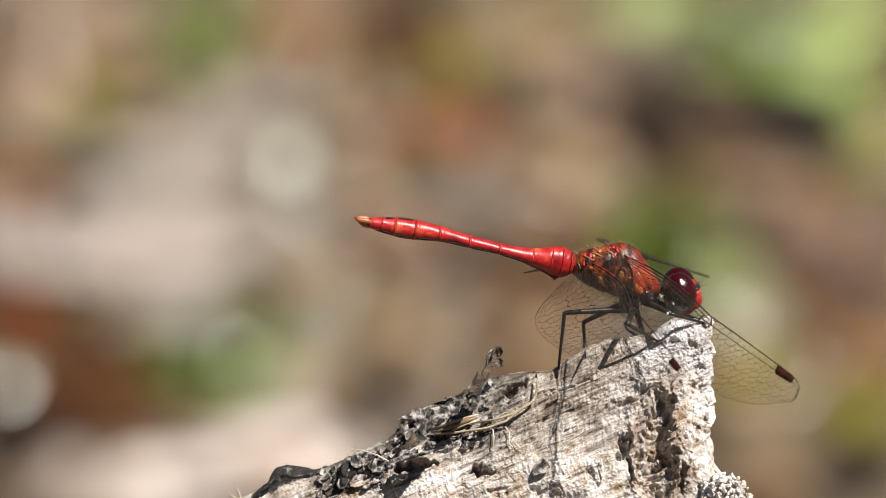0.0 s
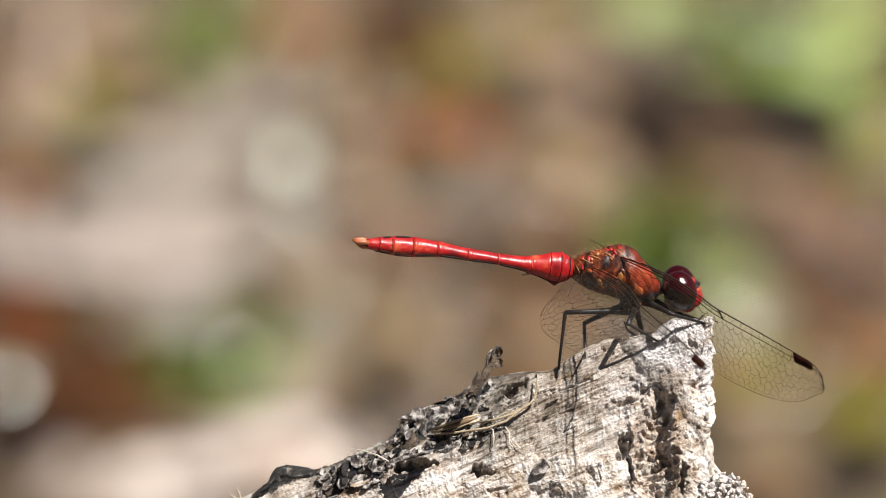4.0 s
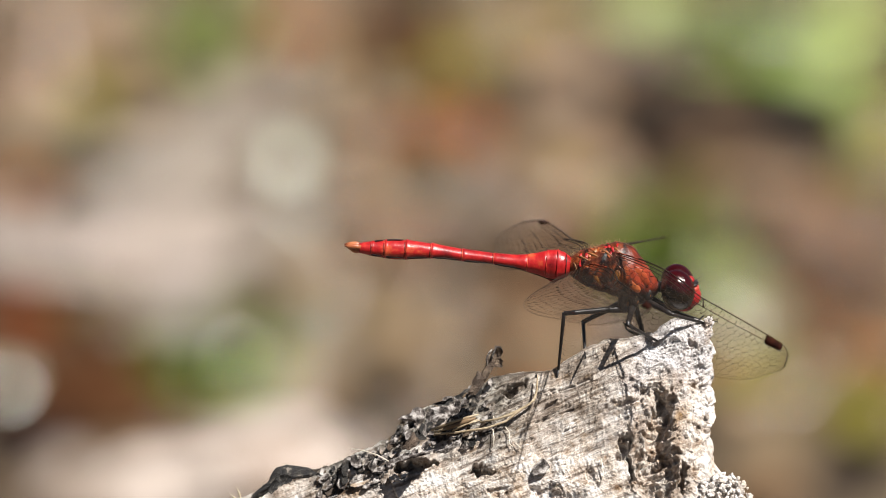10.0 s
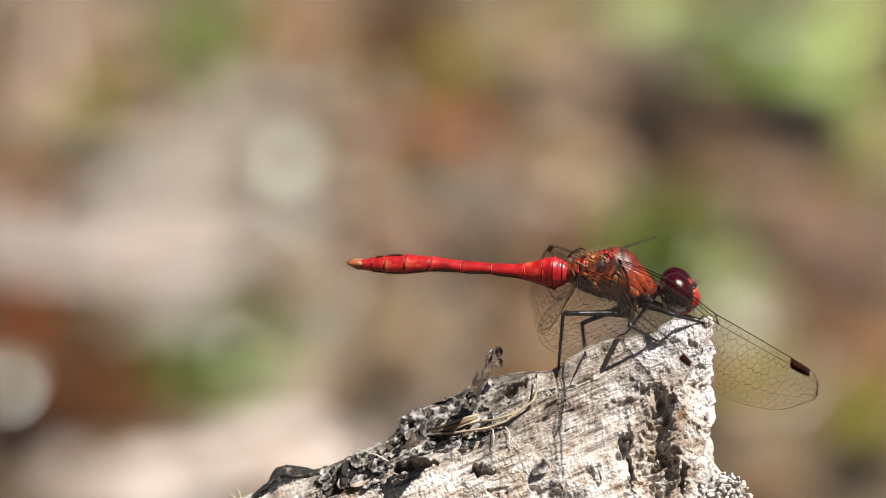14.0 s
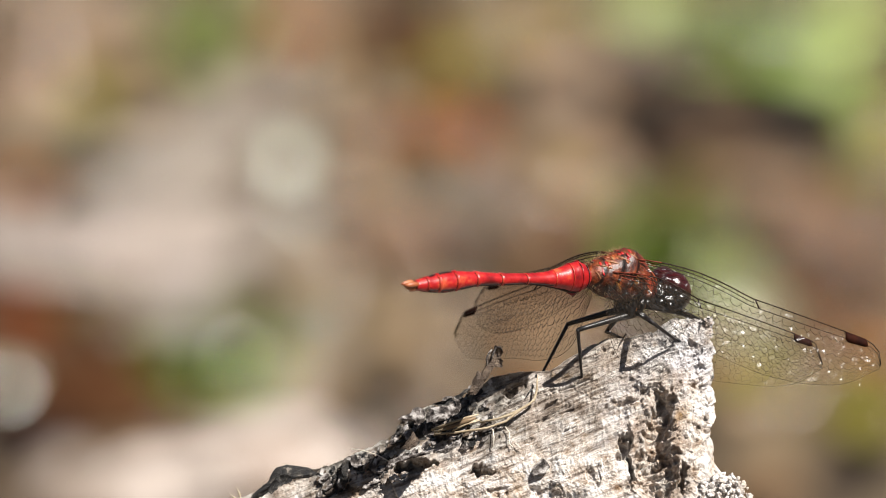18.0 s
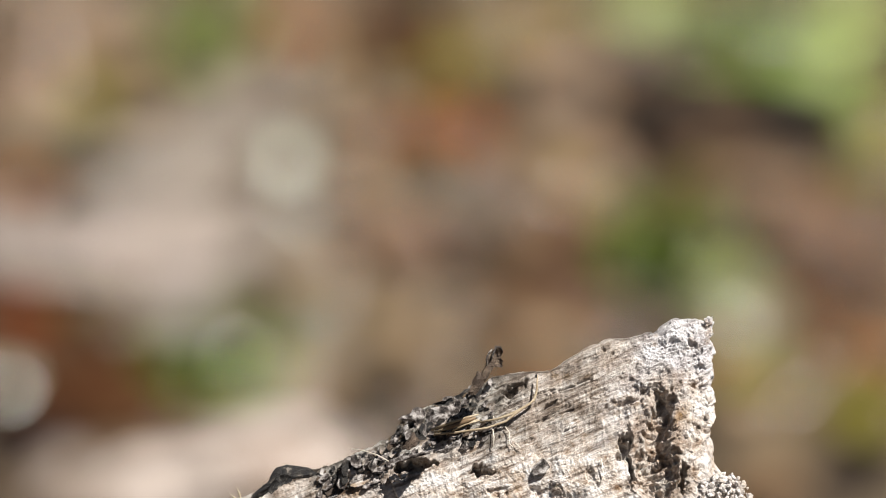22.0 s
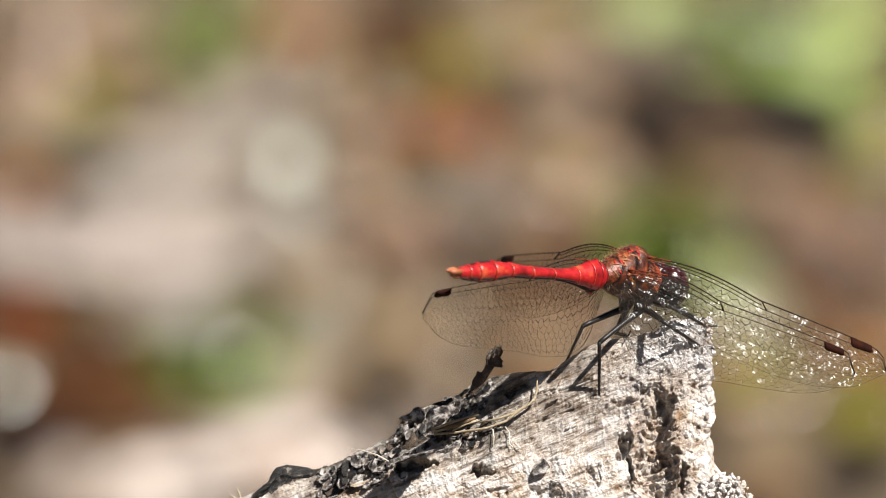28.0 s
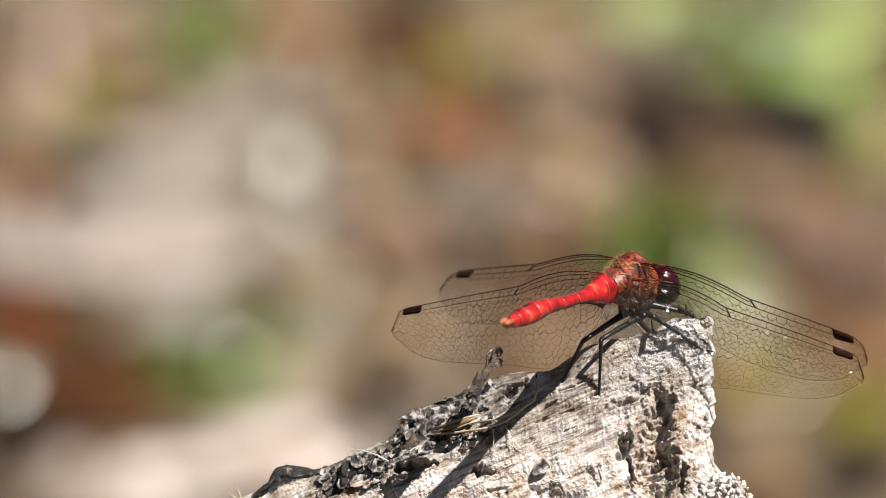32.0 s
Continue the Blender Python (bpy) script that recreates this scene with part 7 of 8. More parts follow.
    walk(limb["tibia_mr"], [
        (0, pose(0.00105, -0.00593, -0.00287, 0.0, 34.4, 42.5)), (2.3, pose(0.00105, -0.00593, -0.00287, 0.0, 34.4, 42.5)), (2.7, pose(0.00094, -0.00590, -0.00269, 2.5, 37.5, 43.8)),
        (8.3, pose(0.00094, -0.00590, -0.00269, 2.5, 37.5, 43.8)), (8.6, pose(0.00145, -0.00598, -0.00310, 2.7, 35.8, 48.4)), (9, pose(0.00177, -0.00599, -0.00321, 1.8, 36.0, 49.2)),
        (9.5, pose(0.00146, -0.00598, -0.00301, 3.7, 35.9, 49.7)), (10, pose(0.00135, -0.00597, -0.00306, 2.6, 35.8, 46.8)), (10.4, pose(0.00177, -0.00599, -0.00321, 1.8, 36.0, 49.2)),
        (10.6, pose(0.00177, -0.00599, -0.00321, 1.8, 36.0, 49.2)), (11, pose(0.00145, -0.00598, -0.00305, 3.6, 36.2, 49.5)), (11.5, pose(0.00146, -0.00598, -0.00301, 3.7, 35.9, 49.7)),
        (12, pose(0.00156, -0.00599, -0.00311, 2.7, 36.1, 48.6)), (12.4, pose(0.00166, -0.00598, -0.00265, 4.7, 36.8, 52.1)), (14.2, pose(0.00166, -0.00598, -0.00265, 4.7, 36.8, 52.1)),
        (14.5, pose(0.00115, -0.00591, -0.00244, 5.3, 39.1, 46.3)), (15.3, pose(0.00115, -0.00591, -0.00244, 5.3, 39.1, 46.3)), (15.8, pose(0.00004, -0.00561, -0.00244, -0.4, 34.4, 3.3)),
        (19.9, pose(0.00004, -0.00561, -0.00244, -0.4, 34.4, 3.3)), (22.2, pose(-0.00123, -0.00154, -0.00686, 0.0, 19.8, -35.0)), (23.2, pose(-0.00123, -0.00154, -0.00686, 0.0, 19.8, -35.0)),
        (23.25, pose(0.00015, -0.00376, -0.00505, -15.2, 41.9, 11.6)), (23.3, pose(0.00154, -0.00598, -0.00324, 4.6, 64.8, 82.4)), (23.7, pose(0.00154, -0.00598, -0.00324, 4.6, 64.8, 82.4)), (24, pose(0.00165, -0.00599, -0.00312, 9.0, 63.7, 91.7)),
        (24.6, pose(0.00165, -0.00599, -0.00312, 9.0, 63.7, 91.7)), (24.8, pose(-0.00019, -0.00550, -0.00236, 3.3, 49.6, 34.4)), (26.3, pose(-0.00019, -0.00550, -0.00236, 3.3, 49.6, 34.4)),
        (26.7, pose(-0.00044, -0.00542, -0.00312, 3.3, 32.6, -26.1)), (29.7, pose(-0.00044, -0.00542, -0.00312, 3.3, 32.6, -26.1)), (29.8, pose(-0.00153, -0.00462, -0.00263, 5.0, 33.9, -52.6)),
        (30.2, pose(-0.00153, -0.00462, -0.00263, 5.0, 33.9, -52.6)), (31, pose(-0.00143, -0.00472, -0.00271, 5.8, 33.5, -50.5)), (31.3, pose(-0.00143, -0.00472, -0.00271, 5.8, 33.5, -50.5)),
        (31.6, pose(-0.00159, -0.00451, -0.00228, 2.1, 36.3, -56.6)), (32, pose(-0.00159, -0.00451, -0.00228, 2.1, 36.3, -56.6)),
    ])
    walk(limb["femur_fr"], [
        (0, pose(0.00320, -0.00080, -0.00250, -0.0, -2.4, -57.9)), (2.3, pose(0.00320, -0.00080, -0.00250, -0.0, -2.4, -57.9)), (2.7, pose(0.00320, -0.00080, -0.00250, -2.6, -1.0, -59.6)),
        (8.3, pose(0.00320, -0.00080, -0.00250, -2.6, -1.0, -59.6)), (8.6, pose(0.00320, -0.00080, -0.00250, -2.4, 2.8, -52.6)), (8.8, pose(0.00320, -0.00080, -0.00250, -6.7, 18.8, -14.7)), (9, pose(0.00320, -0.00080, -0.00250, 1.1, 33.8, 27.6)),
        (9.5, pose(0.00320, -0.00080, -0.00250, -3.2, 1.6, -52.1)), (10, pose(0.00320, -0.00080, -0.00250, -2.4, 2.5, -53.8)), (10.2, pose(0.00320, -0.00080, -0.00250, -6.9, 18.7, -15.3)), (10.4, pose(0.00320, -0.00080, -0.00250, 1.1, 33.8, 27.6)),
        (10.6, pose(0.00320, -0.00080, -0.00250, 1.1, 33.8, 27.6)), (11, pose(0.00320, -0.00080, -0.00250, -3.2, 3.0, -52.6)), (11.5, pose(0.00320, -0.00080, -0.00250, -3.2, 1.6, -52.1)),
        (12, pose(0.00320, -0.00080, -0.00250, -2.4, 3.2, -51.7)), (12.4, pose(0.00320, -0.00080, -0.00250, -3.9, -1.1, -51.3)), (14.2, pose(0.00320, -0.00080, -0.00250, -3.9, -1.1, -51.3)),
        (14.5, pose(0.00320, -0.00080, -0.00250, -5.1, -1.4, -57.7)), (15.3, pose(0.00320, -0.00080, -0.00250, -5.1, -1.4, -57.7)), (15.8, pose(0.00320, -0.00080, -0.00250, 1.0, 16.1, -10.8)),
        (19.9, pose(0.00320, -0.00080, -0.00250, 1.0, 16.1, -10.8)), (22.2, pose(0.00320, -0.00080, -0.00250, 0.0, 33.2, -44.6)), (23.2, pose(0.00320, -0.00080, -0.00250, 0.0, 33.2, -44.6)),
        (23.3, pose(0.00320, -0.00080, -0.00250, -1.2, 33.7, -31.8)), (23.7, pose(0.00320, -0.00080, -0.00250, -1.2, 33.7, -31.8)), (24, pose(0.00320, -0.00080, -0.00250, -2.3, 33.1, -30.3)),
        (24.6, pose(0.00320, -0.00080, -0.00250, -2.3, 33.1, -30.3)), (24.8, pose(0.00320, -0.00080, -0.00250, -3.5, 13.1, -58.3)), (26.3, pose(0.00320, -0.00080, -0.00250, -3.5, 13.1, -58.3)),
        (26.7, pose(0.00320, -0.00080, -0.00250, 5.5, -8.2, -116.1)), (29.7, pose(0.00320, -0.00080, -0.00250, 5.5, -8.2, -116.1)), (29.8, pose(0.00320, -0.00080, -0.00250, 4.4, 11.4, -58.2)),
        (30.2, pose(0.00320, -0.00080, -0.00250, 4.4, 11.4, -58.2)), (31, pose(0.00320, -0.00080, -0.00250, 5.1, 11.0, -56.3)), (31.3, pose(0.00320, -0.00080, -0.00250, 5.1, 11.0, -56.3)),
        (31.6, pose(0.00320, -0.00080, -0.00250, 1.8, 12.5, -61.0)), (32, pose(0.00320, -0.00080, -0.00250, 1.8, 12.5, -61.0)),
    ])
    walk(limb["tibia_fr"], [
        (0, pose(0.00554, -0.00452, -0.00232, 0.0, 23.6, 27.8)), (2.3, pose(0.00554, -0.00452, -0.00232, 0.0, 23.6, 27.8)), (2.7, pose(0.00542, -0.00460, -0.00242, 1.5, 26.4, 28.1)),
        (8.3, pose(0.00542, -0.00460, -0.00242, 1.5, 26.4, 28.1)), (8.6, pose(0.00587, -0.00429, -0.00271, 1.7, 26.4, 32.2)), (9, pose(0.00644, 0.00089, -0.00495, -1.5, -4.5, -47.4)),
        (9.25, pose(0.00617, -0.00169, -0.00379, -5.7, 12.3, -8.6)), (9.5, pose(0.00590, -0.00427, -0.00262, 2.4, 27.9, 33.3)), (10, pose(0.00579, -0.00435, -0.00269, 1.7, 26.2, 30.5)), (10.4, pose(0.00644, 0.00089, -0.00495, -1.5, -4.5, -47.4)),
        (10.6, pose(0.00644, 0.00089, -0.00495, -1.5, -4.5, -47.4)), (10.8, pose(0.00616, -0.00170, -0.00384, -5.5, 11.9, -8.6)), (11, pose(0.00587, -0.00429, -0.00273, 2.4, 27.1, 33.1)), (11.5, pose(0.00590, -0.00427, -0.00262, 2.4, 27.9, 33.3)),
        (12, pose(0.00592, -0.00425, -0.00274, 1.7, 26.5, 31.3)), (12.4, pose(0.00595, -0.00423, -0.00241, 2.9, 27.9, 32.3)), (14.2, pose(0.00595, -0.00423, -0.00241, 2.9, 27.9, 32.3)),
        (14.5, pose(0.00555, -0.00452, -0.00239, 2.9, 28.8, 26.7)), (15.3, pose(0.00555, -0.00452, -0.00239, 2.9, 28.8, 26.7)), (15.55, pose(0.00645, -0.00305, -0.00306, -7.1, 11.2, -40.8)), (15.8, pose(0.00735, -0.00159, -0.00372, 4.9, -4.7, -104.1)),
        (19.9, pose(0.00735, -0.00159, -0.00372, 4.9, -4.7, -104.1)), (21.05, pose(0.00658, -0.00249, -0.00432, -22.6, 18.8, -30.8)), (22.2, pose(0.00582, -0.00339, -0.00491, 0.0, 49.8, 59.3)), (23.2, pose(0.00582, -0.00339, -0.00491, 0.0, 49.8, 59.3)),
        (23.3, pose(0.00631, -0.00273, -0.00494, 1.6, 21.8, 46.8)), (23.7, pose(0.00631, -0.00273, -0.00494, 1.6, 21.8, 46.8)), (24, pose(0.00638, -0.00266, -0.00490, 3.5, 23.7, 54.1)),
        (24.6, pose(0.00638, -0.00266, -0.00490, 3.5, 23.7, 54.1)), (24.8, pose(0.00545, -0.00445, -0.00350, 1.6, 19.5, 22.8)), (26.3, pose(0.00545, -0.00445, -0.00350, 1.6, 19.5, 22.8)),
        (26.7, pose(0.00129, -0.00471, -0.00187, 3.9, 28.2, -33.2)), (29.7, pose(0.00129, -0.00471, -0.00187, 3.9, 28.2, -33.2)), (29.75, pose(0.00338, -0.00459, -0.00262, -11.2, 5.7, -97.5)), (29.8, pose(0.00547, -0.00447, -0.00337, 2.0, -17.6, -158.6)),
        (30.2, pose(0.00547, -0.00447, -0.00337, 2.0, -17.6, -158.6)), (31, pose(0.00560, -0.00439, -0.00334, 2.5, -16.6, -157.6)), (31.3, pose(0.00560, -0.00439, -0.00334, 2.5, -16.6, -157.6)),
        (31.6, pose(0.00528, -0.00456, -0.00345, 0.7, -20.7, -160.0)), (32, pose(0.00528, -0.00456, -0.00345, 0.7, -20.7, -160.0)),
    ])
    walk(limb["femur_hl"], [
        (0, pose(0.00090, 0.00090, -0.00320, 0.0, 32.1, 139.8)), (2.3, pose(0.00090, 0.00090, -0.00320, 0.0, 32.1, 139.8)), (2.7, pose(0.00090, 0.00090, -0.00320, 2.3, 29.4, 139.5)),
        (8.3, pose(0.00090, 0.00090, -0.00320, 2.3, 29.4, 139.5)), (8.6, pose(0.00090, 0.00090, -0.00320, 2.1, 30.3, 143.5)), (9, pose(0.00090, 0.00090, -0.00320, 1.4, 32.9, 144.0)),
        (9.5, pose(0.00090, 0.00090, -0.00320, 2.8, 29.0, 143.1)), (10, pose(0.00090, 0.00090, -0.00320, 2.2, 30.2, 142.7)), (10.4, pose(0.00090, 0.00090, -0.00320, 1.4, 32.9, 144.0)),
        (10.6, pose(0.00090, 0.00090, -0.00320, 1.4, 32.9, 144.0)), (11, pose(0.00090, 0.00090, -0.00320, 2.8, 29.2, 143.4)), (11.5, pose(0.00090, 0.00090, -0.00320, 2.8, 29.0, 143.1)),
        (12, pose(0.00090, 0.00090, -0.00320, 2.2, 31.6, 142.8)), (12.4, pose(0.00090, 0.00090, -0.00320, 3.5, 25.6, 141.9)), (14.2, pose(0.00090, 0.00090, -0.00320, 3.5, 25.6, 141.9)),
        (14.5, pose(0.00090, 0.00090, -0.00320, 4.6, 26.1, 138.4)), (15.3, pose(0.00090, 0.00090, -0.00320, 4.6, 26.1, 138.4)), (15.8, pose(0.00090, 0.00090, -0.00320, -4.9, 25.3, 115.1)),
        (19.9, pose(0.00090, 0.00090, -0.00320, -4.9, 25.3, 115.1)), (22.2, pose(0.00090, 0.00090, -0.00320, 0.0, 63.9, -179.3)), (23.2, pose(0.00090, 0.00090, -0.00320, 0.0, 63.9, -179.3)),
        (23.3, pose(0.00090, 0.00090, -0.00320, 0.3, 56.0, 174.7)), (23.7, pose(0.00090, 0.00090, -0.00320, 0.3, 56.0, 174.7)), (24, pose(0.00090, 0.00090, -0.00320, 0.5, 51.2, 176.2)),
        (24.6, pose(0.00090, 0.00090, -0.00320, 0.5, 51.2, 176.2)), (24.8, pose(0.00090, 0.00090, -0.00320, 1.8, 35.3, 159.7)), (26.3, pose(0.00090, 0.00090, -0.00320, 1.8, 35.3, 159.7)),
        (26.7, pose(0.00090, 0.00090, -0.00320, -0.5, 7.9, 175.0)), (29.7, pose(0.00090, 0.00090, -0.00320, -0.5, 7.9, 175.0)), (29.8, pose(0.00090, 0.00090, -0.00320, -1.5, 19.4, 163.4)),
        (30.2, pose(0.00090, 0.00090, -0.00320, -1.5, 19.4, 163.4)), (31, pose(0.00090, 0.00090, -0.00320, -1.7, 20.9, 164.3)), (31.3, pose(0.00090, 0.00090, -0.00320, -1.7, 20.9, 164.3)),
        (31.6, pose(0.00090, 0.00090, -0.00320, -0.6, 14.6, 162.0)), (32, pose(0.00090, 0.00090, -0.00320, -0.6, 14.6, 162.0)),
    ])
    walk(limb["tibia_hl"], [
        (0, pose(-0.00311, 0.00429, -0.00650, 0.0, 6.3, -90.1)), (2.3, pose(-0.00311, 0.00429, -0.00650, 0.0, 6.3, -90.1)), (2.7, pose(-0.00320, 0.00441, -0.00625, -3.0, 5.4, -92.3)),
        (8.3, pose(-0.00320, 0.00441, -0.00625, -3.0, 5.4, -92.3)), (8.6, pose(-0.00340, 0.00408, -0.00633, -3.0, 7.3, -88.0)), (9, pose(-0.00331, 0.00396, -0.00657, -2.0, 7.4, -86.4)),
        (9.5, pose(-0.00344, 0.00415, -0.00621, -4.0, 6.5, -88.5)), (10, pose(-0.00336, 0.00415, -0.00632, -3.0, 7.1, -88.5)), (10.4, pose(-0.00331, 0.00396, -0.00657, -2.0, 7.4, -86.4)),
        (10.6, pose(-0.00331, 0.00396, -0.00657, -2.0, 7.4, -86.4)), (11, pose(-0.00344, 0.00413, -0.00623, -4.0, 6.8, -88.5)), (11.5, pose(-0.00344, 0.00415, -0.00621, -4.0, 6.5, -88.5)),
        (12, pose(-0.00331, 0.00409, -0.00645, -3.0, 6.4, -88.1)), (12.4, pose(-0.00350, 0.00435, -0.00588, -5.0, 5.5, -87.4)), (14.2, pose(-0.00350, 0.00435, -0.00588, -5.0, 5.5, -87.4)),
        (14.5, pose(-0.00326, 0.00460, -0.00593, -6.0, 3.5, -91.7)), (15.3, pose(-0.00326, 0.00460, -0.00593, -6.0, 3.5, -91.7)), (15.8, pose(-0.00147, 0.00598, -0.00585, 2.2, 45.6, -160.7)),
        (19.9, pose(-0.00147, 0.00598, -0.00585, 2.2, 45.6, -160.7)), (21.05, pose(-0.00164, 0.00343, -0.00731, 14.7, 21.7, -97.9)), (22.2, pose(-0.00182, 0.00087, -0.00877, 0.0, -0.0, -45.1)), (23.2, pose(-0.00182, 0.00087, -0.00877, 0.0, -0.0, -45.1)),
        (23.3, pose(-0.00255, 0.00122, -0.00834, -1.6, -4.0, -51.4)), (23.7, pose(-0.00255, 0.00122, -0.00834, -1.6, -4.0, -51.4)), (24, pose(-0.00297, 0.00116, -0.00803, -3.0, -2.8, -49.4)),
        (24.6, pose(-0.00297, 0.00116, -0.00803, -3.0, -2.8, -49.4)), (24.8, pose(-0.00385, 0.00266, -0.00678, -3.9, -1.6, -77.6)), (26.3, pose(-0.00385, 0.00266, -0.00678, -3.9, -1.6, -77.6)),
        (26.5, pose(-0.00453, 0.00205, -0.00541, -23.2, 21.2, -17.9)), (26.7, pose(-0.00522, 0.00144, -0.00405, -7.8, 48.1, 54.2)), (29.7, pose(-0.00522, 0.00144, -0.00405, -7.8, 48.1, 54.2)), (29.8, pose(-0.00470, 0.00257, -0.00526, -12.0, 65.2, 83.5)),
        (30.2, pose(-0.00470, 0.00257, -0.00526, -12.0, 65.2, 83.5)), (31, pose(-0.00467, 0.00247, -0.00542, -14.5, 65.4, 82.1)), (31.3, pose(-0.00467, 0.00247, -0.00542, -14.5, 65.4, 82.1)),
        (31.6, pose(-0.00481, 0.00275, -0.00476, -4.9, 65.7, 90.4)), (32, pose(-0.00481, 0.00275, -0.00476, -4.9, 65.7, 90.4)),
    ])
    walk(limb["femur_ml"], [
        (0, pose(0.00190, 0.00100, -0.00300, 0.0, 69.9, 45.0)), (2.3, pose(0.00190, 0.00100, -0.00300, 0.0, 69.9, 45.0)), (2.7, pose(0.00190, 0.00100, -0.00300, 7.4, 73.0, 52.8)),
        (8.3, pose(0.00190, 0.00100, -0.00300, 7.4, 73.0, 52.8)), (8.6, pose(0.00190, 0.00100, -0.00300, 7.1, 69.7, 61.9)), (9, pose(0.00190, 0.00100, -0.00300, 3.9, 66.6, 53.4)),
        (9.5, pose(0.00190, 0.00100, -0.00300, 9.7, 70.4, 63.3)), (10, pose(0.00190, 0.00100, -0.00300, 6.7, 69.7, 57.1)), (10.4, pose(0.00190, 0.00100, -0.00300, 3.9, 66.6, 53.4)),
        (10.6, pose(0.00190, 0.00100, -0.00300, 3.9, 66.6, 53.4)), (11, pose(0.00190, 0.00100, -0.00300, 9.7, 70.2, 63.6)), (11.5, pose(0.00190, 0.00100, -0.00300, 9.7, 70.4, 63.3)),
        (12, pose(0.00190, 0.00100, -0.00300, 6.3, 68.5, 55.7)), (12.2, pose(0.00190, 0.00100, -0.00300, -29.2, 22.9, -17.9)), (12.4, pose(0.00190, 0.00100, -0.00300, -4.9, -21.7, -63.3)), (14.2, pose(0.00190, 0.00100, -0.00300, -4.9, -21.7, -63.3)),
        (14.5, pose(0.00190, 0.00100, -0.00300, -5.9, -22.2, -63.9)), (15.3, pose(0.00190, 0.00100, -0.00300, -5.9, -22.2, -63.9)), (15.55, pose(0.00190, 0.00100, -0.00300, -33.4, 11.0, 3.6)), (15.8, pose(0.00190, 0.00100, -0.00300, -7.5, 47.9, 81.8)),
        (19.9, pose(0.00190, 0.00100, -0.00300, -7.5, 47.9, 81.8)), (22.2, pose(0.00190, 0.00100, -0.00300, 0.0, 71.1, 101.4)), (23.2, pose(0.00190, 0.00100, -0.00300, 0.0, 71.1, 101.4)),
        (23.3, pose(0.00190, 0.00100, -0.00300, 6.4, 71.9, 93.6)), (23.7, pose(0.00190, 0.00100, -0.00300, 6.4, 71.9, 93.6)), (24, pose(0.00190, 0.00100, -0.00300, 11.8, 70.3, 109.2)),
        (24.6, pose(0.00190, 0.00100, -0.00300, 11.8, 70.3, 109.2)), (24.7, pose(0.00190, 0.00100, -0.00300, 41.0, 16.4, -163.4)), (24.8, pose(0.00190, 0.00100, -0.00300, -4.2, -18.9, -97.6)), (26.3, pose(0.00190, 0.00100, -0.00300, -4.2, -18.9, -97.6)),
        (26.5, pose(0.00190, 0.00100, -0.00300, -35.7, 12.7, -26.7)), (26.7, pose(0.00190, 0.00100, -0.00300, -8.7, 51.3, 57.7)), (29.7, pose(0.00190, 0.00100, -0.00300, -8.7, 51.3, 57.7)), (29.75, pose(0.00190, 0.00100, -0.00300, -4.3, 45.7, 9.8)), (29.8, pose(0.00190, 0.00100, -0.00300, 4.3, 44.0, -35.4)),
        (30.2, pose(0.00190, 0.00100, -0.00300, 4.3, 44.0, -35.4)), (31, pose(0.00190, 0.00100, -0.00300, 4.9, 43.3, -33.0)), (31.3, pose(0.00190, 0.00100, -0.00300, 4.9, 43.3, -33.0)),
        (31.6, pose(0.00190, 0.00100, -0.00300, 1.9, 45.9, -41.0)), (32, pose(0.00190, 0.00100, -0.00300, 1.9, 45.9, -41.0)),
    ])
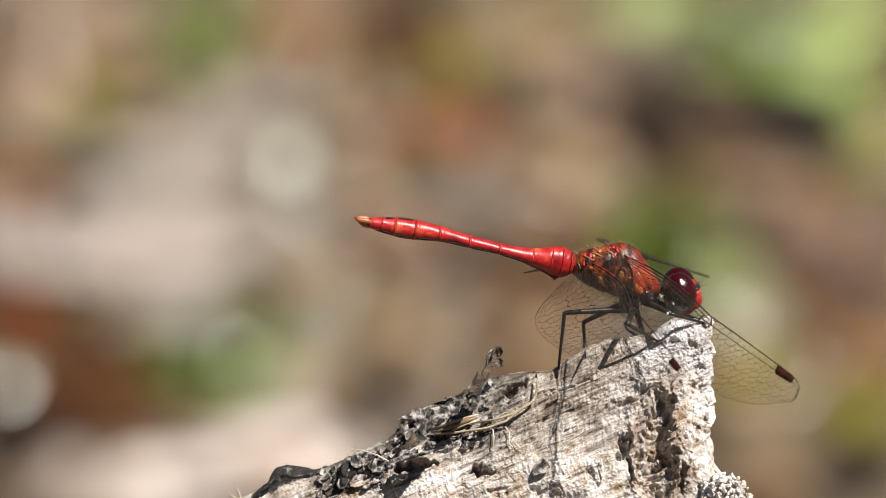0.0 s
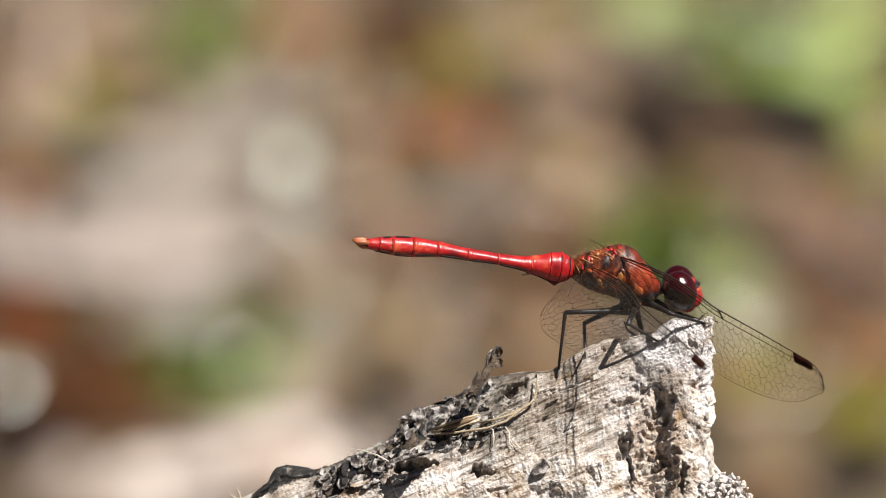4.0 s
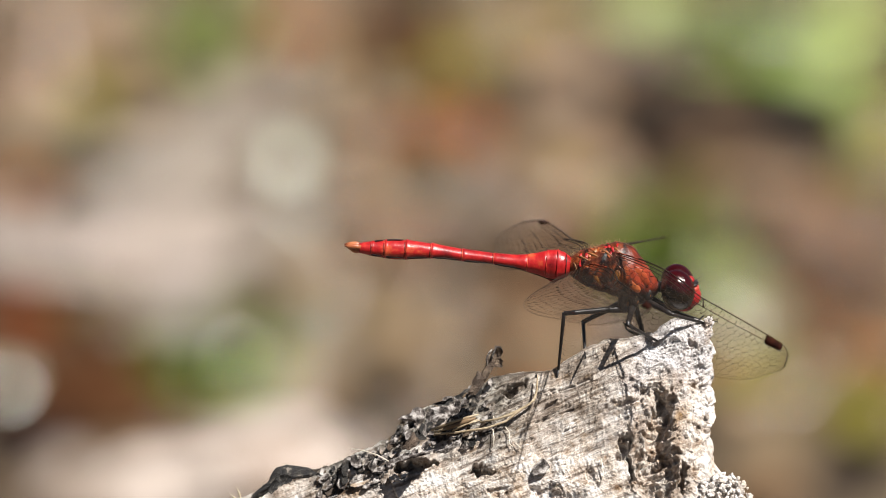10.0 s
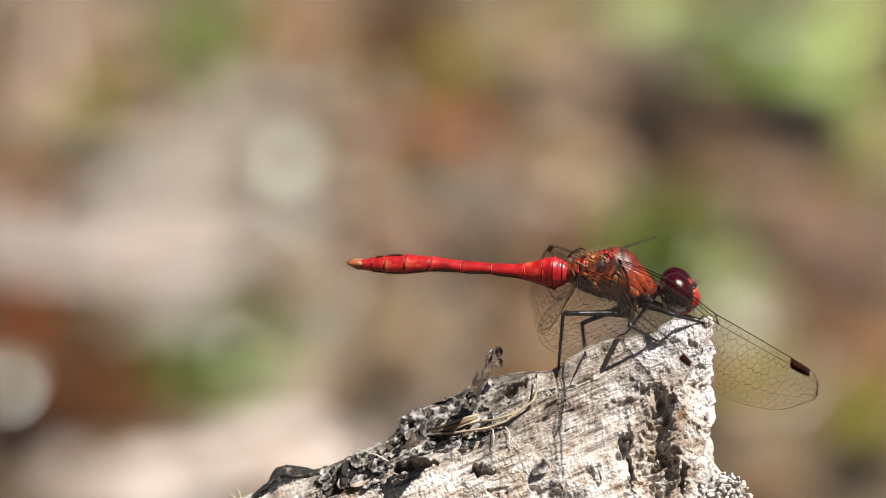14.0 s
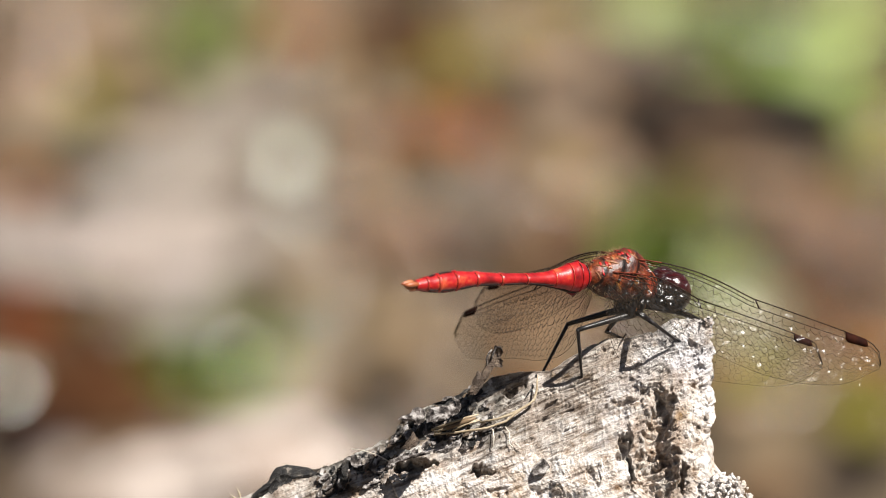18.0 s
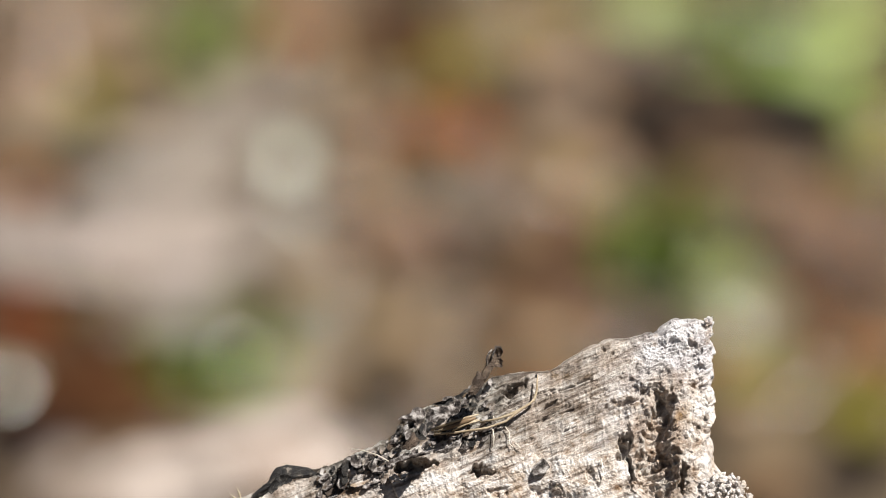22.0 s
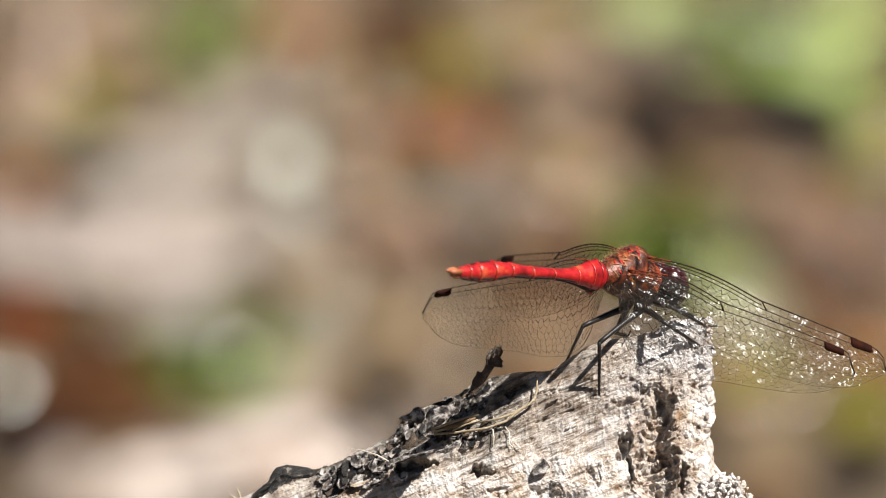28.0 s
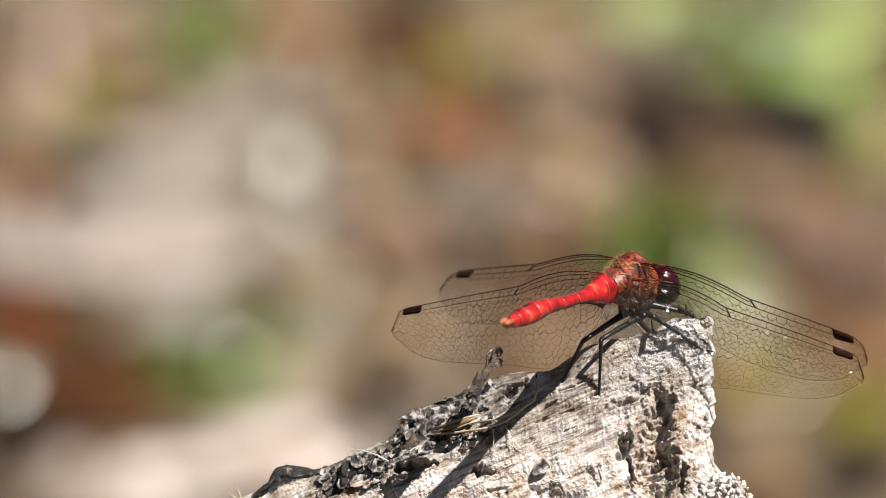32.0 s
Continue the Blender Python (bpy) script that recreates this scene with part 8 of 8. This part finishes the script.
    walk(limb["tibia_ml"], [
        (0, pose(0.00311, 0.00221, -0.00770, 0.0, -30.9, -115.3)), (2.3, pose(0.00311, 0.00221, -0.00770, 0.0, -30.9, -115.3)), (2.7, pose(0.00278, 0.00216, -0.00778, -3.2, -33.6, -114.5)),
        (8.3, pose(0.00278, 0.00216, -0.00778, -3.2, -33.6, -114.5)), (8.6, pose(0.00272, 0.00253, -0.00769, -3.2, -28.4, -108.8)), (9, pose(0.00308, 0.00259, -0.00759, -2.1, -24.9, -110.1)),
        (9.5, pose(0.00266, 0.00250, -0.00771, -4.3, -30.5, -109.1)), (10, pose(0.00284, 0.00245, -0.00769, -3.2, -28.9, -110.6)), (10.4, pose(0.00308, 0.00259, -0.00759, -2.1, -24.9, -110.1)),
        (10.6, pose(0.00308, 0.00259, -0.00759, -2.1, -24.9, -110.1)), (11, pose(0.00265, 0.00252, -0.00770, -4.3, -29.7, -109.0)), (11.5, pose(0.00266, 0.00250, -0.00771, -4.3, -30.5, -109.1)),
        (12, pose(0.00293, 0.00252, -0.00765, -3.1, -27.5, -110.5)), (12.2, pose(0.00346, -0.00031, -0.00440, 20.1, 8.8, -160.2)), (12.4, pose(0.00399, -0.00315, -0.00115, 4.7, 49.6, 146.1)), (14.2, pose(0.00399, -0.00315, -0.00115, 4.7, 49.6, 146.1)),
        (14.5, pose(0.00394, -0.00316, -0.00111, 5.3, 48.6, 148.3)), (15.3, pose(0.00394, -0.00316, -0.00111, 5.3, 48.6, 148.3)), (15.55, pose(0.00316, 0.00058, -0.00391, 20.1, 18.2, -156.2)), (15.8, pose(0.00238, 0.00432, -0.00671, 4.8, -10.8, -110.3)),
        (19.9, pose(0.00238, 0.00432, -0.00671, 4.8, -10.8, -110.3)), (22.2, pose(0.00158, 0.00259, -0.00773, 0.0, -5.9, -36.2)), (23.2, pose(0.00158, 0.00259, -0.00773, 0.0, -5.9, -36.2)),
        (23.3, pose(0.00180, 0.00255, -0.00775, -1.6, -16.6, -48.6)), (23.7, pose(0.00180, 0.00255, -0.00775, -1.6, -16.6, -48.6)), (24, pose(0.00135, 0.00259, -0.00771, -3.0, -16.7, -45.8)),
        (24.6, pose(0.00135, 0.00259, -0.00771, -3.0, -16.7, -45.8)), (24.7, pose(0.00131, -0.00055, -0.00454, -12.1, 17.5, -14.9)), (24.8, pose(0.00127, -0.00369, -0.00138, 2.5, 50.9, 24.7)), (26.3, pose(0.00127, -0.00369, -0.00138, 2.5, 50.9, 24.7)),
        (26.5, pose(0.00242, -0.00003, -0.00414, -23.2, 16.2, -60.3)), (26.7, pose(0.00357, 0.00364, -0.00690, 4.8, -13.1, -129.4)), (29.7, pose(0.00357, 0.00364, -0.00690, 4.8, -13.1, -129.4)), (29.8, pose(0.00483, -0.00108, -0.00648, 2.1, -27.3, -158.8)),
        (30.2, pose(0.00483, -0.00108, -0.00648, 2.1, -27.3, -158.8)), (31, pose(0.00495, -0.00098, -0.00643, 2.7, -25.9, -157.4)), (31.3, pose(0.00495, -0.00098, -0.00643, 2.7, -25.9, -157.4)),
        (31.6, pose(0.00453, -0.00128, -0.00659, 0.8, -31.4, -161.5)), (32, pose(0.00453, -0.00128, -0.00659, 0.8, -31.4, -161.5)),
    ])
    walk(limb["femur_fl"], [
        (0, pose(0.00320, 0.00080, -0.00250, 0.0, 30.4, 16.1)), (2.3, pose(0.00320, 0.00080, -0.00250, 0.0, 30.4, 16.1)), (2.7, pose(0.00320, 0.00080, -0.00250, 1.0, 33.4, 15.9)),
        (8.3, pose(0.00320, 0.00080, -0.00250, 1.0, 33.4, 15.9)), (8.6, pose(0.00320, 0.00080, -0.00250, 1.3, 36.0, 21.6)), (9, pose(0.00320, 0.00080, -0.00250, 0.9, 36.5, 21.1)),
        (9.5, pose(0.00320, 0.00080, -0.00250, 1.8, 35.3, 22.8)), (10, pose(0.00320, 0.00080, -0.00250, 1.2, 35.7, 19.6)), (10.4, pose(0.00320, 0.00080, -0.00250, 0.9, 36.5, 21.1)),
        (10.6, pose(0.00320, 0.00080, -0.00250, 0.9, 36.5, 21.1)), (11, pose(0.00320, 0.00080, -0.00250, 1.8, 36.8, 22.4)), (11.5, pose(0.00320, 0.00080, -0.00250, 1.8, 35.3, 22.8)),
        (12, pose(0.00320, 0.00080, -0.00250, 1.3, 35.9, 20.9)), (12.4, pose(0.00320, 0.00080, -0.00250, 2.1, 31.6, 22.2)), (14.2, pose(0.00320, 0.00080, -0.00250, 2.1, 31.6, 22.2)),
        (14.5, pose(0.00320, 0.00080, -0.00250, 1.8, 32.2, 15.3)), (15.3, pose(0.00320, 0.00080, -0.00250, 1.8, 32.2, 15.3)), (15.8, pose(0.00320, 0.00080, -0.00250, 2.0, 11.2, -23.1)),
        (19.9, pose(0.00320, 0.00080, -0.00250, 2.0, 11.2, -23.1)), (21.05, pose(0.00320, 0.00080, -0.00250, -5.0, 25.5, 14.9)), (22.2, pose(0.00320, 0.00080, -0.00250, 0.0, 40.7, 57.9)), (23.2, pose(0.00320, 0.00080, -0.00250, 0.0, 40.7, 57.9)),
        (23.3, pose(0.00320, 0.00080, -0.00250, 1.9, 42.8, 46.3)), (23.7, pose(0.00320, 0.00080, -0.00250, 1.9, 42.8, 46.3)), (24, pose(0.00320, 0.00080, -0.00250, 4.3, 43.4, 55.1)),
        (24.6, pose(0.00320, 0.00080, -0.00250, 4.3, 43.4, 55.1)), (24.8, pose(0.00320, 0.00080, -0.00250, 0.8, 21.7, 10.5)), (26.3, pose(0.00320, 0.00080, -0.00250, 0.8, 21.7, 10.5)),
        (26.7, pose(0.00320, 0.00080, -0.00250, 4.0, 12.4, -40.0)), (29.7, pose(0.00320, 0.00080, -0.00250, 4.0, 12.4, -40.0)), (29.8, pose(0.00320, 0.00080, -0.00250, 4.6, 4.7, -65.4)),
        (30.2, pose(0.00320, 0.00080, -0.00250, 4.6, 4.7, -65.4)), (31, pose(0.00320, 0.00080, -0.00250, 5.4, 4.4, -63.8)), (31.3, pose(0.00320, 0.00080, -0.00250, 5.4, 4.4, -63.8)),
        (31.6, pose(0.00320, 0.00080, -0.00250, 1.9, 5.6, -67.1)), (32, pose(0.00320, 0.00080, -0.00250, 1.9, 5.6, -67.1)),
    ])
    walk(limb["tibia_fl"], [
        (0, pose(0.00685, 0.00185, -0.00472, -0.0, -11.9, -67.9)), (2.3, pose(0.00685, 0.00185, -0.00472, -0.0, -11.9, -67.9)), (2.7, pose(0.00673, 0.00181, -0.00492, -2.9, -11.0, -68.9)),
        (8.3, pose(0.00673, 0.00181, -0.00492, -2.9, -11.0, -68.9)), (8.6, pose(0.00651, 0.00211, -0.00509, -2.7, -9.4, -61.7)), (9, pose(0.00650, 0.00207, -0.00512, -1.7, -9.1, -58.2)),
        (9.5, pose(0.00651, 0.00219, -0.00504, -3.6, -8.8, -62.4)), (10, pose(0.00657, 0.00200, -0.00507, -2.7, -9.5, -62.6)), (10.4, pose(0.00650, 0.00207, -0.00512, -1.7, -9.1, -58.2)),
        (10.6, pose(0.00650, 0.00207, -0.00512, -1.7, -9.1, -58.2)), (11, pose(0.00646, 0.00214, -0.00514, -3.6, -9.3, -61.6)), (11.5, pose(0.00651, 0.00219, -0.00504, -3.6, -8.8, -62.4)),
        (12, pose(0.00653, 0.00207, -0.00508, -2.7, -8.8, -60.7)), (12.4, pose(0.00667, 0.00222, -0.00481, -4.5, -8.5, -63.4)), (14.2, pose(0.00667, 0.00222, -0.00481, -4.5, -8.5, -63.4)),
        (14.5, pose(0.00679, 0.00178, -0.00484, -5.7, -8.6, -68.1)), (15.3, pose(0.00679, 0.00178, -0.00484, -5.7, -8.6, -68.1)), (15.8, pose(0.00717, -0.00089, -0.00335, 5.0, -1.3, -93.4)),
        (19.9, pose(0.00717, -0.00089, -0.00335, 5.0, -1.3, -93.4)), (21.05, pose(0.00607, 0.00137, -0.00436, -2.6, 10.4, -51.1)), (22.2, pose(0.00497, 0.00363, -0.00537, 0.0, 24.1, -7.4)), (23.2, pose(0.00497, 0.00363, -0.00537, 0.0, 24.1, -7.4)),
        (23.3, pose(0.00543, 0.00313, -0.00549, -0.6, 10.0, -16.3)), (23.7, pose(0.00543, 0.00313, -0.00549, -0.6, 10.0, -16.3)), (24, pose(0.00503, 0.00342, -0.00552, -1.1, 10.8, -15.5)),
        (24.6, pose(0.00503, 0.00342, -0.00552, -1.1, 10.8, -15.5)), (24.8, pose(0.00722, 0.00154, -0.00413, -2.9, 6.3, -46.1)), (26.3, pose(0.00722, 0.00154, -0.00413, -2.9, 6.3, -46.1)),
        (26.7, pose(0.00649, -0.00197, -0.00344, 5.4, 1.2, -115.3)), (29.7, pose(0.00649, -0.00197, -0.00344, 5.4, 1.2, -115.3)), (29.8, pose(0.00503, -0.00319, -0.00286, 4.2, 1.7, -122.2)),
        (30.2, pose(0.00503, -0.00319, -0.00286, 4.2, 1.7, -122.2)), (31, pose(0.00513, -0.00314, -0.00284, 5.1, 2.3, -121.3)), (31.3, pose(0.00513, -0.00314, -0.00284, 5.1, 2.3, -121.3)),
        (31.6, pose(0.00490, -0.00324, -0.00293, 1.7, -0.3, -123.7)), (32, pose(0.00490, -0.00324, -0.00293, 1.7, -0.3, -123.7)),
    ])


motions()
